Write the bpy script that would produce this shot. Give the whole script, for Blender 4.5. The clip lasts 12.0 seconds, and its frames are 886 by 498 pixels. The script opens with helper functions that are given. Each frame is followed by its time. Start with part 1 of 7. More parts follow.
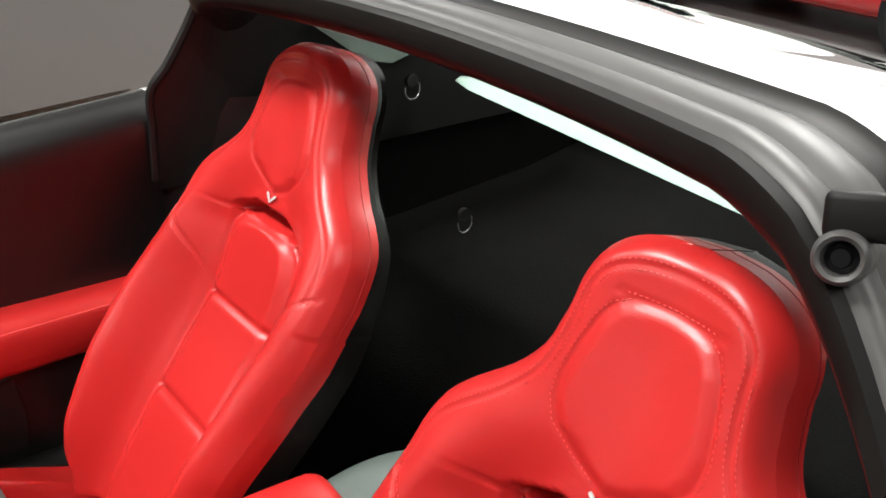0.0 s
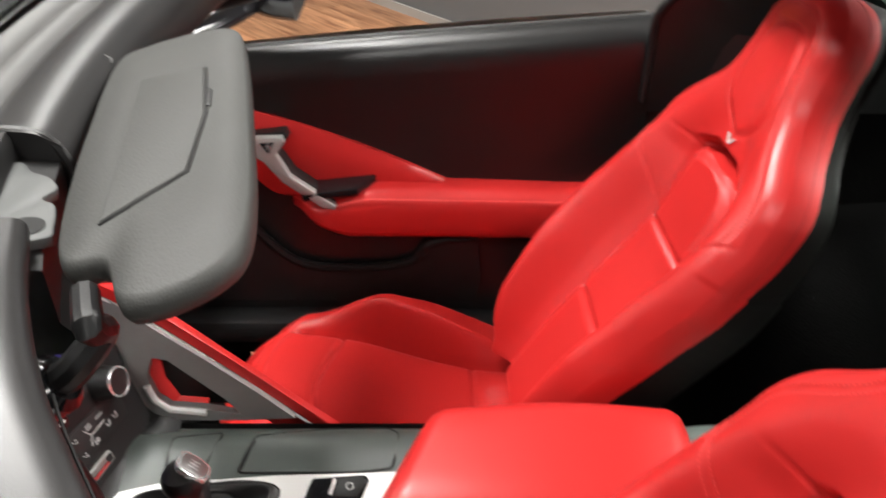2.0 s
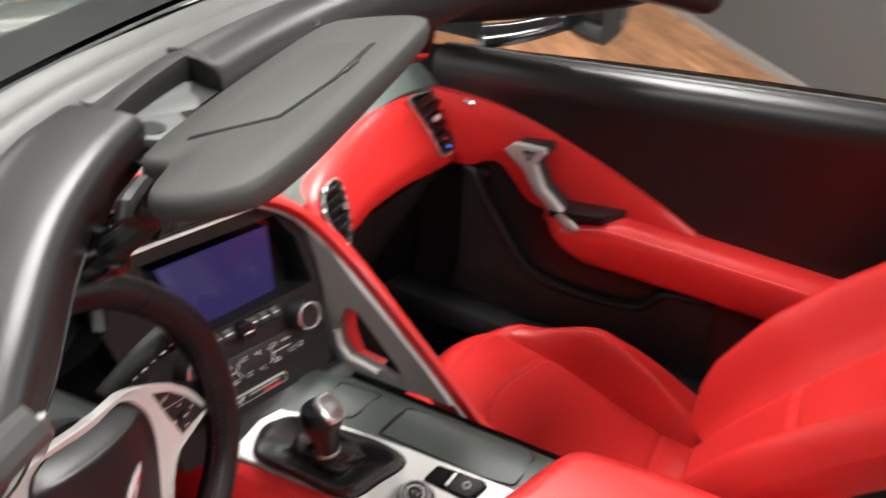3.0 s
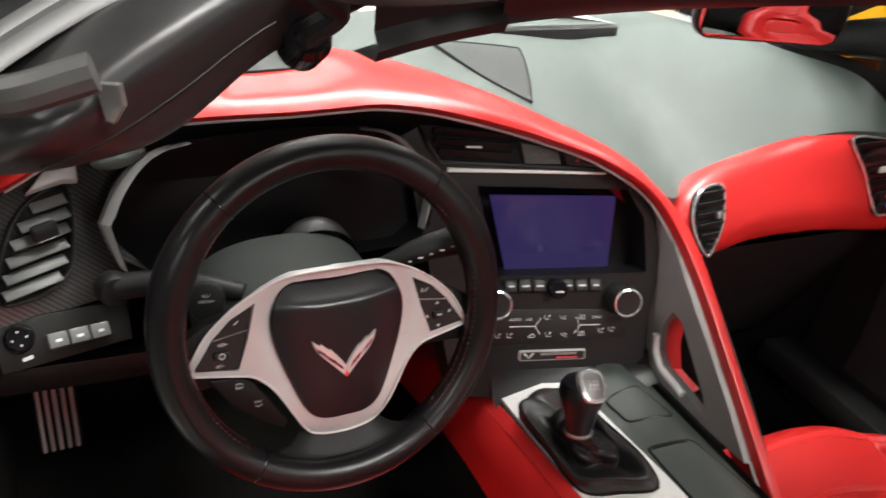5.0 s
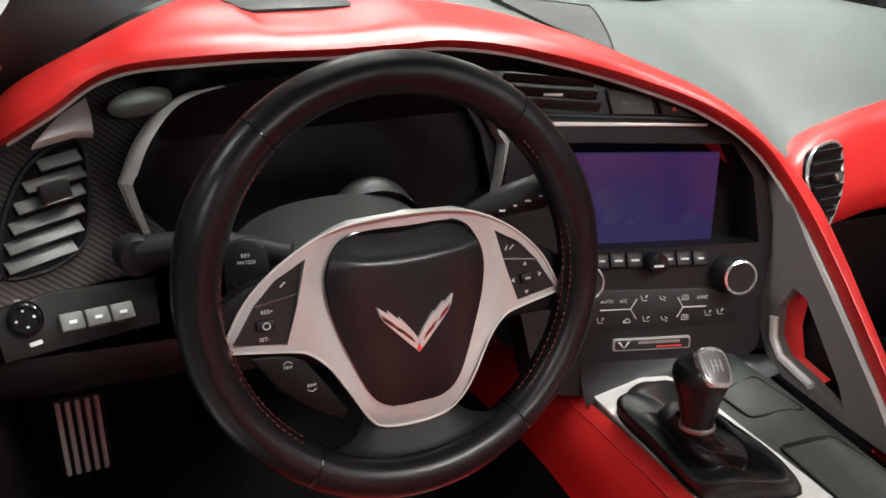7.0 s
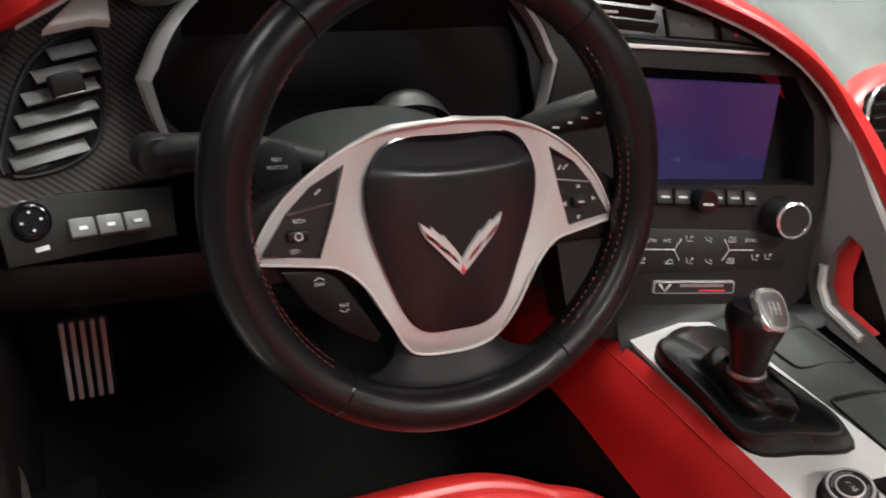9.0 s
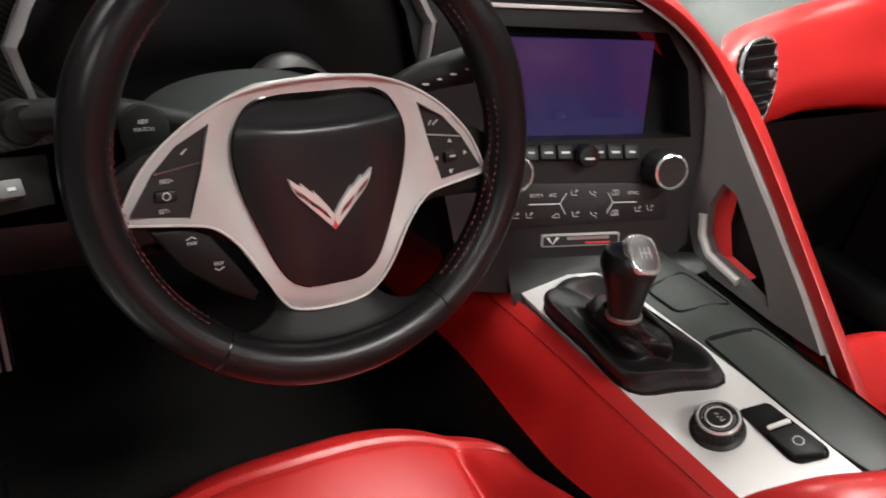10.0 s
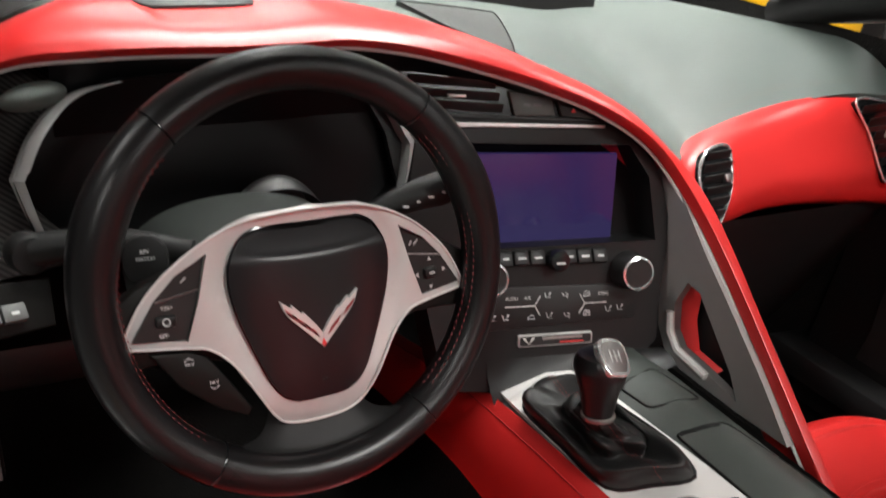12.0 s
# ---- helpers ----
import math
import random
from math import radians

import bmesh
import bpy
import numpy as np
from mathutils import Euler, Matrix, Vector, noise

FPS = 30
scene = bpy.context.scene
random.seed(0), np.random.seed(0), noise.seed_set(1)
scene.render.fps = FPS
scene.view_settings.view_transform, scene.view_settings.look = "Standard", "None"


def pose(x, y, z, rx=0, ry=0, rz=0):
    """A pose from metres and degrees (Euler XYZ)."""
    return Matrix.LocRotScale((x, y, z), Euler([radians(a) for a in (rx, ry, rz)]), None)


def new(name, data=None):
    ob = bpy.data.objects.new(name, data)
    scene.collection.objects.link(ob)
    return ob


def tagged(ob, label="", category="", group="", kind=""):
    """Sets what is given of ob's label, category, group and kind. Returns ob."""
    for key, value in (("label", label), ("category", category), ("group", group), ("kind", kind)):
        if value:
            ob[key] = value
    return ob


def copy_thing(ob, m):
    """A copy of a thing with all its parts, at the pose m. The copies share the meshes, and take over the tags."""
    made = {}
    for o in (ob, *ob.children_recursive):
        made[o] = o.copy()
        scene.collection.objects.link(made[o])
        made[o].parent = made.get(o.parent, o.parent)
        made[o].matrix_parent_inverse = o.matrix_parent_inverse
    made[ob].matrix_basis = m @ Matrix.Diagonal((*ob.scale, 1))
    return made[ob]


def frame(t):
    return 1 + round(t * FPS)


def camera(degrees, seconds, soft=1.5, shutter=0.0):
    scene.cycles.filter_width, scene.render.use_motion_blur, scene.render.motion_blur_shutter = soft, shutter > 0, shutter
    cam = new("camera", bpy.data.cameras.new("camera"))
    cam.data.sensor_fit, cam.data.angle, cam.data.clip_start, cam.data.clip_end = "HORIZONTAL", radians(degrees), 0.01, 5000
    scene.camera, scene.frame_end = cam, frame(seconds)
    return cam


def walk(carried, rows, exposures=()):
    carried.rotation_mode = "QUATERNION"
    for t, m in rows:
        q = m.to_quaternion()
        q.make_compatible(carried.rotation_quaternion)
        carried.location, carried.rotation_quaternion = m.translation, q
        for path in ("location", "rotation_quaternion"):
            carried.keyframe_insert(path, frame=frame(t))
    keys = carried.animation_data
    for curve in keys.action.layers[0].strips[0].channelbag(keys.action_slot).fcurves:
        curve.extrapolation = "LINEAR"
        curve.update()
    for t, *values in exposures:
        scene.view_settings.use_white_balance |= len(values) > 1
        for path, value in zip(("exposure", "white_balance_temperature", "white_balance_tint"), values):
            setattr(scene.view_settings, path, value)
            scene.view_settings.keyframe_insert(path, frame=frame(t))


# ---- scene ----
cam = camera(55.52, 12.0, soft=1.6, shutter=0.5)
ROWS = [
    (0.0, -0.6782, -0.1895, 1.3560, 63.82, -2.36, -130.19),
    (0.5, -0.6838, -0.1958, 1.3496, 63.10, -2.50, -127.60),
    (1.0, -0.7169, -0.2152, 1.3559, 61.68, -2.51, -119.30),
    (1.5, -0.7699, -0.2601, 1.3611, 58.21, -3.22, -105.14),
    (2.0, -0.7637, -0.3011, 1.3521, 58.76, -1.24, -91.29),
    (2.5, -0.7406, -0.3398, 1.3529, 61.60, -2.19, -83.58),
    (3.0, -0.7502, -0.4579, 1.3539, 59.05, -5.46, -63.95),
    (3.5, -0.6848, -0.5073, 1.3449, 58.12, -5.45, -52.82),
    (3.7, -0.6703, -0.5269, 1.3338, 57.68, -6.74, -49.03),
    (5.3, -0.6176, -0.6076, 1.2315, 59.01, -4.88, -23.82),
    (5.5, -0.6161, -0.5912, 1.2124, 59.04, -3.49, -23.50),
    (6.0, -0.6154, -0.5627, 1.1696, 60.24, -2.93, -22.54),
    (6.5, -0.6051, -0.5348, 1.1376, 60.19, -3.63, -23.16),
    (7.0, -0.6034, -0.5143, 1.1010, 61.93, -3.62, -24.59),
    (7.2, -0.6012, -0.4988, 1.0950, 61.23, -4.37, -24.70),
    (8.8, -0.6279, -0.4604, 1.0385, 59.39, -5.84, -23.33),
    (9.0, -0.6172, -0.4678, 1.0419, 58.96, -5.85, -23.46),
    (9.5, -0.5976, -0.4907, 1.0401, 58.41, -6.05, -25.80),
    (10.0, -0.5834, -0.5113, 1.0425, 57.81, -6.14, -28.20),
    (10.5, -0.5792, -0.5248, 1.0449, 57.90, -6.52, -30.35),
    (11.0, -0.5811, -0.5266, 1.0455, 58.64, -5.98, -30.71),
    (11.5, -0.5873, -0.5226, 1.0637, 60.55, -6.24, -30.90),
    (12.0, -0.6013, -0.5311, 1.0928, 63.21, -5.77, -30.03),
]
walk(cam, [(t, pose(x, y, z, rx, ry, rz)) for t, x, y, z, rx, ry, rz in ROWS], exposures=[(0.0, 0.02), (3.7, -0.04), (5.3, -0.27), (12.0, -0.36)])

# ---- light: a showroom hall lit by ceiling panels ----
world = bpy.data.worlds.new("world")
scene.world = world
world.use_nodes = True
world.node_tree.nodes["Background"].inputs["Color"].default_value = (1.0, 0.96, 0.95, 1)
world.node_tree.nodes["Background"].inputs["Strength"].default_value = 0.035
PANELS = [(-2.6, -2.6), (0.6, -2.6), (3.6, -2.6), (-2.6, 0.6), (0.6, 0.6), (3.6, 0.6), (-2.6, 3.8), (0.6, 3.8), (3.6, 3.8), (0.6, -6.5), (3.6, -6.5)]
CEILING = 3.6
for px_, py_ in PANELS:
    lamp = bpy.data.lights.new("panel_light", "AREA")
    lamp.shape, lamp.size, lamp.size_y, lamp.energy = "RECTANGLE", 1.2, 0.6, 86
    lamp.energy *= (1.20 if py_ < -5 else 1.25 if py_ < -1 else 1.15 if py_ < 2 else 0.60) * (0.48 if px_ < -1 else 1.50 if px_ < 2 else 0.80)
    lamp.color = (1.0, 0.985, 0.95)
    ob = new("panel_light", lamp)
    ob.location = (px_, py_, CEILING - 0.09)

# ---- materials ----
def material(name, color, rough=0.5, metal=0.0, spec=0.5, grain=0.0, grain_size=0.002, vary=0.08, blotch=0.05, coat=0.0, emit=None, sheen=0.0, rough_vary=0.1):
    m = bpy.data.materials.new(name)
    m.use_nodes = True
    nt = m.node_tree
    b = nt.nodes["Principled BSDF"]
    b.inputs["Roughness"].default_value = rough
    b.inputs["Metallic"].default_value = metal
    b.inputs["Specular IOR Level"].default_value = spec
    b.inputs["Coat Weight"].default_value = coat
    b.inputs["Coat Roughness"].default_value = 0.08
    b.inputs["Sheen Weight"].default_value = sheen
    tc = nt.nodes.new("ShaderNodeTexCoord")
    big = nt.nodes.new("ShaderNodeTexNoise")
    big.inputs["Scale"].default_value = 1.0 / blotch
    big.inputs["Detail"].default_value = 5
    nt.links.new(tc.outputs["Object"], big.inputs["Vector"])
    ramp = nt.nodes.new("ShaderNodeMix")
    ramp.data_type = "RGBA"
    lo = [c * (1 - vary) for c in color]
    hi = [min(1, c * (1 + vary)) for c in color]
    ramp.inputs["A"].default_value = (*lo, 1)
    ramp.inputs["B"].default_value = (*hi, 1)
    nt.links.new(big.outputs["Fac"], ramp.inputs["Factor"])
    nt.links.new(ramp.outputs["Result"], b.inputs["Base Color"])
    if rough_vary:
        mr = nt.nodes.new("ShaderNodeMapRange")
        mr.inputs["To Min"].default_value = max(0.02, rough - rough_vary * rough)
        mr.inputs["To Max"].default_value = min(1, rough + rough_vary * rough)
        nt.links.new(big.outputs["Fac"], mr.inputs["Value"])
        nt.links.new(mr.outputs["Result"], b.inputs["Roughness"])
    if grain:
        fine = nt.nodes.new("ShaderNodeTexVoronoi")
        fine.inputs["Scale"].default_value = 1.0 / grain_size
        nt.links.new(tc.outputs["Object"], fine.inputs["Vector"])
        bump = nt.nodes.new("ShaderNodeBump")
        bump.inputs["Strength"].default_value = grain
        bump.inputs["Distance"].default_value = grain_size * 0.25
        nt.links.new(fine.outputs["Distance"], bump.inputs["Height"])
        nt.links.new(bump.outputs["Normal"], b.inputs["Normal"])
    if emit:
        b.inputs["Emission Color"].default_value = (*emit[0], 1)
        b.inputs["Emission Strength"].default_value = emit[1]
    return m


RED = material("red_leather", (0.52, 0.020, 0.019), 0.34, spec=0.52, grain=0.16, grain_size=0.0016, vary=0.05, blotch=0.12)
RED_SEAM = material("red_seam", (0.30, 0.008, 0.010), 0.6, vary=0.05)
RED_THREAD = material("red_thread", (0.78, 0.10, 0.09), 0.6, vary=0.05)
BLACK_LEATHER = material("black_leather", (0.0080, 0.0076, 0.0080), 0.30, spec=0.34, grain=0.14, grain_size=0.0016, vary=0.2, blotch=0.05)
BLACK_PLASTIC = material("black_plastic", (0.012, 0.0115, 0.0115), 0.45, spec=0.35, grain=0.3, grain_size=0.0012, vary=0.2)
DARK_TRIM = material("dark_trim", (0.013, 0.0128, 0.013), 0.38, spec=0.25, grain=0.2, grain_size=0.0012, vary=0.15)
SOFT_PAD = material("dark_green_grey_pad", (0.070, 0.087, 0.079), 0.58, grain=0.45, grain_size=0.0016, vary=0.1, blotch=0.2)
GREY_VINYL = material("grey_vinyl", (0.036, 0.036, 0.033), 0.6, grain=0.4, grain_size=0.0014, vary=0.06)
HEADER_GREY = material("header_plastic", (0.019, 0.018, 0.018), 0.36, spec=0.42, grain=0.08, grain_size=0.0012, vary=0.1)
RUBBER = material("rubber_seal", (0.060, 0.059, 0.057), 0.45, vary=0.2, blotch=0.03)
PIANO = material("gloss_black", (0.008, 0.008, 0.009), 0.12, vary=0.2)
CARPET = material("black_carpet", (0.010, 0.0095, 0.009), 0.95, spec=0.15, grain=1.0, grain_size=0.004, vary=0.35, blotch=0.03)
HOOP_BLACK = material("hoop_plastic", (0.0065, 0.006, 0.0055), 0.5, spec=0.18, grain=0.1, grain_size=0.0012, vary=0.1)
DOOR_BLACK = material("door_vinyl", (0.009, 0.0088, 0.0088), 0.33, spec=0.55, grain=0.2, grain_size=0.0014, vary=0.12, blotch=0.2)
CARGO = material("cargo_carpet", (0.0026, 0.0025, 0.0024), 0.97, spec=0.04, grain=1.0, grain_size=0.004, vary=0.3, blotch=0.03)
GAUGE = material("smoked_gauge_glass", (0.0035, 0.0035, 0.004), 0.4, spec=0.15, vary=0.2)
COLUMN = material("column_grain", (0.016, 0.0185, 0.017), 0.42, grain=0.3, grain_size=0.0014, vary=0.12, blotch=0.1)
MATTE_BLACK = material("matte_black", (0.009, 0.009, 0.009), 0.5, spec=0.22, grain=0.2, grain_size=0.0012, vary=0.2)
HUB_BLACK = material("hub_black", (0.011, 0.0105, 0.0115), 0.30, spec=0.45, grain=0.05, grain_size=0.0012, vary=0.15)
CONSOLE_GREY = material("console_grey", (0.044, 0.052, 0.047), 0.42, grain=0.35, grain_size=0.0014, vary=0.1, blotch=0.15)
SLAT_GREY = material("vent_slat_grey", (0.085, 0.088, 0.086), 0.5, grain=0.2, grain_size=0.0012, vary=0.08)
SPOKE = material("satin_spoke", (0.54, 0.54, 0.53), 0.32, metal=0.28, vary=0.04, blotch=0.02)
BRIGHT = material("polished_metal", (0.80, 0.80, 0.79), 0.24, metal=0.55, vary=0.03)
BRUSHED = material("brushed_silver", (0.33, 0.33, 0.32), 0.42, metal=0.35, vary=0.06, blotch=0.02)
SATIN = material("satin_silver", (0.68, 0.67, 0.655), 0.46, metal=0.22, vary=0.04, blotch=0.02)
SATIN_DARK = material("brushed_grey", (0.36, 0.35, 0.34), 0.36, metal=0.9, vary=0.06, blotch=0.02)
CHROME = material("chrome", (0.86, 0.86, 0.86), 0.17, metal=0.8, vary=0.02)
WHITE_PAINT = material("white_paint", (0.86, 0.87, 0.86), 0.25, coat=0.8, vary=0.015, blotch=0.3)
YELLOW_PAINT = material("yellow_paint", (0.85, 0.52, 0.01), 0.25, coat=0.8, vary=0.03, blotch=0.3)
RED_PAINT = material("red_paint", (0.55, 0.012, 0.012), 0.22, coat=0.8, vary=0.03, blotch=0.3)
TYRE = material("tyre_rubber", (0.014, 0.014, 0.014), 0.75, vary=0.2)
INK = material("white_print", (0.55, 0.56, 0.56), 0.5, vary=0.02)
RED_INK = material("red_print", (0.65, 0.03, 0.03), 0.5, vary=0.02)
SCREEN = material("lit_screen", (0.010, 0.008, 0.02), 0.14, vary=0.1, emit=((0.20, 0.15, 0.72), 0.12))
WALL = material("grey_wall_paint", (0.116, 0.122, 0.126), 0.75, grain=0.3, grain_size=0.004, vary=0.06, blotch=0.6)
PALE = material("pale_wall_paint", (0.24, 0.24, 0.24), 0.8, vary=0.04, blotch=0.8)
LAMP = material("lamp_diffuser", (0.9, 0.9, 0.9), 0.5, vary=0.02, emit=((1.0, 0.985, 0.95), 3.0))


def translucent(name, color):
    """Frosted pane that glows with the daylight behind it."""
    m = bpy.data.materials.new(name)
    m.use_nodes = True
    nt = m.node_tree
    tr = nt.nodes.new("ShaderNodeBsdfTranslucent")
    tr.inputs["Color"].default_value = (*color, 1)
    mx = nt.nodes.new("ShaderNodeMixShader")
    mx.inputs["Fac"].default_value = 0.85
    b = nt.nodes["Principled BSDF"]
    b.inputs["Base Color"].default_value = (*color, 1)
    b.inputs["Roughness"].default_value = 0.2
    nt.links.new(b.outputs[0], mx.inputs[1])
    nt.links.new(tr.outputs[0], mx.inputs[2])
    nt.links.new(mx.outputs[0], nt.nodes["Material Output"].inputs["Surface"])
    return m


def wood_floor():
    m = material("wood_plank", (0.36, 0.15, 0.07), 0.38, vary=0.1, blotch=0.4)
    nt = m.node_tree
    b = nt.nodes["Principled BSDF"]
    tc = nt.nodes["Texture Coordinate"]
    mp = nt.nodes.new("ShaderNodeMapping")
    mp.inputs["Scale"].default_value = (2.5, 28.0, 1)
    nz = nt.nodes.new("ShaderNodeTexNoise")
    nz.inputs["Scale"].default_value, nz.inputs["Detail"].default_value, nz.inputs["Distortion"].default_value = 1.6, 8, 0.8
    info = nt.nodes.new("ShaderNodeObjectInfo")
    add = nt.nodes.new("ShaderNodeVectorMath")
    sc = nt.nodes.new("ShaderNodeMath")
    sc.operation, sc.inputs[1].default_value = "MULTIPLY", 37.0
    nt.links.new(info.outputs["Random"], sc.inputs[0])
    nt.links.new(tc.outputs["Object"], add.inputs[0])
    nt.links.new(sc.outputs[0], add.inputs[1])
    nt.links.new(add.outputs[0], mp.inputs["Vector"])
    nt.links.new(mp.outputs[0], nz.inputs["Vector"])
    cr = nt.nodes.new("ShaderNodeValToRGB")
    cr.color_ramp.elements[0].position, cr.color_ramp.elements[0].color = 0.3, (0.21, 0.080, 0.036, 1)
    cr.color_ramp.elements[1].position, cr.color_ramp.elements[1].color = 0.7, (0.60, 0.31, 0.16, 1)
    nt.links.new(nz.outputs["Fac"], cr.inputs["Fac"])
    hs = nt.nodes.new("ShaderNodeHueSaturation")
    vm = nt.nodes.new("ShaderNodeMapRange")
    vm.inputs["To Min"].default_value, vm.inputs["To Max"].default_value = 0.7, 1.25
    nt.links.new(info.outputs["Random"], vm.inputs["Value"])
    nt.links.new(vm.outputs["Result"], hs.inputs["Value"])
    nt.links.new(cr.outputs["Color"], hs.inputs["Color"])
    nt.links.new(hs.outputs["Color"], b.inputs["Base Color"])
    return m


WOOD = wood_floor()


def carbon():
    """Woven carbon fibre: two checkered directions of fine diagonal weave."""
    m = material("carbon_weave", (0.03, 0.03, 0.03), 0.3, coat=0.5)
    nt = m.node_tree
    b = nt.nodes["Principled BSDF"]
    tc = nt.nodes["Texture Coordinate"]
    w = nt.nodes.new("ShaderNodeTexWave")
    w.wave_type, w.bands_direction = "BANDS", "DIAGONAL"
    w.inputs["Scale"].default_value, w.inputs["Distortion"].default_value = 75.0, 0.4
    nt.links.new(tc.outputs["Object"], w.inputs["Vector"])
    cr = nt.nodes.new("ShaderNodeValToRGB")
    cr.color_ramp.elements[0].color, cr.color_ramp.elements[1].color = (0.008, 0.008, 0.008, 1), (0.075, 0.072, 0.070, 1)
    nt.links.new(w.outputs["Fac"], cr.inputs["Fac"])
    nt.links.new(cr.outputs["Color"], b.inputs["Base Color"])
    return m


CARBON = carbon()


def glass(name, tint, rough=0.0):
    m = bpy.data.materials.new(name)
    m.use_nodes = True
    b = m.node_tree.nodes["Principled BSDF"]
    b.inputs["Base Color"].default_value = (*tint, 1)
    b.inputs["Transmission Weight"].default_value = 1.0
    b.inputs["Roughness"].default_value = rough
    b.inputs["IOR"].default_value = 1.45
    return m


CLEAR_GLASS = glass("clear_glass", (0.97, 1.0, 0.985))

# ---- building helpers ----
def V(*a):
    return Vector(a)


def finish(bm, name, mat, parent=None, label="", smooth=True, angle=35):
    bmesh.ops.recalc_face_normals(bm, faces=bm.faces)
    me = bpy.data.meshes.new(name)
    bm.to_mesh(me)
    bm.free()
    if smooth:
        me.shade_smooth()
        me.set_sharp_from_angle(angle=radians(angle))
    me.materials.append(mat)
    ob = new(name, me)
    if parent is not None:
        ob.parent = parent
        ob.matrix_parent_inverse = parent.matrix_world.inverted()
    if label:
        tagged(ob, label)
    return ob


def part(name, bm, mat, parent, label="", smooth=True, angle=35):
    return finish(bm, name, mat, parent, label, smooth, angle)


def thing(name, at, label, category, group="", kind=""):
    ob = new(name)
    ob.location = at
    ob.empty_display_size = 0.05
    bpy.context.view_layer.update()
    return tagged(ob, label, category, group, kind)


def sheet(rows, closed=False, bm=None):
    """Quads over a grid of points; closed joins the last column to the first."""
    bm = bm or bmesh.new()
    vs = [[bm.verts.new(p) for p in r] for r in rows]
    n = len(rows[0])
    for a, b in zip(vs, vs[1:]):
        for j in range(n if closed else n - 1):
            k = (j + 1) % n
            q = [a[j], a[k], b[k], b[j]]
            if len({v.co.to_tuple(7) for v in q}) >= 3:
                try:
                    bm.faces.new(q)
                except ValueError:
                    pass
    return bm


def loft(rings, cap=True, bm=None):
    bm = bm or bmesh.new()
    vs = [[bm.verts.new(p) for p in r] for r in rings]
    n = len(rings[0])
    for a, b in zip(vs, vs[1:]):
        for j in range(n):
            bm.faces.new([a[j], a[(j + 1) % n], b[(j + 1) % n], b[j]])
    if cap:
        bm.faces.new(vs[0][::-1])
        bm.faces.new(vs[-1])
    return bm


def thick(bm, d):
    """Give an open sheet thickness d."""
    bmesh.ops.recalc_face_normals(bm, faces=bm.faces)
    bmesh.ops.solidify(bm, geom=bm.faces[:], thickness=d)
    return bm


def spline(pts, n, closed=False):
    """A smooth curve through points: n points on it."""
    pts = [Vector(p) for p in pts]
    m = len(pts)
    out = []
    segs = m if closed else m - 1
    for i in range(n):
        u = i / n * segs if closed else i / (n - 1) * segs
        k = min(int(u), segs - 1)
        f = u - k
        if closed:
            p0, p1, p2, p3 = (pts[(k + j - 1) % m] for j in range(4))
        else:
            p1, p2 = pts[k], pts[k + 1]
            p0 = pts[k - 1] if k else p1 * 2 - p2
            p3 = pts[k + 2] if k + 2 < m else p2 * 2 - p1
        out.append(0.5 * (2 * p1 + (p2 - p0) * f + (2 * p0 - 5 * p1 + 4 * p2 - p3) * f * f + (3 * p1 - p0 - 3 * p2 + p3) * f ** 3))
    return out


def tube(path, r, sides=10, closed=False, bm=None, squash=1.0):
    """A round bar along a path; r a number or a function of 0..1."""
    bm = bm or bmesh.new()
    path = [Vector(p) for p in path]
    n = len(path)
    rings = []
    side = None
    for i, p in enumerate(path):
        a = path[(i - 1) % n] if closed or i else p
        b = path[(i + 1) % n] if closed or i < n - 1 else p
        t = (b - a).normalized()
        if side is None:
            side = t.orthogonal().normalized()
        side = (side - side.dot(t) * t).normalized()
        up = t.cross(side)
        q = r(i / (n - 1)) if callable(r) else r
        rings.append([bm.verts.new(p + (side * math.cos(k / sides * math.tau) + up * math.sin(k / sides * math.tau) * squash) * q) for k in range(sides)])
    for i in range(n if closed else n - 1):
        a, b = rings[i], rings[(i + 1) % n]
        shift = 0
        if closed and i == n - 1:
            shift = min(range(sides), key=lambda s: (a[0].co - b[s].co).length)
        for k in range(sides):
            bm.faces.new([a[k], a[(k + 1) % sides], b[(k + 1 + shift) % sides], b[(k + shift) % sides]])
    if not closed:
        bm.faces.new(rings[0][::-1])
        bm.faces.new(rings[-1])
    return bm


def prism(outline, m, depth, bevel=0.0, segments=2, bm=None):
    """A plate: an outline in u, v of the pose m, from its plane down by depth, with rounded upper edges."""
    own = bmesh.new()
    top = [own.verts.new(m @ V(u, v, 0)) for u, v in outline]
    bot = [own.verts.new(m @ V(u, v, -depth)) for u, v in outline]
    n = len(outline)
    f = own.faces.new(top)
    own.faces.new(bot[::-1])
    for i in range(n):
        own.faces.new([top[i], bot[i], bot[(i + 1) % n], top[(i + 1) % n]])
    bmesh.ops.recalc_face_normals(own, faces=own.faces)
    if bevel:
        bmesh.ops.bevel(own, geom=list(f.edges), offset=bevel, segments=segments, profile=0.5, affect="EDGES", clamp_overlap=True)
    if bm is None:
        return own
    tmp = bpy.data.meshes.new("tmp")
    own.to_mesh(tmp)
    own.free()
    bm.from_mesh(tmp)
    bpy.data.meshes.remove(tmp)
    return bm


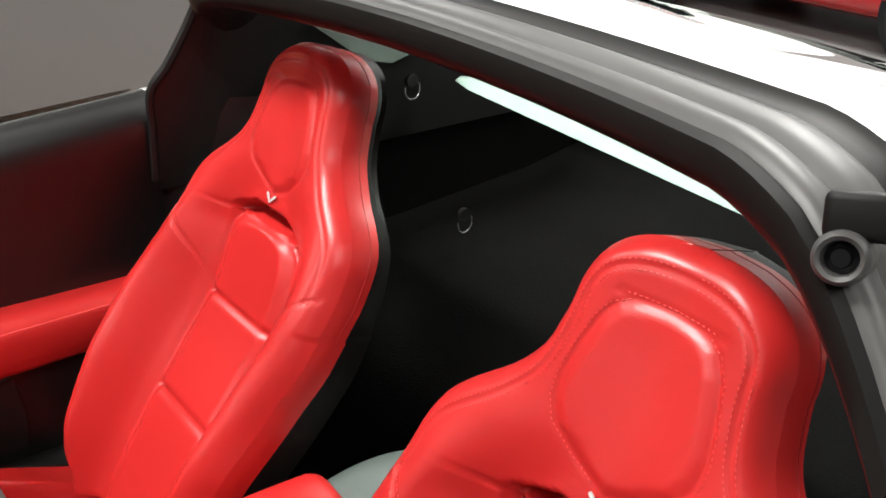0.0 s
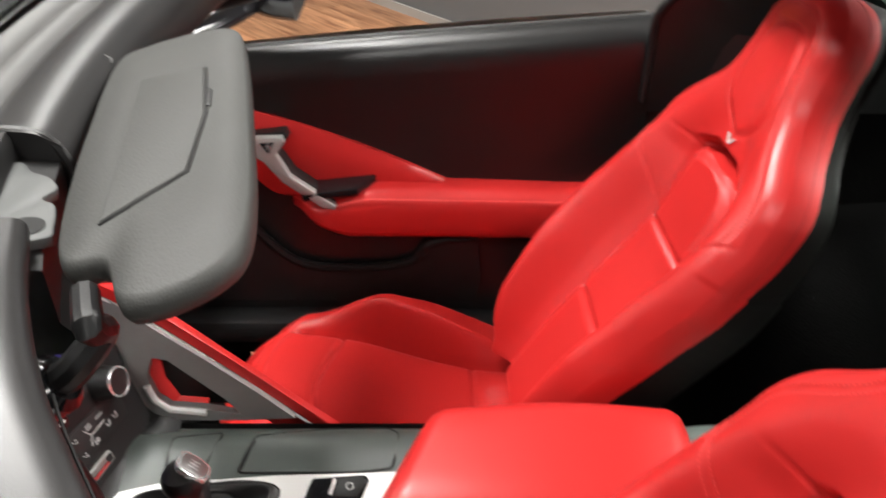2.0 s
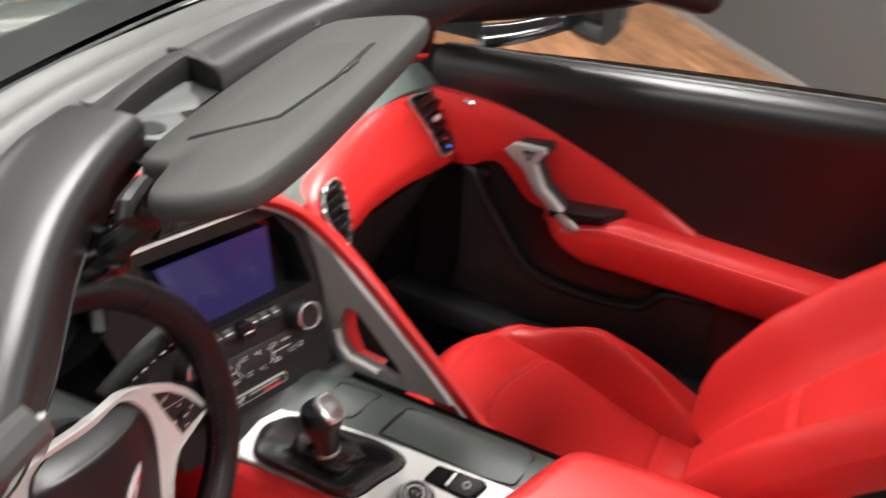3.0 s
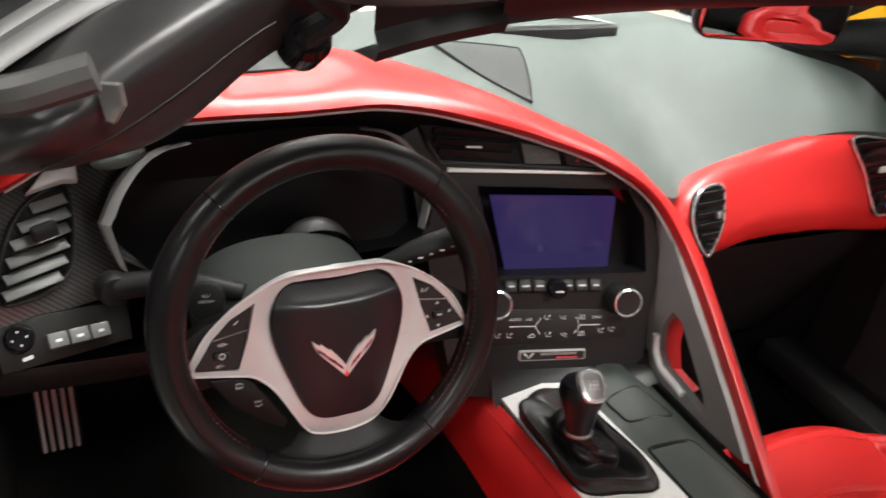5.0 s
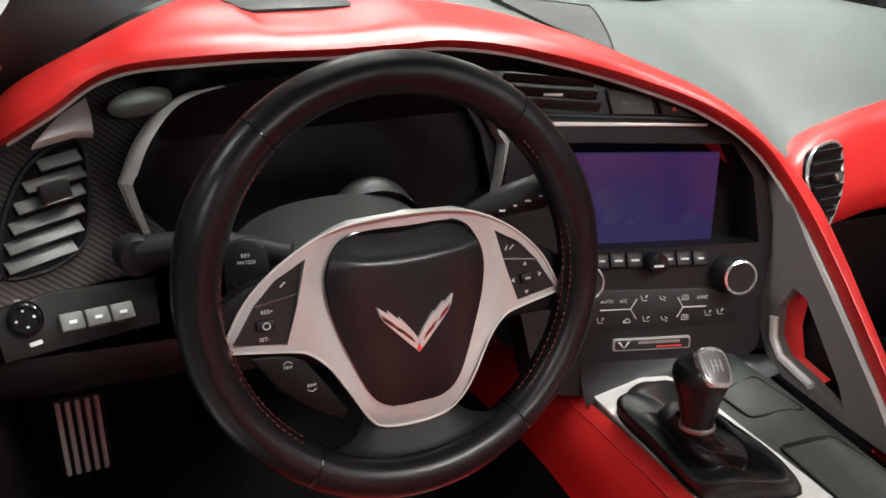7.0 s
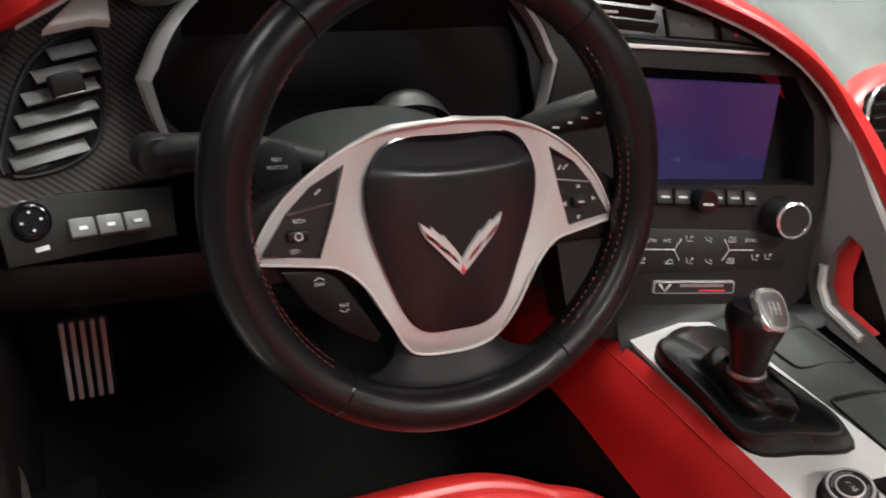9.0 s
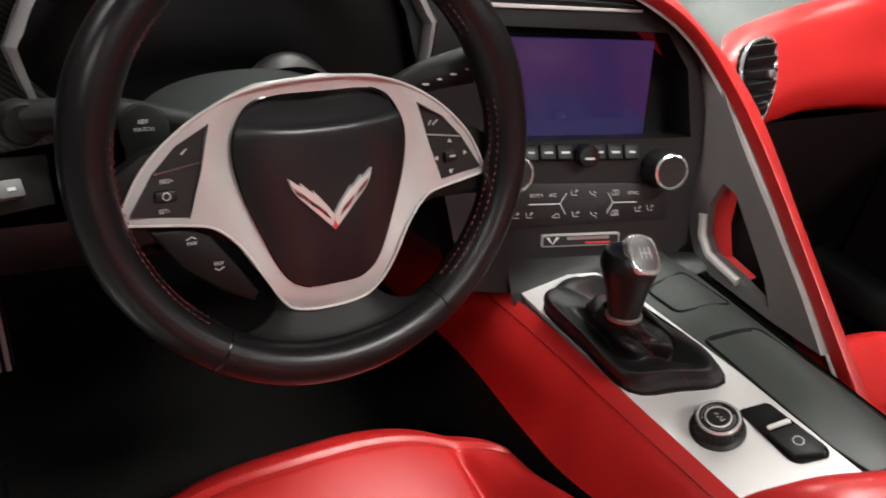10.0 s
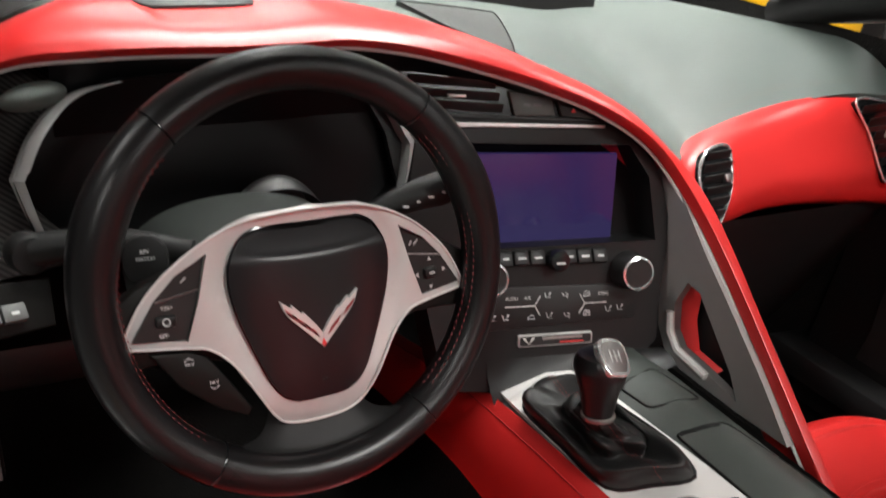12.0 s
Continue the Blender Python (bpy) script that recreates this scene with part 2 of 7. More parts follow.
def box(m, sx, sy, sz, bevel=0.0, segments=2, bm=None):
    """A rounded block centred on the pose m."""
    own = bmesh.new()
    bmesh.ops.create_cube(own, size=1)
    for v in own.verts:
        v.co = (v.co.x * sx, v.co.y * sy, v.co.z * sz)
    if bevel:
        bmesh.ops.bevel(own, geom=own.edges[:], offset=bevel, segments=segments, profile=0.5, affect="EDGES", clamp_overlap=True)
    own.transform(m)
    if bm is None:
        return own
    tmp = bpy.data.meshes.new("tmp")
    own.to_mesh(tmp)
    own.free()
    bm.from_mesh(tmp)
    bpy.data.meshes.remove(tmp)
    return bm


def turned(profile, m, sides=40, bm=None):
    """A turned body: (radius, height) along the pose's z."""
    bm = bm or bmesh.new()
    rings = [[bm.verts.new(m @ V(max(r, 1e-4) * math.cos(k / sides * math.tau), max(r, 1e-4) * math.sin(k / sides * math.tau), h)) for k in range(sides)] for r, h in profile]
    for a, b in zip(rings, rings[1:]):
        for k in range(sides):
            bm.faces.new([a[k], a[(k + 1) % sides], b[(k + 1) % sides], b[k]])
    bm.faces.new(rings[0][::-1])
    bm.faces.new(rings[-1])
    return bm


def axes(o, u, v):
    """A pose with its x along u, y towards v, z off the plane."""
    u = Vector(u).normalized()
    v = Vector(v)
    v = (v - v.dot(u) * u).normalized()
    w = u.cross(v)
    m = Matrix((u, v, w)).transposed().to_4x4()
    m.translation = Vector(o)
    return m


def mirror2(half):
    """A whole outline from its right half, listed from top middle to bottom middle."""
    left = [(-u, v) for u, v in reversed(half) if abs(u) > 1e-6]
    return list(half) + left


def smooth2(outline, n):
    return [(p.x, p.y) for p in spline([(u, v, 0) for u, v in outline], n, closed=True)]


def rounded(w, h, r, k=5):
    out = []
    for cx, cy, a0 in ((w / 2 - r, h / 2 - r, 0), (-w / 2 + r, h / 2 - r, 90), (-w / 2 + r, -h / 2 + r, 180), (w / 2 - r, -h / 2 + r, 270)):
        for i in range(k):
            a = radians(a0 + 90 * i / (k - 1))
            out.append((cx + r * math.cos(a), cy + r * math.sin(a)))
    return out


def interp(x, table):
    xs = [a for a, _ in table]
    return float(np.interp(x, xs, [b for _, b in table]))


def bump1(x, c, s):
    return math.exp(-((x - c) / s) ** 2)


def ease(a, b, x):
    t = min(1, max(0, (x - a) / (b - a)))
    return t * t * (3 - 2 * t)


def stitches(points, normals, every=0.0055, length=0.0036, r=0.0007, bm=None):
    """Short threads laid along a curve."""
    bm = bm or bmesh.new()
    acc = 0.0
    for (a, b, n) in zip(points, points[1:], normals):
        d = (b - a).length
        if d < 1e-6:
            continue
        t = (b - a) / d
        pos = -acc
        while pos + every <= d:
            pos += every
            c = a + t * pos + n * r * 0.5
            s = t.cross(n).normalized()
            e = t * length / 2
            ring = [bm.verts.new(c - e), bm.verts.new(c + s * r), bm.verts.new(c + n * r * 1.2), bm.verts.new(c - s * r), bm.verts.new(c + e)]
            for i, j in ((1, 2), (2, 3)):
                bm.faces.new([ring[0], ring[i], ring[j]])
                bm.faces.new([ring[4], ring[j], ring[i]])
        acc = d - pos if d > pos else 0.0
    return bm

# ---- the hall ----
def slab(name, pts, mat, d, kind="structure", label="", category=""):
    bm = bmesh.new()
    top = [bm.verts.new(p) for p in pts]
    f = bm.faces.new(top)
    ext = bmesh.ops.extrude_face_region(bm, geom=[f])
    bmesh.ops.translate(bm, vec=Vector(d), verts=[v for v in ext["geom"] if isinstance(v, bmesh.types.BMVert)])
    return tagged(finish(bm, name, mat, smooth=False), label, category, kind=kind)


# the grey wall runs at a slant past the right-hand side of the car
WA, WB = V(3.415, -0.742, 0), V(5.0, 0.558, 0)
WD = (WB - WA).normalized()
WN_ = V(-WD.y, WD.x, 0)          # into the hall
if WN_.dot(V(0, 0, 0) - WA) < 0:
    WN_ = -WN_
w0, w1 = WA - WD * 1.55, WA + WD * 5.0
slab("wall_east", [w0, w1, w1 + V(0, 0, CEILING), w0 + V(0, 0, CEILING)], WALL, -WN_ * 0.15, label="plain dark grey painted wall", category="wall")
b0, b1 = w0 + WN_ * 0.004, w1 + WN_ * 0.004
slab("baseboard", [b0, b1, b1 + V(0, 0, 0.055), b0 + V(0, 0, 0.055)], material("grey_skirting", (0.34, 0.33, 0.31), 0.5), WN_ * 0.012, label="pale grey skirting strip along the wall", category="baseboard")
slab("wall_north", [(-7, 8.5, 0), (9, 8.5, 0), (9, 8.5, CEILING), (-7, 8.5, CEILING)], PALE, (0, 0.15, 0), label="pale painted wall", category="wall")
slab("wall_west", [(-7, -11, 0), (-7, 8.5, 0), (-7, 8.5, CEILING), (-7, -11, CEILING)], PALE, (-0.15, 0, 0), label="pale painted wall", category="wall")
slab("wall_south", [(-7, -11, 0), (9, -11, 0), (9, -11, CEILING), (-7, -11, CEILING)], PALE, (0, -0.15, 0), label="pale painted wall", category="wall")
slab("ceiling", [(-7, -11, CEILING), (9, -11, CEILING), (9, 8.5, CEILING), (-7, 8.5, CEILING)], PALE, (0, 0, 0.15), label="white ceiling", category="ceiling")
floor = slab("floor", [(-7, -11, -0.006), (9, -11, -0.006), (9, 8.5, -0.006), (-7, 8.5, -0.006)], material("grey_floor", (0.22, 0.22, 0.215), 0.4, vary=0.06, blotch=0.8), (0, 0, -0.2), label="grey hall floor under brown wood planks", category="floor")
for px_, py_ in PANELS:
    lampbox = thing("ceiling_light", (px_, py_, CEILING), "flat white rectangular ceiling light panel, switched on", "ceiling light", "ceiling lights")
    bm = box(pose(px_, py_, CEILING - 0.03), 1.3, 0.7, 0.06, 0.008)
    part("housing", bm, PALE, lampbox)
    part("diffuser", box(pose(px_, py_, CEILING - 0.066), 1.2, 0.6, 0.008, 0.002), LAMP, lampbox)
# ---- seats: a reclined bucket back with wings, a panelled headrest, and a bolstered cushion ----
SPINE = [V(0, -0.470, 0.375), V(0, -0.520, 0.455), V(0, -0.575, 0.535), V(0, -0.632, 0.610), V(0, -0.690, 0.690), V(0, -0.728, 0.775), V(0, -0.757, 0.860), V(0, -0.790, 0.950), V(0, -0.816, 1.030), V(0, -0.832, 1.081)]
NS, NX = 200, 140
CURVE = spline(SPINE, 400)
CZ = [p.z for p in CURVE]


def spine_at(z):
    y = float(np.interp(z, CZ, [p.y for p in CURVE]))
    e = 0.004
    z0, z = z, min(z, 1.066)
    y2 = float(np.interp(z + e, CZ, [p.y for p in CURVE]))
    y1 = float(np.interp(z - e, CZ, [p.y for p in CURVE]))
    t = V(0, y2 - y1, 2 * e).normalized()
    return V(0, y, z0), V(0, t.z, -t.y)


WIDTH = [(0.37, 0.150), (0.395, 0.172), (0.45, 0.192), (0.55, 0.210), (0.62, 0.222), (0.70, 0.228), (0.78, 0.222), (0.84, 0.214), (0.865, 0.203), (0.885, 0.184), (0.914, 0.148), (0.94, 0.124), (0.96, 0.113), (1.00, 0.104)]
BOLSTER = [(0.37, 0.030), (0.41, 0.062), (0.45, 0.080), (0.55, 0.094), (0.65, 0.090), (0.72, 0.076), (0.80, 0.048), (0.86, 0.028), (0.92, 0.014), (1.08, 0.006)]
INSERT = [(0.37, 0.092), (0.55, 0.098), (0.69, 0.100), (0.75, 0.099), (0.78, 0.096), (0.80, 0.089), (0.812, 0.078), (0.819, 0.060), (0.8225, 0.0)]
PANEL = [(0.869, 0.0), (0.873, 0.014), (0.884, 0.038), (0.903, 0.064), (0.922, 0.074), (0.942, 0.075), (0.972, 0.069), (1.002, 0.060), (1.018, 0.050), (1.027, 0.034), (1.030, 0.0)]


def smoothed(table):
    zs = np.linspace(table[0][0], table[-1][0], 300)
    ws = np.interp(zs, [a for a, _ in table], [b for _, b in table])
    k = np.ones(11) / 11
    pad = np.concatenate([np.full(5, ws[0]), ws, np.full(5, ws[-1])])
    return list(zip(zs, np.convolve(pad, k, "valid")))


CROWN = [(1.0 + 0.0835 * math.sin(a) ** 0.80, 0.104 * math.cos(a) ** 0.80) for a in np.linspace(0.02, math.pi / 2 - 0.004, 90)]
WIDTH_S, BOLSTER_S = smoothed(WIDTH)[:-1] + CROWN, smoothed(BOLSTER)


def edge_distance(x, z, table):
    """How far a point lies inside (plus) or outside (minus) a symmetric outline, roughly."""
    if z < table[0][0]:
        return -(table[0][0] - z) - max(0, x - 0.05) * 0.5
    if z > table[-1][0]:
        return -(z - table[-1][0]) - max(0, x - 0.05) * 0.5
    w = interp(z, table)
    slope = (interp(min(z + 0.004, table[-1][0]), table) - interp(max(z - 0.004, table[0][0]), table)) / 0.008
    return (w - x) / math.sqrt(1 + slope * slope)


OUTLINE = [(w, z) for z, w in WIDTH_S]
OUT_X = np.interp(np.linspace(0, 1, 1500), np.linspace(0, 1, len(OUTLINE)), [a for a, _ in OUTLINE])
OUT_Z = np.interp(np.linspace(0, 1, 1500), np.linspace(0, 1, len(OUTLINE)), [b for _, b in OUTLINE])


def outline_distance(x, z):
    """Distance from the seat's outer edge."""
    return float(np.sqrt(((OUT_X - abs(x)) ** 2 + (OUT_Z - z) ** 2).min()))


def inset(d, z0=0.76):
    """The outline of one half moved inwards by d, from height z0 to the crown."""
    pts = []
    for i in range(4, len(OUTLINE) - 4, 2):
        t = V(OUTLINE[i + 3][0] - OUTLINE[i - 3][0], OUTLINE[i + 3][1] - OUTLINE[i - 3][1]).normalized()
        p = (OUTLINE[i][0] - t.y * d, OUTLINE[i][1] + t.x * d)
        if p[1] > z0 and p[0] > 0 and outline_distance(*p) > d * 0.93:
            pts.append(p)
    return pts


def seam_z(x):
    return 0.700 + (x - 0.10) * 0.85


def back_height(x, z):
    """How far the front of the backrest stands off its spine plane."""
    x = abs(x)
    w = interp(z, WIDTH_S)
    b = interp(z, BOLSTER_S)
    h = 0.0
    di = edge_distance(x, z, INSERT) if z <= 0.822 else edge_distance(x, z, INSERT)
    up = ease(0.78, 0.92, z)
    x0 = 0.098 * (1 - up)
    t = min(1.0, max(0.0, (x - x0) / max(0.02, w - x0)))
    h += b * ease(0.0, 0.74, t) - 0.016 * ease(0.55, 1.0, t) * (1 - up)
    d_out = outline_distance(x, z)
    roll = 0.026 if z > 0.74 else 0.030
    if d_out < roll:
        h -= roll * 0.95 * (1 - d_out / roll) ** 2.4
    if di > -0.03:
        if di >= 0:
            h += 0.013 * ease(0, 0.030, di) - 0.006
        else:
            h -= 0.006 * math.exp(-((di) / 0.007) ** 2)
    # hollow above the insert
    if 0.74 < z < 0.87:
        cap = 0.848 - 0.35 * max(0.0, x - 0.04)
        inside = ease(0.0, 0.010, cap - z) * ease(0.0, 0.009, -di) * (1 - ease(0.070, 0.104, x))
        h -= 0.048 * inside
    # cross seams of the insert
    if di > 0:
        for zs in (0.690, 0.552):
            h -= 0.0075 * math.exp(-((z - zs) / 0.0048) ** 2)
    # seam between the wing and the lower bolster
    if x > 0.10 and 0.66 < z < 0.84:
        h -= 0.0032 * math.exp(-((z - seam_z(x)) / 0.0030) ** 2) * ease(0.004, 0.022, outline_distance(x, z))
    # headrest panel
    dp = edge_distance(x, z, PANEL)
    if dp > -0.02:
        h += 0.0046 * ease(-0.001, 0.016, dp) - 0.0016 * math.exp(-(dp / 0.0026) ** 2)
    # stitched seam along the edge of the upper back
    if z > 0.74:
        h -= 0.0022 * math.exp(-((d_out - 0.024) / 0.0034) ** 2) * ease(0.74, 0.80, z)
    return h


def back_point(x, z):
    p, n = spine_at(z)
    return V(x, p.y, p.z) + n * back_height(x, z), n


def seat_back_rows():
    run = np.concatenate([[0], np.cumsum(np.hypot(np.diff(OUT_X), np.diff(OUT_Z)))])
    zs = np.interp(np.linspace(0, run[-1], NS), run, OUT_Z)
    rows = []
    for z in zs:
        w = interp(z, WIDTH_S)
        row = []
        for j in range(NX + 1):
            t = -1 + 2 * j / NX
            row.append((t * w, z))
        rows.append(row)
    return rows


def region(x, z):
    x = abs(x)
    if z < 0.822 and x < interp(z, INSERT):
        return "upper_insert" if z > 0.690 else "middle_insert" if z > 0.552 else "lower_insert"
    if z < 0.90 and z < seam_z(x) and x > 0.09:
        return "bolster"
    if edge_distance(x, z, PANEL) > 0:
        return "headrest_panel"
    return "upper_back"


def along(pts2, mirror=True):
    """Points and normals on the back for a list of (x, z)."""
    P, N = [], []
    for x, z in pts2:
        p, n = back_point(x, z)
        P.append(p)
        N.append(n)
    return P, N


def grid_normals(P, outward):
    """Smooth normals over a whole grid, so that panels meet without a crease."""
    A = np.array([[tuple(p) for p in r] for r in P])
    n = np.cross(np.gradient(A, axis=1), np.gradient(A, axis=0))
    n /= np.maximum(1e-9, np.linalg.norm(n, axis=2, keepdims=True))
    n *= np.where((n @ np.array(tuple(outward))).mean() < 0, -1, 1)
    return n.tolist()


def set_normals(ob, normals):
    """Give a panel the normals of the whole grid, with its faces turned to agree."""
    me = ob.data
    if sum(p.normal.dot(Vector(normals[p.vertices[0]])) for p in me.polygons) < 0:
        me.flip_normals()
    me.normals_split_custom_set_from_vertices(normals)


def build_seat(name, label, emblem_label):
    seat = thing(name, (0, -0.3, 0.0), label, "car seat", "bucket seats")
    rows = seat_back_rows()
    pos = [[back_point(x, z)[0] for x, z in r] for r in rows]
    normals = grid_normals(pos, V(0, 1, 0.3))
    groups = {}
    for i in range(len(rows) - 1):
        for j in range(NX):
            xm = (rows[i][j][0] + rows[i + 1][j + 1][0]) / 2
            zm = (rows[i][j][1] + rows[i + 1][j + 1][1]) / 2
            key = region(xm, zm)
            if key == "bolster":
                key += "_l" if xm < 0 else "_r"
            groups.setdefault(key, []).append((i, j))
    for key, cells in groups.items():
        bm = bmesh.new()
        have = {}

        def vert(i, j):
            if (i, j) not in have:
                have[(i, j)] = bm.verts.new(pos[i][j])
            return have[(i, j)]

        for i, j in cells:
            q = [vert(i, j), vert(i, j + 1), vert(i + 1, j + 1), vert(i + 1, j)]
            try:
                bm.faces.new(q)
            except ValueError:
                pass
        order = list(have)
        ob = part("bolster" if key.startswith("bolster") else key, bm, RED, seat, angle=180)
        set_normals(ob, [normals[i][j] for i, j in order])
    # side panels and the hard shell behind
    sides = {-1: [], 1: []}
    hulls = {-1: [], 1: []}
    shell = []
    for r, pr in zip(rows, pos):
        z = r[0][1]
        p, n = spine_at(z)
        b = interp(z, BOLSTER_S)
        deep = 0.058 + 0.62 * b
        tail = []
        for s, end in ((-1, pr[0]), (1, pr[-1])):
            o = V(s, 0, 0) * ease(1.081, 1.05, z)
            q = [end, end - n * 0.012 + o * 0.004, end - n * 0.028 + o * 0.005, end - n * 0.044 + o * 0.003]
            k = [q[-1], end - n * 0.055 - o * 0.002, end - n * deep - o * 0.016, V(end.x * 0.90, end.y, end.z) - n * (deep + 0.008)]
            sides[s].append(q)
            hulls[s].append(k)
            tail.append(k[-1])
        shell.append([tail[0].lerp(tail[1], k / 12) - n * 0.012 * (1 - (-1 + k / 6) ** 2) for k in range(13)])
    for s in (-1, 1):
        part("side_panel", sheet(sides[s]), RED, seat, angle=70)
        part("shell_side", sheet(hulls[s]), HOOP_BLACK, seat, "black side of the seat shell", angle=70)
        part("edge_seam", tube([q[2] for q in sides[s][90:]], 0.0007, 5), RED_SEAM, seat)
    part("back_shell", sheet(shell), BLACK_PLASTIC, seat, "black plastic back shell")
    # stitching
    bm = bmesh.new()
    for s in (-1, 1):
        for off in (0.0195, 0.0285):
            P, N = along([(s * x, z) for x, z in inset(off)])
            stitches(P, N, bm=bm)
        zs = np.linspace(0.872, 1.027, 110)
        P, N = along([(s * max(0.0, interp(z, PANEL) + 0.004), z) for z in zs])
        stitches(P, N, bm=bm)
        xs = np.linspace(0.112, 0.205, 30)
        for off in (-0.006, 0.006):
            P, N = along([(s * x, seam_z(x) + off) for x in xs])
            stitches(P, N, bm=bm)
    P, N = along([(x, 1.033 - 1.2 * x * x) for x in np.linspace(-0.045, 0.045, 40)])
    stitches(P, N, bm=bm)
    tagged(part("stitching", bm, RED_THREAD, seat, "fine red thread stitching", smooth=False), kind="stuff")
    # crossed-flags style badge drawn as two bent bars
    c, n = back_point(0, 0.861)
    m = axes(c + n * 0.002, (1, 0, 0), SPINE[7] - SPINE[6])
    bm = bmesh.new()
    for s in (-1, 1):
        prism([(s * 0.001, -0.007), (s * 0.013, 0.005), (s * 0.0115, 0.0075), (s * 0.007, 0.005), (s * 0.006, 0.003), (0, -0.004)][::s], m, 0.002, bm=bm)
    part("badge", bm, SATIN, seat, emblem_label, smooth=False)
    # cushion
    def cush(x, y):
        ax = abs(x)
        z = 0.325 + 0.064 * ease(-0.50, 0.0, y)
        z -= 0.085 * max(0.0, (y + 0.04) / 0.085) ** 2.6
        b = 0.082 * ease(-0.60, -0.30, y) * (1 - 0.90 * ease(-0.24, -0.02, y))
        sw = 0.128 + 0.037 * ease(-0.45, -0.15, y)
        z += b * ease(sw, sw + 0.038, ax) - 0.050 * ease(0.208, 0.243, ax) ** 1.5
        if ax < sw:
            z += 0.010 * (1 - (ax / sw) ** 4)
        z -= 0.015 * math.exp(-((ax - sw - 0.002) / 0.0060) ** 2) * (1 - ease(-0.055, -0.030, y))
        z -= 0.007 * math.exp(-((y + 0.125 + 0.02 * ease(0, 0.13, ax)) / 0.0045) ** 2) * (1 - ease(sw - 0.004, sw + 0.010, ax))
        if ax < sw:
            z -= 0.006 * math.exp(-((y + 0.405) / 0.004) ** 2)
        z -= 0.003 * math.exp(-((ax - 0.222) / 0.0030) ** 2)
        z -= 0.0045 * math.exp(-((y + 0.030) / 0.0042) ** 2)
        return z

    def cush_region(x, y):
        if abs(x) > 0.130 + 0.037 * ease(-0.45, -0.15, y):
            return "cushion_bolster_l" if x < 0 and y < -0.125 else "cushion_bolster_r" if y < -0.125 else "cushion_front"
        return "cushion_front" if y > -0.125 else "cushion_insert" if y > -0.405 else "cushion_rear"

    NY, NXC = 140, 120
    grid, key_cells = [], {}
    for i in range(NY + 1):
        y = -0.56 + (0.56 + 0.045) * i / NY
        w = 0.243
        grid.append([(w * (-1 + 2 * j / NXC), y) for j in range(NXC + 1)])
    P3 = [[V(x, y - 0.120 * (abs(x) / 0.243) ** 3.2 * ease(-0.38, 0.045, y), cush(x, y)) for x, y in r] for r in grid]
    cnormals = grid_normals(P3, V(0, 0, 1))
    for i in range(NY):
        for j in range(NXC):
            xm, ym = (grid[i][j][0] + grid[i + 1][j + 1][0]) / 2, (grid[i][j][1] + grid[i + 1][j + 1][1]) / 2
            key_cells.setdefault(cush_region(xm, ym), []).append((i, j))
    for key, cells in key_cells.items():
        bm = bmesh.new()
        have = {}
        for i, j in cells:
            q = []
            for a, b in ((i, j), (i, j + 1), (i + 1, j + 1), (i + 1, j)):
                if (a, b) not in have:
                    have[(a, b)] = bm.verts.new(P3[a][b])
                q.append(have[(a, b)])
            bm.faces.new(q)
        order = list(have)
        ob = part("cushion_bolster" if key.startswith("cushion_bolster") else key, bm, RED, seat, angle=180)
        set_normals(ob, [cnormals[i][j] for i, j in order])
    bm = bmesh.new()

    def on_cushion(x, y):
        return V(x, y - 0.120 * (abs(x) / 0.243) ** 3.2 * ease(-0.38, 0.045, y), cush(x, y))

    for s in (-1, 1):
        for off in (0.226, 0.218):
            P = [on_cushion(s * off, y) for y in np.linspace(-0.46, 0.0, 60)]
            stitches(P, [V(0, 0, 1)] * len(P), bm=bm)
    for off in (0.119, 0.131):
        P = [on_cushion(x, -off - 0.02 * ease(0, 0.13, abs(x))) for x in np.linspace(-0.14, 0.14, 50)]
        stitches(P, [V(0, 0, 1)] * len(P), bm=bm)
    for off in (-0.004, 0.010):
        P = [on_cushion(x, -0.033 + off) for x in np.linspace(-0.20, 0.20, 60)]
        stitches(P, [V(0, 0.6, 0.8)] * len(P), bm=bm)
    tagged(part("stitching", bm, RED_THREAD, seat, "fine red thread stitching", smooth=False), kind="stuff")
    rim = [r[0] for r in P3] + P3[-1][1:] + [r[-1] for r in reversed(P3[:-1])]
    down = [p + V(0.0, 0.012 if p.y > 0.0 else 0, -0.09) for p in rim]
    base = [V(p.x * 0.93, p.y - (0.03 if p.y > 0 else 0), 0.14) for p in rim]
    part("cushion_skirt", sheet([rim, [a.lerp(b, 0.5) + V(a.x * 0.02, 0.004, 0) for a, b in zip(rim, down)], down]), RED, seat, angle=60)
    part("seat_base", sheet([down, base]), BLACK_PLASTIC, seat, "black plastic seat base")
    return seat


passenger_seat = build_seat("passenger_seat", "red leather bucket seat with stitched headrest, beside the closed door", "small chrome badge")
passenger_seat.matrix_basis = pose(0.356, -0.3, 0)
driver_seat = copy_thing(passenger_seat, pose(-0.360, -0.3 + 0.096, -0.012))
driver_seat.name = "driver_seat"
tagged(driver_seat, "red leather bucket seat with stitched headrest, behind the steering wheel")

# ---- dashboard ----
dash = thing("dashboard", (0, 0.3, 0.45), "red leather and dark grey dashboard with carbon trim and lit screen", "dashboard")

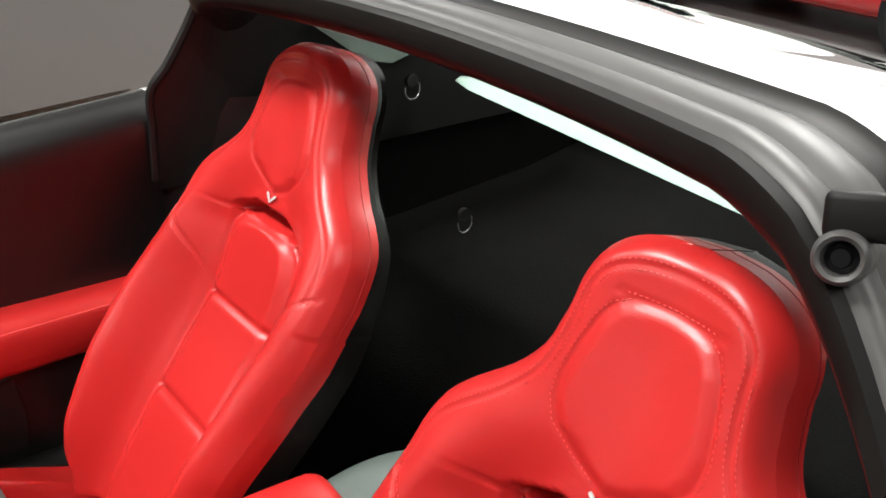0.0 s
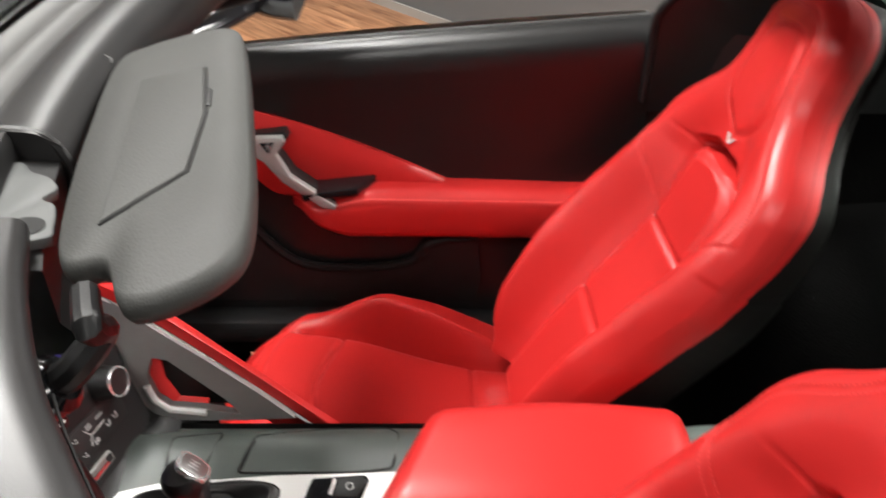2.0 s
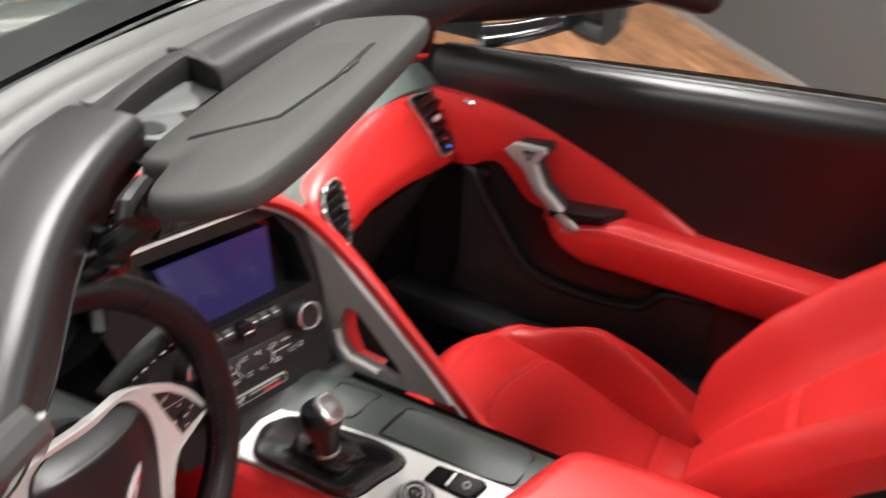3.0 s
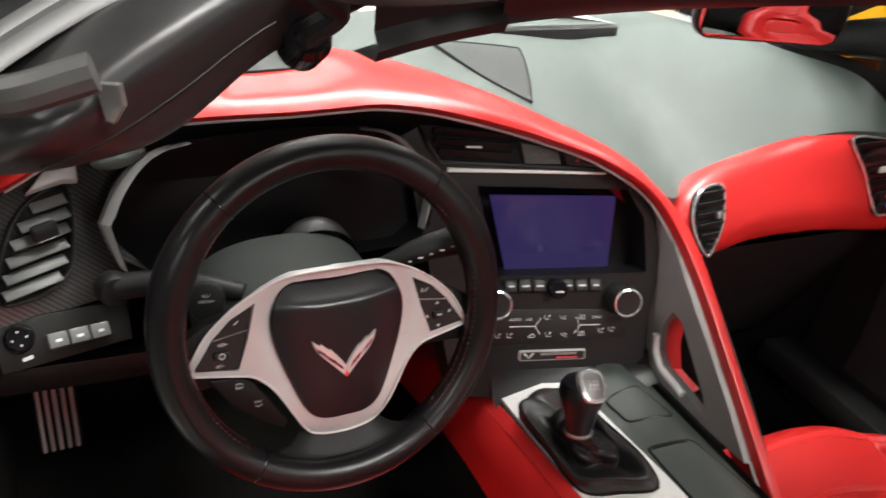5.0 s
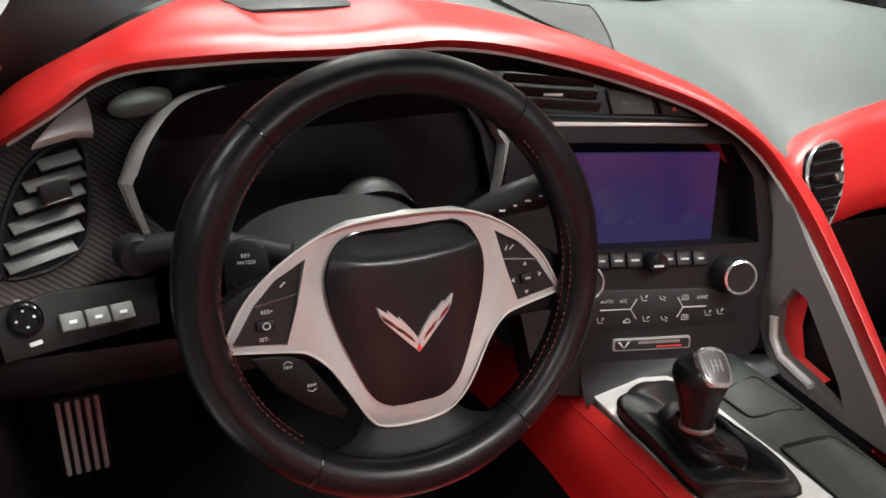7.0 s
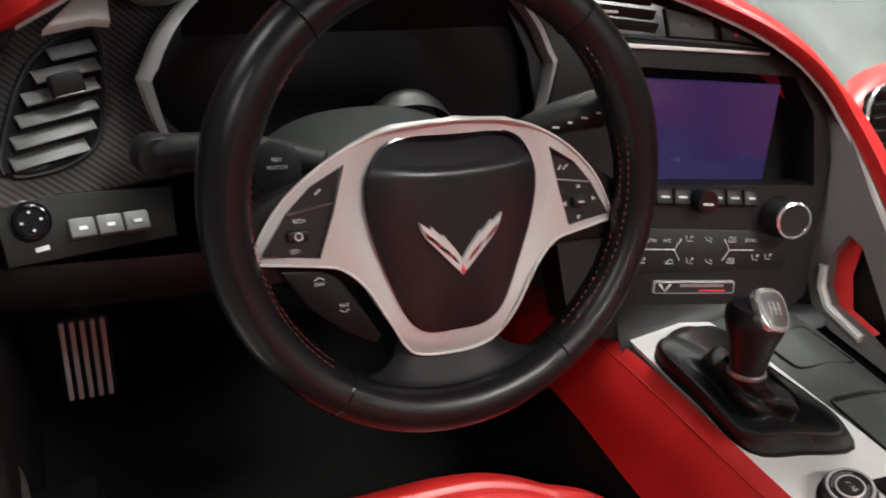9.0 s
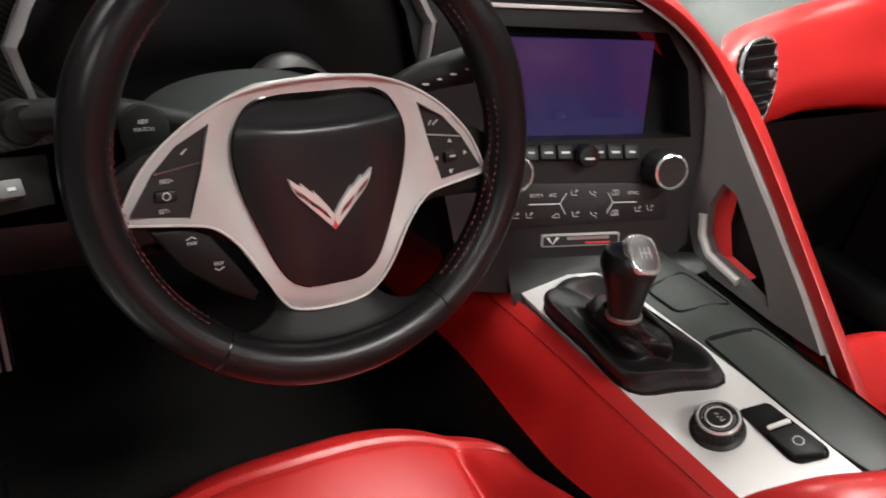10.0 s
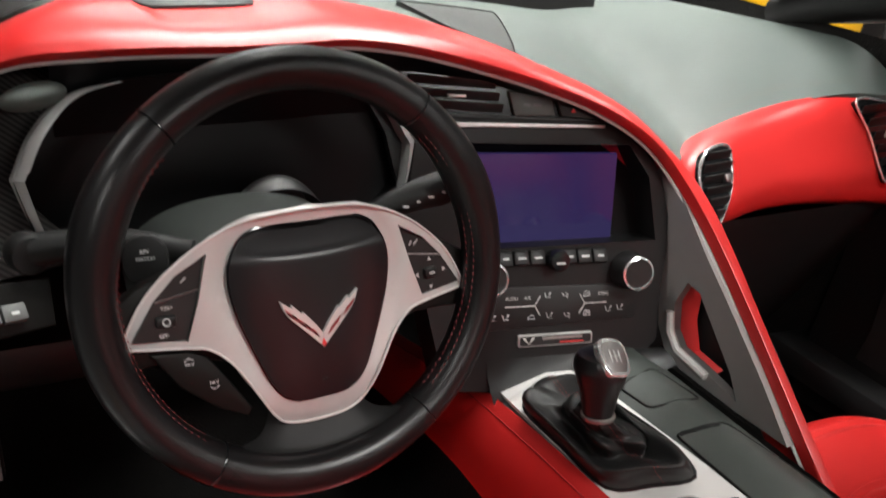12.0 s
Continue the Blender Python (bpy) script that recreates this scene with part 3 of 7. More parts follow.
# soft dark pad below the windscreen
PAD_FRONT = spline([(-0.70, 0.30, 0.815), (-0.60, 0.31, 0.862), (-0.45, 0.34, 0.885), (-0.32, 0.34, 0.884), (-0.20, 0.335, 0.872), (-0.12, 0.285, 0.868), (-0.04, 0.235, 0.853), (0.030, 0.198, 0.834), (0.085, 0.165, 0.806), (0.135, 0.150, 0.772), (0.185, 0.165, 0.746), (0.225, 0.190, 0.748), (0.27, 0.200, 0.770), (0.36, 0.208, 0.785), (0.46, 0.212, 0.792), (0.57, 0.208, 0.797), (0.68, 0.19, 0.79)], 90)
rows = []
for k in range(25):
    t = k / 24
    row = []
    for p in PAD_FRONT:
        yb = 0.80 - 0.50 * (abs(p.x) / 0.72) ** 3
        zb = 0.872 - 0.03 * (abs(p.x) / 0.7) ** 2
        rise = 1 - (1 - t) ** 2.2
        row.append(V(p.x, p.y + (yb - p.y) * t, p.z + (zb - p.z) * rise + 0.010 * math.sin(math.pi * t)))
    rows.append(row)
front_drop = [p + V(0, 0.006, -0.03) for p in PAD_FRONT]
part("top_pad", sheet([front_drop] + rows), SOFT_PAD, dash, "dark grey-green grained soft top pad", angle=60)

def pad_z(x, y):
    """Height of the soft pad."""
    k = min(range(len(PAD_FRONT)), key=lambda i: abs(PAD_FRONT[i].x - x))
    p = PAD_FRONT[k]
    yb = 0.80 - 0.50 * (abs(x) / 0.72) ** 3
    zb = 0.872 - 0.03 * (abs(x) / 0.7) ** 2
    t = min(1, max(0, (y - p.y) / (yb - p.y)))
    return p.z + (zb - p.z) * (1 - (1 - t) ** 2.2) + 0.010 * math.sin(math.pi * t)


# centre speaker grille, a dark mesh flap in the pad
gm = axes((0.0, 0.38, pad_z(0.0, 0.38) + 0.0006), (1, 0, (pad_z(0.06, 0.38) - pad_z(-0.06, 0.38)) / 0.12), (0.0, 1, (pad_z(0.0, 0.43) - pad_z(0.0, 0.33)) / 0.10))
go = [(p.x, p.y) for p in spline([(-0.067, 0.080, 0), (0.0, 0.082, 0), (0.060, 0.078, 0), (0.074, 0.066, 0), (0.036, -0.026, 0), (0.000, -0.094, 0), (-0.008, -0.096, 0), (-0.046, -0.026, 0), (-0.072, 0.070, 0)], 60, closed=True)]
grille = part("speaker_grille", prism(go, gm, 0.03, 0.001), material("speaker_mesh", (0.034, 0.038, 0.036), 0.7, grain=0.9, grain_size=0.0022, vary=0.1), dash, "dark mesh speaker grille flush in the pad")
part("rim", tube([gm @ V(u, v, 0.0004) for u, v in go], 0.0011, 6, closed=True), DARK_TRIM, grille)
# long defroster slot and a small light sensor
part("defroster_slot", prism(rounded(0.54, 0.022, 0.010), axes((0.04, 0.525, pad_z(0.04, 0.525) + 0.0010), (1, -0.01, 0), (0, 1, 0.0)), 0.02, 0.002), BLACK_PLASTIC, dash)
part("light_sensor", turned([(0.020, -0.01), (0.019, 0.004), (0.010, 0.010), (0.008, 0.018), (0.001, 0.021)], pose(0.02, 0.555, pad_z(0.02, 0.555) + 0.004), 20), PIANO, dash)

# red hood over the gauges, flowing into the band round the centre stack
LIP = spline([(-0.652, 0.212, 0.834), (-0.632, 0.210, 0.846), (-0.603, 0.216, 0.861), (-0.572, 0.222, 0.880), (-0.540, 0.216, 0.892), (-0.490, 0.212, 0.896), (-0.433, 0.212, 0.897), (-0.36, 0.212, 0.896), (-0.30, 0.210, 0.898), (-0.255, 0.204, 0.901), (-0.20, 0.192, 0.897), (-0.15, 0.178, 0.888), (-0.10, 0.165, 0.876), (-0.057, 0.153, 0.864), (0.008, 0.136, 0.842), (0.059, 0.122, 0.817), (0.095, 0.110, 0.790), (0.118, 0.092, 0.760), (0.127, 0.055, 0.727), (0.130, 0.008, 0.687), (0.131, -0.055, 0.631), (0.132, -0.110, 0.580), (0.133, -0.150, 0.542), (0.134, -0.196, 0.500)], 220)
BACK = spline([(-0.664, 0.268, 0.832), (-0.640, 0.288, 0.850), (-0.607, 0.294, 0.868), (-0.568, 0.296, 0.886), (-0.524, 0.310, 0.901), (-0.490, 0.330, 0.910), (-0.456, 0.350, 0.911), (-0.36, 0.362, 0.912), (-0.30, 0.362, 0.914), (-0.24, 0.356, 0.904), (-0.17, 0.328, 0.893), (-0.12, 0.284, 0.884), (-0.07, 0.246, 0.873), (-0.030, 0.218, 0.861), (0.025, 0.180, 0.845), (0.075, 0.152, 0.820), (0.111, 0.131, 0.791), (0.138, 0.102, 0.760), (0.145, 0.062, 0.731), (0.145, 0.014, 0.692), (0.144, -0.048, 0.636), (0.144, -0.106, 0.584), (0.145, -0.150, 0.544), (0.146, -0.196, 0.502)], 220)
rows = []
for i, (a, b) in enumerate(zip(LIP, BACK)):
    s = i / 219
    width = (b - a).length
    low = V(0, 0.012, -0.010) if s < 0.62 else V(-0.001, 0.010, -0.010)
    up = V(0, -0.15, 1).normalized().lerp(V(0.1, 0.45, 0.9).normalized(), ease(0.5, 0.7, s)).normalized()
    crown = min(0.016, width * 0.14)
    row = [a + low, a + low * 0.35 + V(0, -0.002, 0)]
    for k in range(21):
        t = k / 20
        narrow = crown * (1 - (2 * t - 1) ** 2) ** 0.6
        broad = 0.012 * math.sin(math.pi * t) + 0.006 * (1 - (1 - min(1, t * 6)) ** 2)
        h = narrow + (broad - narrow) * ease(0.05, 0.13, width)
        q = a.lerp(b, t) + up * h
        if s < 0.55:
            # the middle of the hood lies a little lower between two creases
            xl = -0.418 - 0.045 * t * t
            q.z -= 0.0075 * ease(xl - 0.012, xl + 0.004, q.x) * (1 - ease(-0.335, -0.265, q.x)) * ease(0.05, 0.45, t)
        row.append(q)
    row += [b + V(0, 0.006, -0.012), b + V(0, 0.030, -0.060)]
    rows.append(row)
hood = part("red_hood", sheet([[p + V(-0.004, 0.004, -0.030) for p in rows[0]], [p + V(-0.0035, 0.001, -0.004) for p in rows[0]]] + rows), RED, dash, "red leather hood and band with stitched edge", angle=60)
bm = bmesh.new()
tube([r[0] + V(0, 0.003, -0.002) for r in rows], 0.0022, 6, bm=bm)
part("edge_trim", bm, SATIN, hood, "thin silver edge strip")

def on_hood(x, y):
    """The point of the hood nearest to a place of the plan."""
    return min((p for r in rows[:130] for p in r[2:23]), key=lambda p: (p.x - x) ** 2 + (p.y - y) ** 2).z


# dark window of the head-up display, flush in the hood
HUD_O = [(-0.424, 0.281), (-0.325, 0.286), (-0.318, 0.300), (-0.314, 0.385), (-0.320, 0.398), (-0.452, 0.398), (-0.462, 0.385), (-0.432, 0.292)]
HZ = max(on_hood(x, 0.285) for x in (-0.424, -0.375, -0.325)) + 0.0015
slope_y = (max(on_hood(x, 0.350) for x in (-0.440, -0.375, -0.316)) + 0.0030 - HZ) / 0.065
hud = part("display_window", prism([(x + 0.375, (y - 0.285) * (1 + slope_y ** 2) ** 0.5) for x, y in HUD_O], axes((-0.375, 0.285, HZ), (1, 0, 0), (0, 1, slope_y)), 0.02, 0.0008), COLUMN, dash, "dark window flush in the red hood")

# passenger-side red pad with its two air vents
PM = axes((0.38, 0.19, 0.76), (1, 0.05, 0), (0, 0.55, 1))
PTOP = spline([(-0.196, -0.060, 0), (-0.190, -0.034, 0), (-0.166, -0.010, 0), (-0.115, 0.012, 0), (-0.025, 0.029, 0), (0.075, 0.038, 0), (0.19, 0.040, 0), (0.30, 0.034, 0)], 60)
PBOT = spline([(-0.196, -0.066, 0), (-0.190, -0.095, 0), (-0.160, -0.109, 0), (-0.10, -0.106, 0), (-0.03, -0.100, 0), (0.09, -0.107, 0), (0.20, -0.122, 0), (0.30, -0.138, 0)], 60)
rows = []
for a, b in zip(PBOT, PTOP):
    d = max(1e-3, (b - a).length)
    row = [PM @ (a + V(0, -0.004, -0.05)), PM @ (a + V(0, -0.004, -0.010))]
    for k in range(15):
        t = k / 14
        w = 0.020 * (1 - (2 * t - 1) ** 4) * min(1, d / 0.10)
        row.append(PM @ (a.lerp(b, t) + V(0, 0, w)))
    row += [PM @ (b + V(0, 0.004, -0.012)), PM @ (b + V(0, 0.006, -0.05))]
    rows.append(row)
part("red_glovebox_pad", sheet(rows), RED, dash, "padded red leather panel above the glovebox", angle=60)


def louvre(name, outline, m, parent, slats, spread, along_u=True, label="", fade=0.02):
    """An air vent: chrome ring, dark hollow and tilted slats."""
    o = smooth2(outline, 40)
    cu, cv = sum(u for u, _ in o) / len(o), sum(v for _, v in o) / len(o)
    v = part(name, prism([(cu + (a - cu) * 0.97, cv + (b - cv) * 0.97) for a, b in o], m @ pose(0, 0, 0.0015), 0.02), PIANO, parent, label)
    part("ring", tube([m @ V(a, b, 0.002) for a, b in o], 0.0022, 8, closed=True), CHROME, v, "thin chrome ring")
    lo, hi = min(b for _, b in o), max(b for _, b in o)
    for k in range(slats):
        y = lo + (hi - lo) * (k + 0.9) / (slats + 0.8)
        xs = []
        for (a, b), (c, d) in zip(o, o[1:] + o[:1]):
            if (b - y) * (d - y) <= 0 and abs(d - b) > 1e-9:
                xs.append(a + (c - a) * (y - b) / (d - b))
        if len(xs) < 2:
            continue
        x0, x1 = min(xs) + 0.004, max(xs) - 0.004
        if x1 - x0 < 0.01:
            continue
        part("slat", box(m @ pose((x0 + x1) / 2, y, 0.006, 35, 0, 0), x1 - x0, spread, 0.0022, 0.0008), DARK_TRIM, v)
    return v


VENT_A = [(-0.122, -0.01), (-0.118, -0.035), (-0.128, -0.07), (-0.154, -0.103), (-0.164, -0.104), (-0.179, -0.078), (-0.181, -0.042), (-0.16, -0.014)]
va = louvre("air_vent", VENT_A, PM @ pose(0, 0, 0.0215), dash, 6, 0.012, label="oval air vent with chrome ring")
part("thumb_tab", box(PM @ pose(-0.138, -0.052, 0.030), 0.012, 0.010, 0.008, 0.002), SATIN_DARK, va)
VENT_B = [(0.176, 0.024), (0.235, 0.020), (0.268, 0.008), (0.282, -0.040), (0.280, -0.104), (0.245, -0.106), (0.215, -0.098), (0.197, -0.030)]
vb = louvre("air_vent", VENT_B, PM @ pose(0, 0, 0.0215), dash, 6, 0.014, label="outer air vent with chrome ring and small lit icons")
part("thumb_tab", box(PM @ pose(0.236, -0.032, 0.030), 0.020, 0.010, 0.008, 0.002), SATIN, vb)
part("temperature_display", box(PM @ pose(0.248, -0.082, 0.0265), 0.05, 0.03, 0.008, 0.003), PIANO, vb)
part("blue_icon", box(PM @ pose(0.240, -0.092, 0.0312), 0.006, 0.006, 0.002, 0.0005), material("blue_lamp", (0.02, 0.08, 0.6), 0.4, emit=((0.05, 0.2, 1.0), 1.5)), vb, "small blue light")
part("red_icon", box(PM @ pose(0.240, -0.076, 0.0312), 0.006, 0.005, 0.002, 0.0005), material("red_lamp", (0.4, 0.02, 0.02), 0.4, emit=((0.8, 0.05, 0.02), 0.3)), vb, "small red light")

# dark glovebox door and the footwell behind it
part("glovebox", sheet([[V(0.17 + 0.53 * k / 20, 0.155 + 0.01 * math.sin(k) * 0 + 0.16 * t, 0.655 - 0.02 * (k / 20) - 0.33 * t) for k in range(21)] for t in (0, 0.06, 0.3, 0.6, 1.0)]), BLACK_PLASTIC, dash, "black glovebox door in deep shade", angle=60)
part("lower_dash", sheet([[V(-0.72 + 0.56 * k / 20, 0.150 + 0.22 * t * t, 0.668 - 0.012 * math.sin(k / 20 * 3.1) - 0.16 * t) for k in range(21)] for t in (0, 0.05, 0.3, 0.6, 1.0)]), BLACK_PLASTIC, dash, "black knee panel", angle=60)

# centre stack fascia
FM = axes((0.0556, 0.1442, 0.778), (0.165, -0.043, 0), (0.079, 0.303, 0.950))
FASCIA = [(-0.33, 0.125), (-0.268, 0.112), (-0.20, 0.102), (-0.11, 0.081), (-0.045, 0.058), (0.005, 0.036), (0.040, 0.008), (0.062, -0.030), (0.073, -0.075), (0.074, -0.120), (0.068, -0.160), (0.066, -0.225), (0.030, -0.262), (-0.10, -0.280), (-0.20, -0.270), (-0.24, -0.10), (-0.27, 0.02)]
SCREEN_HOLE = [(-0.185, 0.010), (0.018, 0.008), (0.046, -0.030), (0.058, -0.104), (-0.150, -0.108)]
bm = bmesh.new()
outer = [bm.verts.new(FM @ V(u, v, 0)) for u, v in FASCIA]
inner = [bm.verts.new(FM @ V(u, v, 0)) for u, v in SCREEN_HOLE]
edges = [bm.edges.new((a, b)) for a, b in zip(outer, outer[1:] + outer[:1])] + [bm.edges.new((a, b)) for a, b in zip(inner, inner[1:] + inner[:1])]
bmesh.ops.triangle_fill(bm, use_beauty=True, use_dissolve=False, edges=edges)
deep = [bm.verts.new(FM @ V(u * 0.985 - 0.002, v * 0.97, -0.055)) for u, v in SCREEN_HOLE]
for i in range(len(inner)):
    bm.faces.new([inner[i], inner[(i + 1) % 5], deep[(i + 1) % 5], deep[i]])
wall_ring = [bm.verts.new(FM @ V(u, v, -0.08)) for u, v in FASCIA]
for i in range(len(outer)):
    bm.faces.new([outer[i], outer[(i + 1) % len(outer)], wall_ring[(i + 1) % len(outer)], wall_ring[i]])
fascia = part("middle_fascia", bm, DARK_TRIM, dash, "dark satin centre stack panel", smooth=False)
part("screen_surround", prism([(u * 0.99, v * 0.99) for u, v in SCREEN_HOLE], FM @ pose(0, 0, -0.040), 0.01), GAUGE, fascia, "black frame round the screen")
SM = axes((0.055, 0.142, 0.778), (0.165, -0.043, 0), (0, 0, 1))
part("screen", prism([(-0.169, 0.0), (0.0, 0.0), (0.014, -0.112), (-0.131, -0.113)], SM @ pose(0, 0, 0.003, 0, 0, 0), 0.004), SCREEN, fascia, "dim violet-blue lit display", smooth=False)
# silver strip and the angled air vent over the screen
part("silver_strip", prism([(-0.225, 0.0275), (-0.018, 0.0275), (-0.016, 0.0305), (-0.225, 0.0325)], FM @ pose(0, 0, 0.006), 0.008, 0.001), SATIN, fascia, "bright silver strip")
CV = [(-0.268, 0.092), (-0.205, 0.086), (-0.100, 0.066), (-0.050, 0.047), (-0.022, 0.034), (-0.060, 0.036), (-0.235, 0.040), (-0.252, 0.062)]
cvent = part("center_vent", prism(CV, FM @ pose(0, 0, 0.004), 0.004), PIANO, fascia, "angled black air vent")
part("ring", tube([FM @ V(u, v, 0.005) for u, v in CV], 0.0020, 6, closed=True), DARK_TRIM, cvent)
for k, (x0, x1, y0) in enumerate(((-0.246, -0.150, 0.075), (-0.244, -0.146, 0.062), (-0.238, -0.142, 0.050))):
    part("slat", box(FM @ pose((x0 + x1) / 2, y0, 0.008, 30, 0, -3), x1 - x0, 0.010, 0.002, 0.0006), DARK_TRIM, cvent)
part("thumb_tab", box(FM @ pose(-0.196, 0.060, 0.013), 0.020, 0.003, 0.006, 0.001), SATIN, cvent)
part("airbag_lamp", prism([(-0.136, 0.066), (-0.085, 0.060), (-0.080, 0.040), (-0.128, 0.040)], FM @ pose(0, 0, 0.009), 0.006, 0.0015), CONSOLE_GREY, fascia, "dark grey warning lamp panel")
part("hazard_button", prism([(-0.079, 0.059), (-0.045, 0.046), (-0.030, 0.037), (-0.072, 0.040)], FM @ pose(0, 0, 0.009), 0.006, 0.0015), BLACK_PLASTIC, fascia, "black hazard button")
part("hazard_sign", prism([(-0.062, 0.044), (-0.056, 0.044), (-0.059, 0.049)], FM @ pose(0, 0, 0.0105), 0.001), RED_INK, fascia, "small red triangle", smooth=False)
for k, (a, b) in enumerate(((-0.118, -0.110), (-0.107, -0.097))):
    part("print_bar", box(FM @ pose((a + b) / 2, 0.052, 0.0095, 0, 0, -5), b - a, 0.003, 0.001), SLAT_GREY, fascia, smooth=False)
# row of radio keys under the screen
for k in range(7):
    u0 = -0.143 + k * 0.0195
    if k == 3:
        continue
    key = part("radio_key", box(FM @ pose(u0 + 0.0092, -0.119 + (0.0 if k else -0.001), 0.004, -20, 0, 0), 0.0182, 0.017, 0.008, 0.002), DARK_TRIM, fascia)
    part("print_bar", box(FM @ pose(u0 + 0.0092, -0.1185, 0.0086, -20, 0, 0), 0.0095 if k % 3 else 0.007, 0.0022, 0.0006), INK, key, smooth=False)
part("menu_knob", turned([(0.0125, -0.01), (0.0122, 0.012), (0.0112, 0.014), (0.0, 0.0142)], FM @ pose(-0.071, -0.122, 0.004), 28), PIANO, fascia, "round gloss black knob")
part("print_bar", box(FM @ pose(-0.071, -0.124, 0.0185), 0.011, 0.0024, 0.0006), INK, fascia, smooth=False)
for u in (0.022, -0.157):
    knob = part("rotary_knob", turned([(0.023, -0.012), (0.0225, 0.006), (0.0205, 0.010), (0.0200, 0.026), (0.0185, 0.028)], FM @ pose(u, -0.138, 0), 40), BLACK_PLASTIC, fascia, "black rotary knob with chrome ring")
    part("chrome_ring", turned([(0.0188, 0.0255), (0.0196, 0.0285), (0.0172, 0.0295), (0.0165, 0.0275)], FM @ pose(u, -0.138, 0), 40), CHROME, knob)
    part("cap", turned([(0.0165, 0.020), (0.0165, 0.0270), (0.001, 0.0272)], FM @ pose(u, -0.138, 0), 30), GAUGE, knob)
# climate keys: symbols as small marks, two bracket lines
climate = part("climate_panel", prism([(-0.168, -0.152), (0.020, -0.154), (0.040, -0.162), (0.034, -0.196), (-0.160, -0.203)], FM @ pose(0, 0, 0.002), 0.006, 0.002), BLACK_PLASTIC, fascia, "black climate control panel with white symbols")
GLYPHS = {"seat": [[(-1, 1), (-0.6, -0.6), (0.8, -0.6)], [(0.2, 0.2), (0.9, 0.9)], [(0.9, 0.9), (0.4, 0.9)]], "feet": [[(-1, 0.9), (-0.4, -0.2), (0.5, -0.2), (0.7, -0.9)], [(0.1, 0.8), (0.9, 0.3)]], "glass": [[(-1, -0.8), (1, -0.8), (0.8, 0.7), (-0.8, 0.7), (-1, -0.8)], [(-0.3, -0.4), (-0.1, 0.4)], [(0.3, -0.4), (0.5, 0.4)]], "car": [[(-1, -0.5), (-0.9, 0.1), (-0.4, 0.2), (-0.1, 0.7), (0.5, 0.7), (0.9, 0.1), (1, -0.5), (-1, -0.5)]]}
for kind, u, v in (("seat", -0.079, -0.164), ("feet", -0.057, -0.165), ("glass", -0.030, -0.164), ("seat", -0.146, -0.188), ("seat", -0.130, -0.188), ("car", -0.099, -0.189), ("seat", -0.076, -0.188), ("feet", -0.054, -0.189), ("glass", -0.029, -0.187), ("seat", -0.001, -0.184), ("seat", 0.014, -0.183)):
    bm = bmesh.new()
    for stroke in GLYPHS[kind]:
        tube([FM @ V(u + x * 0.0042, v + y * 0.0036, 0.0024) for x, y in stroke], 0.0005, 4, bm=bm)
    part("symbol", bm, INK, climate, smooth=False)
for u0, u1, s in ((-0.131, -0.095, 1), (-0.032, -0.004, -1)):
    bm = bmesh.new()
    a, b = (u0, u1) if s > 0 else (u1, u0)
    z = 0.0024
    tube([FM @ V(a, -0.1755, z), FM @ V(b, -0.1755, z), FM @ V(b + 0.007 * s, -0.164, z)], 0.0006, 5, bm=bm)
    tube([FM @ V(b, -0.1755, z), FM @ V(b + 0.007 * s, -0.187, z)], 0.0006, 5, bm=bm)
    part("bracket_line", bm, SATIN, climate)


def words(text, m, size, mat, parent, name="lettering", spacing=1.0):
    c = bpy.data.curves.new(name, "FONT")
    c.body, c.size, c.extrude, c.align_x, c.align_y = text, size, 0.0002, "CENTER", "CENTER"
    c.space_character = spacing
    tmp = new(name, c)
    me = bpy.data.meshes.new_from_object(tmp.evaluated_get(bpy.context.evaluated_depsgraph_get()))
    bpy.data.objects.remove(tmp)
    me.transform(m)
    me.materials.append(mat)
    ob = new(name, me)
    ob.parent = parent
    ob.matrix_parent_inverse = parent.matrix_world.inverted()
    return ob


words("AUTO", FM @ pose(-0.1235, -0.166, 0.0026), 0.0054, INK, climate)
words("A/C", FM @ pose(-0.104, -0.166, 0.0026), 0.0054, INK, climate)
words("SYNC", FM @ pose(-0.0085, -0.165, 0.0026), 0.0054, INK, climate)
# name plate as a plain framed plaque
plate = part("name_plaque", prism(rounded(0.094, 0.0145, 0.003), FM @ pose(-0.068, -0.2165, 0.004), 0.004, 0.001), BRUSHED, fascia, "small chrome-framed name plaque")
part("plaque_face", prism(rounded(0.089, 0.0105, 0.002), FM @ pose(-0.068, -0.2165, 0.0046), 0.002), BLACK_PLASTIC, plate)
bm = bmesh.new()
for s in (-1, 1):
    prism([(-0.102, -0.2205), (-0.102 + s * 0.008, -0.2125), (-0.102 + s * 0.004, -0.2125)][::s], FM @ pose(0, 0, 0.0052), 0.0008, bm=bm)
part("emblem_mark", bm, SATIN, plate, smooth=False)
part("print_bar", box(FM @ pose(-0.060, -0.2140, 0.005), 0.050, 0.0032, 0.0008), SATIN_DARK, plate, smooth=False)
part("print_bar", box(FM @ pose(-0.048, -0.2195, 0.005), 0.030, 0.0018, 0.0008), RED_INK, plate, smooth=False)

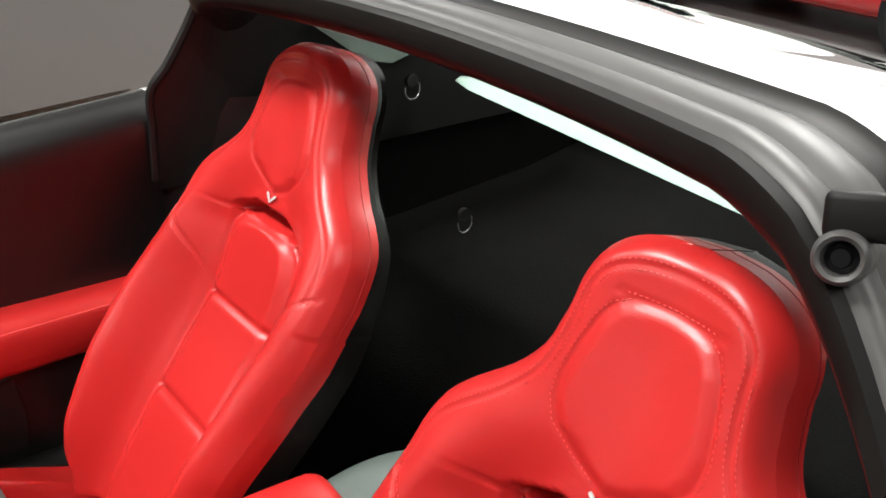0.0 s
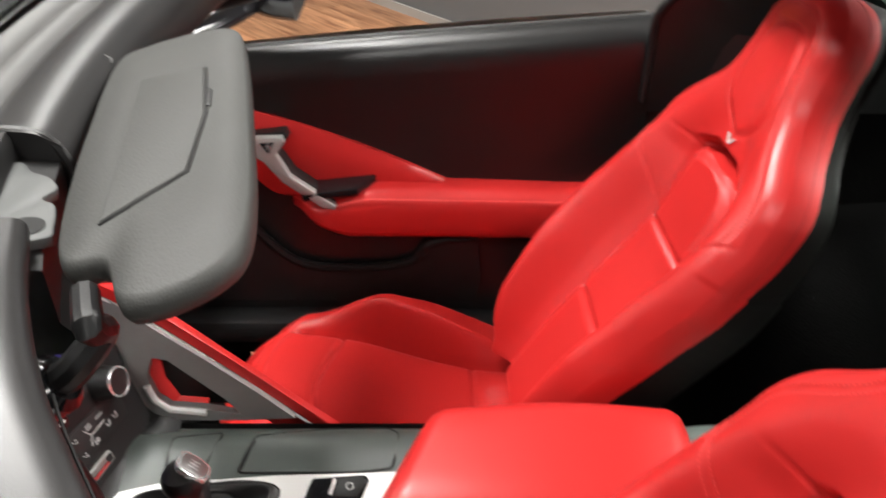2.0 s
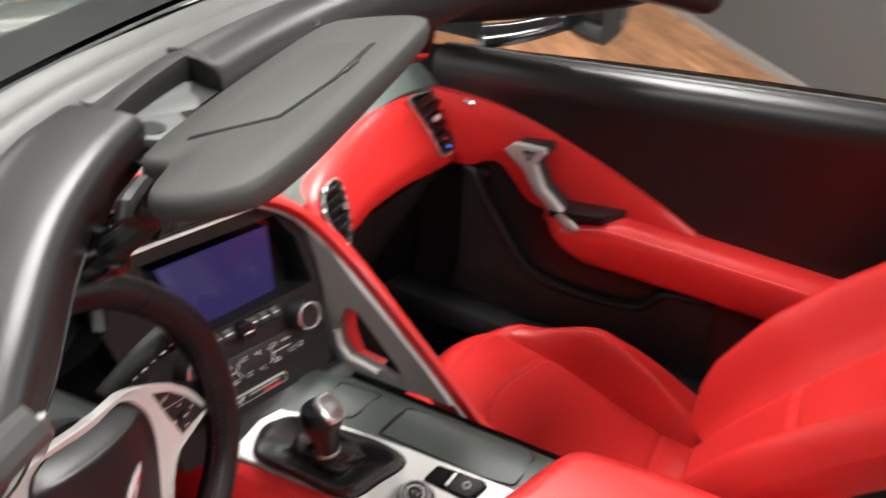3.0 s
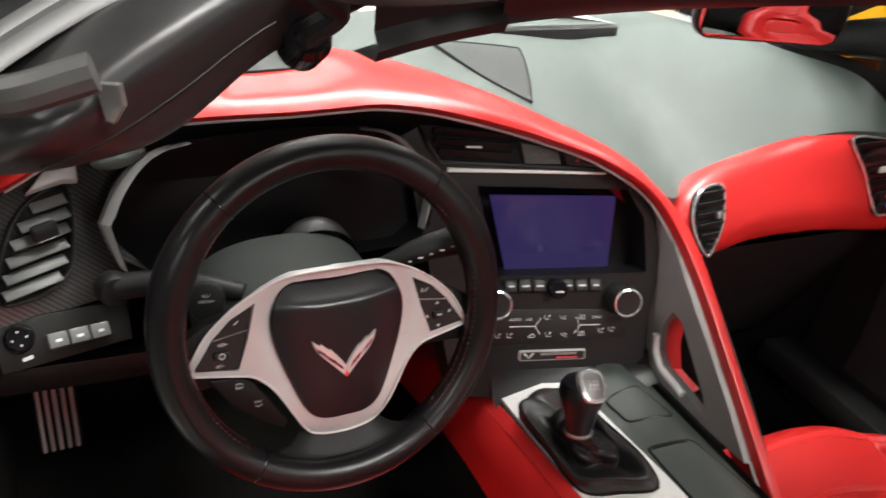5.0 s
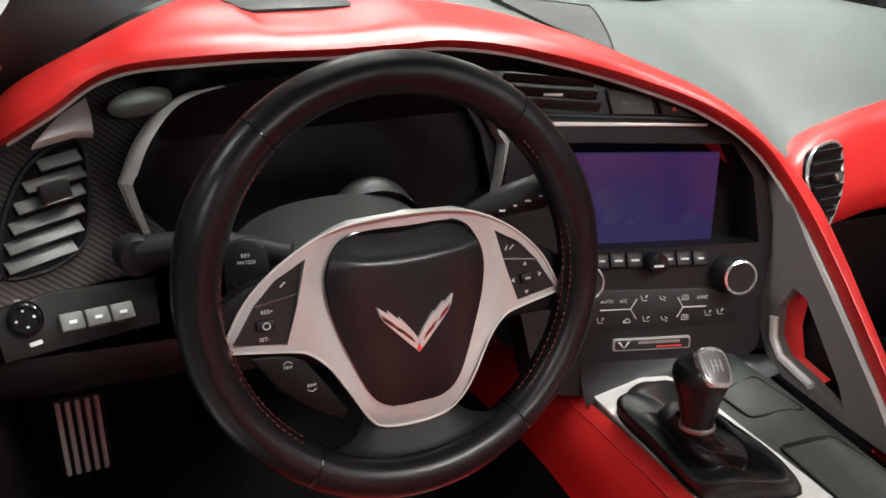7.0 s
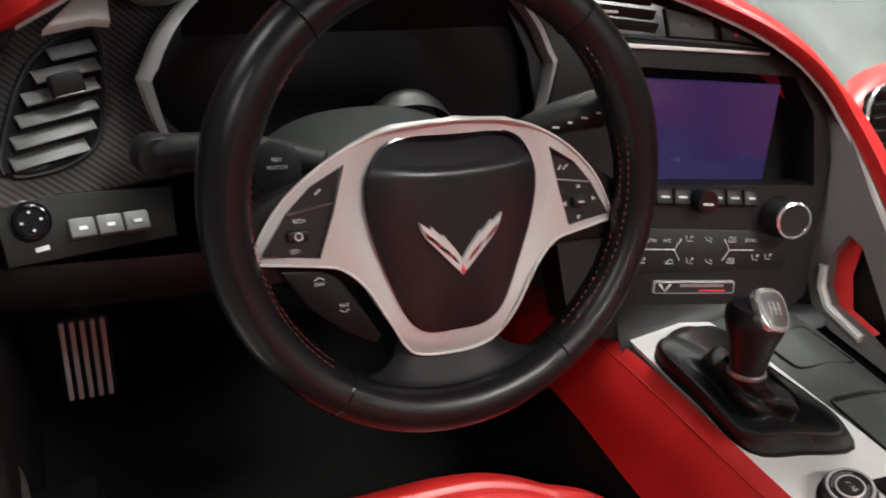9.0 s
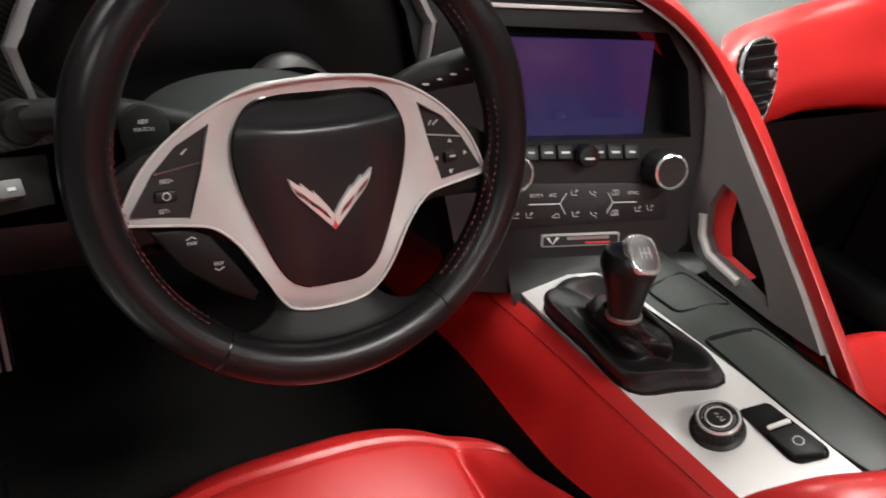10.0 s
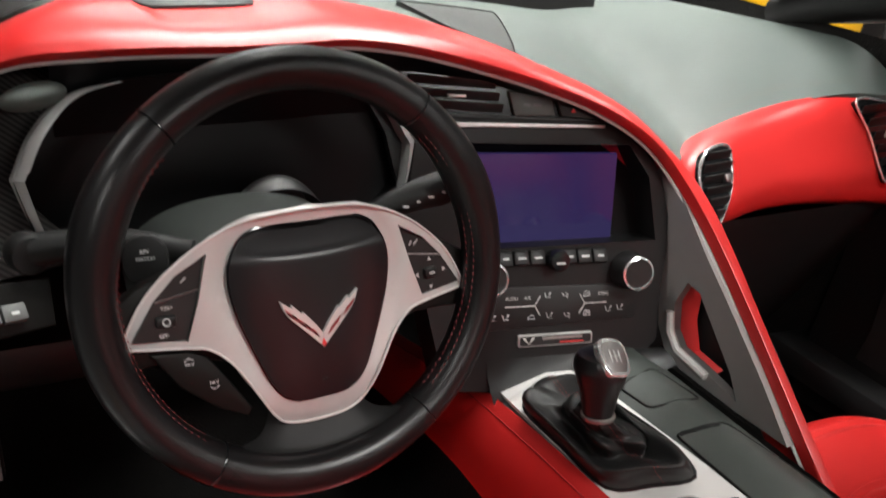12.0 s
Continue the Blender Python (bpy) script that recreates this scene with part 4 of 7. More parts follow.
# lower stack: concave panel running from the fascia down to the console
rows = []
for t in np.linspace(0, 1, 12):
    row = []
    for k in range(17):
        u = -0.152 + 0.219 * k / 16
        a = FM @ V(u, -0.236, 0.001)
        b = V(a.x - 0.005, 0.035 - 0.02 * (k / 16), 0.528 + 0.30 * (a.x - 0.01))
        c = V(a.x, a.y - 0.015, b.z + 0.010)
        row.append(a * (1 - t) ** 2 + c * 2 * t * (1 - t) + b * t * t)
    rows.append(row)
part("lower_fascia", sheet(rows), DARK_TRIM, dash, "dark grey concave panel below the plaque", angle=60)

# instrument cluster: deep dark binnacle with silver side bezels
KM = axes((-0.37, 0.20, 0.80), (1, 0, 0), (0, 0.3, 1))
cl = mirror2([(0.0, 0.075), (0.10, 0.070), (0.145, 0.055), (0.172, 0.025), (0.187, -0.010), (0.177, -0.056), (0.15, -0.075), (0.0, -0.078)])
cluster = part("gauge_panel", prism(cl, KM @ pose(0, 0, -0.035), 0.01), GAUGE, dash, "unlit dark instrument cluster")
bm = bmesh.new()
rim0 = [bm.verts.new(KM @ V(u * 1.02, v * 1.02, 0)) for u, v in cl]
rim1 = [bm.verts.new(KM @ V(u * 0.97, v * 0.97, -0.04)) for u, v in cl]
for i in range(len(cl)):
    bm.faces.new([rim0[i], rim0[(i + 1) % len(cl)], rim1[(i + 1) % len(cl)], rim1[i]])
part("hollow", bm, GAUGE, cluster)
for s in (-1, 1):
    line = [(0.095, 0.069), (0.125, 0.063), (0.148, 0.050), (0.170, 0.024), (0.187, -0.010), (0.181, -0.036), (0.174, -0.060)]
    wide = [0.0015, 0.003, 0.005, 0.0065, 0.0075, 0.006, 0.004]
    fine = [(p.x, p.y, p.z) for p in spline([(u, v, w) for (u, v), w in zip(line[:5], wide)], 24)] + [(p.x, p.y, p.z) for p in spline([(u, v, w) for (u, v), w in zip(line[4:], wide[4:])], 8)[1:]]
    line, wide = [(u, v) for u, v, _ in fine], [w for _, _, w in fine]
    o = [(s * (u + w * 0.6), v + w * 0.35) for (u, v), w in zip(line, wide)]
    i_ = [(s * (u - w * 0.6), v - w * 0.35 * (1 if v > 0 else -0.2)) for (u, v), w in zip(line, wide)]
    r1 = [KM @ V(u, v, -0.002) for u, v in o]
    r2 = [KM @ V(u, v, 0.005) for u, v in i_]
    r0 = [KM @ V(u + s * 0.002, v, -0.01) for u, v in o]
    r3 = [KM @ V(u, v, -0.014) for u, v in i_]
    part("silver_bezel", sheet([r0, r1, r2, r3]), BRIGHT, cluster, "angular silver bezel", angle=20)
# carbon panel's rounded shoulder beside the bezel; pad grey stands in for its sheen
shoulder_sheen = [[KM @ V(-0.166 + 0.027 * f * math.cos(b), 0.060 + 0.012 * f * math.sin(b) + 0.15 * 0.027 * f * math.cos(b), -0.006 + 0.016 * (1 - f * f) ** 0.5) for b in np.linspace(0, math.tau, 32, endpoint=False)] for f in (1.0, 0.96, 0.88, 0.75, 0.6, 0.4, 0.2, 0.01)]
part("shoulder_sheen", sheet(shoulder_sheen, closed=True), SOFT_PAD, cluster, "reflected sheen on the curved carbon panel, put in as a paler grey dome", angle=80)
# hood underside between the red lip and the cluster
under = [p for p in LIP[:127] if p.x > -0.525]
part("hood_lining", sheet([[p + V(0, 0.014, -0.013) for p in under], [V(p.x, 0.235, max(0.800, p.z - 0.040)) for p in under], [V(p.x, 0.25, p.z - 0.16) for p in under]]), GAUGE, dash, "black lining under the hood", angle=60)

# left fascia with carbon trim, vent and switches
LM = axes((-0.62, 0.197, 0.755), (1, 0.35, 0), (0, 0.6, 1))
LO = [(-0.090, -0.048), (-0.060, 0.010), (-0.035, 0.052), (-0.004, 0.098), (0.052, 0.132), (0.136, 0.136), (0.152, 0.06), (0.125, -0.02), (0.095, -0.056)]
left = part("left_trim", prism(LO, LM, 0.03, 0.004), CARBON, dash, "woven carbon fibre trim panel")
part("silver_corner", prism([(0.002, 0.073), (0.016, 0.084), (0.034, 0.097), (0.063, 0.110), (0.060, 0.092), (0.054, 0.073), (0.040, 0.0765), (0.022, 0.075)], LM @ pose(0.03, 0.09, 0.013, -24, 0, 0) @ pose(-0.03, -0.09, 0), 0.010, 0.003), SATIN, left, "satin silver corner piece")
part("trim_edge", tube(spline([LM @ V(u, v, 0.003) for u, v in ((-0.094, -0.046), (-0.064, 0.012), (-0.042, 0.054), (-0.004, 0.090), (0.056, 0.122))], 30), 0.005, 8), DARK_TRIM, left)
LV_ = [(-0.052, -0.024), (-0.044, 0.004), (-0.022, 0.040), (0.000, 0.061), (0.024, 0.071), (0.044, 0.072), (0.043, 0.045), (0.028, -0.003), (0.012, -0.021), (-0.018, -0.029)]
lv = part("air_vent", prism(LV_, LM @ pose(0, 0, 0.003), 0.003), PIANO, left, "large slatted driver air vent")
part("ring", tube([LM @ V(u, v, 0.004) for u, v in smooth2(LV_, 40)], 0.0024, 6, closed=True), DARK_TRIM, lv)
for k, (x0, x1, y0) in enumerate(((0.004, 0.040, 0.058), (-0.012, 0.039, 0.043), (-0.024, 0.034, 0.028), (-0.033, 0.028, 0.013), (-0.041, 0.022, -0.002), (-0.046, 0.012, -0.017))):
    part("slat", box(LM @ pose((x0 + x1) / 2, y0, 0.007, -30, 0, 4), x1 - x0, 0.0125, 0.0022, 0.0008), SLAT_GREY, lv)
tab = part("thumb_tab", box(LM @ pose(0.008, 0.032, 0.014, 10, 0, 4), 0.026, 0.018, 0.010, 0.003), DARK_TRIM, lv)
part("tab_edge", box(LM @ pose(0.008, 0.0235, 0.018, 0, 0, 4), 0.022, 0.0012, 0.0012, 0.0004), CHROME, tab)
SW = prism([(-0.068, -0.048), (-0.020, -0.046), (0.070, -0.062), (0.062, -0.104), (-0.070, -0.092)], LM @ pose(0, 0, 0.004), 0.02, 0.003)
switch = part("switch_panel", SW, HOOP_BLACK, left, "black switch panel")
part("mirror_dial", turned([(0.0150, -0.004), (0.0150, 0.004), (0.0135, -0.004), (0.0130, 0.006), (0.011, 0.007), (0.010, 0.0055), (0.001, 0.0056)], LM @ pose(-0.046, -0.062, 0.004), 28), PIANO, left, "round mirror adjusting dial")
for a in range(4):
    part("symbol", box(LM @ pose(-0.046 + 0.007 * math.cos(a * math.pi / 2), -0.062 + 0.007 * math.sin(a * math.pi / 2), 0.0102), 0.0018, 0.0018, 0.0005), INK, left, smooth=False)
part("print_bar", box(LM @ pose(-0.043, -0.084, 0.0046), 0.010, 0.0035, 0.0008), INK, left, smooth=False)
for k in range(3):
    u = -0.012 + k * 0.0212
    key = part("rocker_key", box(LM @ pose(u, -0.077 - k * 0.0028, 0.006, -15, 0, -7), 0.0200, 0.016, 0.010, 0.002), SLAT_GREY, left, "grey rocker key")
    part("symbol", box(LM @ pose(u, -0.0765 - k * 0.0028, 0.0118, -15, 0, -7), 0.0062, 0.0028, 0.0006), INK, key, smooth=False)
part("dash_end_cap", sheet([[V(-0.70, 0.20 + 0.02 * k, 0.66 + 0.0 * k), V(-0.715, 0.24 + 0.02 * k, 0.80)] for k in range(8)]), BLACK_PLASTIC, dash)

# buttress: silver triangle panel beside the console with a pocket through it
BM_ = axes((0.121, 0, 0.6), (0, -1, 0), (0, 0, 1))
OUT = [(0.160, 0.142), (0.125, 0.158), (0.110, 0.152), (0.095, 0.143), (0.041, 0.092), (-0.021, 0.040), (-0.084, -0.015), (-0.132, -0.062), (-0.060, -0.066), (0.030, -0.066), (0.060, -0.054), (0.078, -0.030), (0.092, 0.020), (0.100, 0.073), (0.112, 0.108), (0.140, 0.130)]
HOLE = [(0.050, 0.043), (0.061, 0.010), (0.053, -0.025), (0.036, -0.041), (-0.012, -0.046), (-0.058, -0.055), (-0.040, -0.028), (0.030, 0.040)]
bm = bmesh.new()
for d in (0.0, 0.012):
    o_ = [bm.verts.new(BM_ @ V(-y, z, -d)) for y, z in OUT]
    h_ = [bm.verts.new(BM_ @ V(-y, z, -d)) for y, z in HOLE]
    es = [bm.edges.new((a, b)) for a, b in zip(o_, o_[1:] + o_[:1])] + [bm.edges.new((a, b)) for a, b in zip(h_, h_[1:] + h_[:1])]
    bmesh.ops.triangle_fill(bm, use_beauty=True, use_dissolve=False, edges=es)
    if d == 0:
        o0, h0 = o_, h_
for A, B in ((o0, o_), (h0, h_)):
    for i in range(len(A)):
        bm.faces.new([A[i], A[(i + 1) % len(A)], B[(i + 1) % len(A)], B[i]])
butt = part("console_buttress", bm, BRUSHED, dash, "brushed grey triangular side panel with an open pocket", smooth=False)
part("pocket_lining", sheet([[V(0.128, y, 0.6 + z) for y, z in ((0.072, 0.052), (0.070, -0.010), (0.045, -0.052), (-0.010, -0.056))], [V(0.150, y, 0.6 + z) for y, z in ((0.050, 0.045), (0.046, -0.012), (0.030, -0.046), (-0.010, -0.050))]]), RED, butt, "red leather inside the pocket")
part("pocket_sill", tube([V(0.118, y, 0.6 + z) for y, z in ((0.062, -0.002), (0.055, -0.026), (0.037, -0.043), (-0.012, -0.049))], 0.0055, 8), SATIN, butt, "bright silver lip")
part("outer_side", prism([(-y, min(z, 0.12)) for y, z in OUT[3:15]], axes((0.157, 0, 0.6), (0, -1, 0), (0, 0, 1)), 0.004), BLACK_PLASTIC, butt)

# ---- centre console ----
console = thing("center_console", (0, -0.3, 0.2), "centre console with silver shifter plate, dark lids and red sides", "center console")
CM = axes((0.01, -0.08, 0.55), (1, 0, 0.3), (0, 1, 0))
rows = []
for y in np.linspace(0.10, -0.36, 30):
    row = []
    for x in (-0.112, -0.108, -0.10, -0.06, -0.02, 0.02, 0.045, 0.052, 0.058, 0.064, 0.070, 0.076, 0.082, 0.088, 0.093, 0.098, 0.103, 0.108, 0.111, 0.114, 0.118, 0.119):
        z = 0.548 + 0.3 * (x - 0.01) if x <= 0.045 else 0.5585 - 9.5 * (x - 0.055) ** 2
        if x == -0.112:
            z -= 0.03
        if x == 0.119:
            z -= 0.05
        row.append(V(x, y, z - 0.0015))
    rows.append(row)
part("console_top", sheet(rows), CONSOLE_GREY, console, "dark grey satin console top", angle=60)
PLATE = [(-0.114, 0.172), (-0.066, 0.168), (-0.030, 0.146), (-0.019, 0.100), (-0.008, -0.044), (-0.003, -0.204), (-0.060, -0.200), (-0.098, -0.186), (-0.106, -0.130)]
BOOT = [(-0.108, 0.125), (-0.107, 0.062), (-0.104, -0.008), (-0.066, -0.034), (-0.028, -0.050), (-0.017, -0.010), (-0.022, 0.047), (-0.034, 0.116), (-0.058, 0.144), (-0.090, 0.143)]
bm = bmesh.new()
o_ = [bm.verts.new(CM @ V(u, v, 0.004)) for u, v in PLATE]
h_ = [bm.verts.new(CM @ V(u, v, 0.004)) for u, v in smooth2(BOOT, 24)]
es = [bm.edges.new((a, b)) for a, b in zip(o_, o_[1:] + o_[:1])] + [bm.edges.new((a, b)) for a, b in zip(h_, h_[1:] + h_[:1])]
bmesh.ops.triangle_fill(bm, use_beauty=True, use_dissolve=False, edges=es)
thick(bm, 0.006)
plate_part = part("shifter_plate", bm, SATIN, console, "satin silver plate round the gear lever", smooth=False)
part("boot_frame", tube([CM @ V(u, v, 0.0045) for u, v in smooth2(BOOT, 40)], 0.0026, 8, closed=True), BLACK_LEATHER, console, "black leather edge of the boot")
# storage lids, flush with the top, with fine joints
def console_z(x):
    return (0.548 + 0.3 * (x - 0.01) if x <= 0.045 else 0.5585 - 9.5 * (x - 0.055) ** 2) - 0.0015


def draped(outline, lift):
    """A thin lid that follows the console's top; the outline is in the plan."""
    bm = bmesh.new()
    vs = [bm.verts.new((x, y, 0)) for x, y in outline]
    es = [bm.edges.new((a, b)) for a, b in zip(vs, vs[1:] + vs[:1])]
    bmesh.ops.triangle_fill(bm, use_beauty=True, use_dissolve=False, edges=es)
    for limit in (0.03, 0.016, 0.009):
        bmesh.ops.subdivide_edges(bm, edges=[e for e in bm.edges if e.calc_length() > limit], cuts=1, use_grid_fill=False)
        bmesh.ops.triangulate(bm, faces=bm.faces[:])
    for v in bm.verts:
        v.co.z = console_z(v.co.x) + lift
    rim = bmesh.ops.extrude_edge_only(bm, edges=[e for e in bm.edges if e.is_boundary])
    bmesh.ops.translate(bm, vec=(0, 0, -0.004), verts=[v for v in rim["geom"] if isinstance(v, bmesh.types.BMVert)])
    return bm


def round_corners(outline, r, k=4):
    """The outline with its corners rounded by r."""
    out = []
    n = len(outline)
    for i in range(n):
        c, a, b = V(*outline[i]), V(*outline[i - 1]), V(*outline[(i + 1) % n])
        d = min(r, (a - c).length * 0.45, (b - c).length * 0.45)
        p, q = c + (a - c).normalized() * d, c + (b - c).normalized() * d
        for j in range(k + 1):
            t = j / k
            m = p * (1 - t) ** 2 + c * 2 * t * (1 - t) + q * t * t
            out.append((m.x, m.y))
    return out


for o in ([(0.010, -0.074), (0.066, -0.090), (0.088, -0.180), (0.092, -0.262), (0.074, -0.278), (0.016, -0.272), (0.010, -0.230)], [(0.010, 0.012), (0.020, 0.018), (0.062, 0.018), (0.074, -0.046), (0.014, -0.030)]):
    o = round_corners(o, 0.008)
    lid = part("storage_lid", draped(o, 0.0012), CONSOLE_GREY, console, "dark grey hinged storage lid", angle=50)
    part("joint", tube([(x, y, console_z(x) + 0.0010) for x, y in o], 0.0015, 5, closed=True), MATTE_BLACK, lid)
part("lid_grip", draped([(0.014, -0.0745), (0.056, -0.0865), (0.055, -0.0915), (0.013, -0.0795)], 0.0018), MATTE_BLACK, console)
# drive mode dial
DKM = CM @ pose(-0.0685, -0.0875, 0.004) @ Matrix.Diagonal((0.92, 0.92, 1, 1))
dk = part("mode_dial", turned([(0.0270, -0.004), (0.0268, 0.002), (0.0235, 0.004), (0.0222, 0.0150), (0.0205, 0.0165), (0.0195, 0.0158)], DKM, 44), BLACK_PLASTIC, console, "round black drive dial with silver rings")
for k in range(28):
    a = k / 28 * math.tau
    part("grip_rib", box(DKM @ pose(0.0230 * math.cos(a), 0.0230 * math.sin(a), 0.0085, 0, 0, math.degrees(a)), 0.0012, 0.0020, 0.0090), MATTE_BLACK, dk)
part("silver_ring", turned([(0.0205, 0.0150), (0.0212, 0.0164), (0.0200, 0.0178), (0.0184, 0.0178), (0.0180, 0.0160)], DKM, 44), BRIGHT, dk)
part("dial_face", turned([(0.0185, 0.0140), (0.0183, 0.0168), (0.0120, 0.0168), (0.001, 0.0168)], DKM, 36), DARK_TRIM, dk)
part("inner_ring", turned([(0.0128, 0.0160), (0.0128, 0.0176), (0.0116, 0.0182), (0.0112, 0.0166)], DKM, 36), SATIN, dk)
part("centre_button", turned([(0.0113, 0.0150), (0.0108, 0.0176), (0.001, 0.0180)], DKM, 30), BLACK_PLASTIC, dk)
bm = bmesh.new()
tube([DKM @ V(x * 0.0042, y * 0.0042, 0.0184) for x, y in ((-0.5, -1.0), (0.5, -0.6), (-0.5, 0.0), (0.5, 0.6), (-0.3, 1.1))], 0.0004, 4, bm=bm)
box(DKM @ pose(0, -0.0058, 0.0182), 0.0050, 0.0008, 0.0004, bm=bm)
part("symbol", bm, INK, dk, smooth=False)
bm = bmesh.new()
for a in list(range(205, 340, 9)) + list(range(40, 150, 9)):
    c = V(0.0152 * math.cos(radians(a)), 0.0152 * math.sin(radians(a)), 0.0170)
    box(DKM @ pose(c.x, c.y, c.z, 0, 0, a + 90), 0.0016, 0.0016, 0.0004, bm=bm)
part("print_ring", bm, SATIN_DARK, dk, smooth=False)
# parking brake switch in a dark tray
ep = round_corners([(-0.041, -0.083), (-0.013, -0.091), (-0.008, -0.156), (-0.014, -0.163), (-0.039, -0.154), (-0.043, -0.146)], 0.005)
tray = part("brake_tray", prism(ep, CM @ pose(0, 0, 0.0062), 0.010, 0.001), PIANO, console, "dark tray of the parking brake")
part("brake_switch", prism([(-0.040, -0.118), (-0.013, -0.124), (-0.011, -0.154), (-0.018, -0.160), (-0.040, -0.148)], CM @ pose(0, 0, 0.011), 0.008, 0.002), DARK_TRIM, tray, "black parking brake switch")
part("switch_edge", box(CM @ pose(-0.027, -0.1175, 0.0115, 0, 0, -12), 0.022, 0.0045, 0.003, 0.001), SATIN, tray, "bright edge of the switch")
part("symbol", tube([CM @ V(-0.026 + 0.0045 * math.cos(a), -0.139 + 0.0045 * math.sin(a), 0.0112) for a in np.linspace(0, math.tau, 20, endpoint=False)], 0.0006, 5, closed=True), INK, tray)

# red padded sides
TOPL = [(-0.104, 0.40, 0.44), (-0.105, 0.30, 0.465), (-0.105, 0.20, 0.492), (-0.106, 0.10, 0.513), (-0.104, 0.0, 0.524), (-0.100, -0.10, 0.527), (-0.098, -0.20, 0.532), (-0.098, -0.272, 0.537)]
BOTL = [(-0.134, 0.40, 0.365), (-0.136, 0.30, 0.385), (-0.136, 0.20, 0.405), (-0.136, 0.10, 0.417), (-0.136, 0.0, 0.417), (-0.134, -0.08, 0.421), (-0.132, -0.18, 0.449), (-0.130, -0.272, 0.470)]
a_, b_ = spline(TOPL, 60), spline(BOTL, 60)
rows = []
for p, q in zip(a_, b_):
    row = [p + V(0.004, 0, -0.004)]
    for k in range(9):
        t = k / 8
        row.append(p.lerp(q, t) + V(-0.009 * math.sin(math.pi * min(1, t * 1.1)) - 0.004 * min(1, t * 8), 0, 0.004 * math.sin(math.pi * t)))
    row.append(q + V(0.02, 0, -0.008))
    rows.append(row)
side = part("side_pad", sheet(rows), RED, console, "red leather side pad with top seam", angle=70)
part("seam", tube([r[2] + V(-0.0004, 0, 0.0003) for r in rows], 0.0008, 5), RED_SEAM, side)
part("tunnel_side", sheet([[q + V(0.012, 0, -0.006) for q in b_], [V(-0.135, q.y, 0.15) for q in b_]]), CARPET, console, "black carpeted tunnel side")
# passenger side of the tunnel
part("tunnel_side", sheet([[V(0.119, 0.31 - 0.67 * k / 20, 0.530) for k in range(21)], [V(0.128, 0.31 - 0.67 * k / 20, 0.40) for k in range(21)], [V(0.130, 0.31 - 0.67 * k / 20, 0.12) for k in range(21)]]), BLACK_PLASTIC, console, "black tunnel side")

# padded red armrest lid between the seats
armrest = thing("armrest", (0, -0.45, 0.5), "padded red leather centre armrest lid", "armrest")
rows = []
for i in range(41):
    t = i / 40
    y = -0.278 - 0.385 * t
    e = min(1, (1 - abs(2 * t - 1)) * 7) ** 0.5
    row = []
    for j in range(33):
        u = -1 + 2 * j / 32
        w = 0.104 + 0.010 * math.sin(math.pi * t)
        f = (1 - abs(u) ** 5)
        z = 0.535 + 0.30 * 0.5 * (u * w) + 0.055 * f * (0.45 + 0.55 * e) + 0.006 * math.sin(math.pi * t)
        yy = y - 0.030 * u * (1 - t) * 1.6
        row.append(V(u * w + 0.002, yy, z))
    rows.append(row)
part("lid_pad", sheet(rows), RED, armrest, angle=70)
skirt = [r[0] for r in rows] + rows[-1][1:] + [r[-1] for r in reversed(rows[:-1])] + rows[0][1:-1][::-1]
part("lid_side", sheet([skirt, [V(p.x * 1.02, p.y, p.z - 0.028) for p in skirt]], closed=True), RED, armrest, angle=60)
part("armrest_box", sheet([[V(p.x * 0.98, p.y, p.z - 0.030) for p in skirt], [V(p.x * 1.1, p.y, 0.14) for p in skirt]], closed=True), BLACK_PLASTIC, armrest, "black box under the lid")

# gear lever with leather boot and chrome-capped knob
lever = thing("gear_lever", (-0.05, -0.03, 0.53), "leather gear lever boot with black and chrome knob", "gear lever")
base = CM @ V(-0.062, 0.030, 0.004)
top = V(-0.0745, -0.0440, 0.648)
neck = V(-0.090, -0.055, 0.590)
frame_pts = [CM @ V(u, v, 0.004) for u, v in smooth2(BOOT, 120)]
# share of the outline and of the height along the leather, from the frame to the neck
DRAPE = spline([(1.0, 0.0, 0), (0.965, 0.28, 0), (0.88, 0.42, 0), (0.74, 0.34, 0), (0.58, 0.25, 0), (0.48, 0.30, 0), (0.465, 0.46, 0), (0.40, 0.60, 0), (0.315, 0.62, 0), (0.27, 0.72, 0), (0.23, 0.87, 0), (0.205, 1.0, 0)], 64)
rows = []
for i, d_ in enumerate(DRAPE):
    t = i / 63
    row = []
    for k, p in enumerate(frame_pts):
        a = k / 120 * math.tau
        loose = math.sin(math.pi * min(1.0, t * 1.05)) ** 0.8
        crease = abs(math.sin(1.5 * a + 5.0 * t + 0.4)) - 0.62
        cross = abs(math.sin(9.0 * t + 1.2 * math.sin(2 * a + 0.8))) - 0.62
        puff = (0.0140 * crease + 0.0070 * cross + 0.0018 * math.sin(5 * a - 7 * t)) * loose
        c = base.lerp(neck, d_.y)
        d = (p - base) * d_.x
        d.z *= (1 - t) ** 1.5
        n = V(d.x, d.y, 0)
        if n.length > 1e-5:
            n.normalize()
        row.append(c + d + n * puff * 0.8 + V(0, 0, 0.75 * puff * (1 - t ** 3)))
    rows.append(row)
boot = part("boot", sheet(rows, closed=True), material("boot_leather", (0.012, 0.0115, 0.0115), 0.44, spec=0.34, grain=0.3, grain_size=0.0016, vary=0.2), lever, "creased black leather boot with red stitching", angle=80)
bm = bmesh.new()
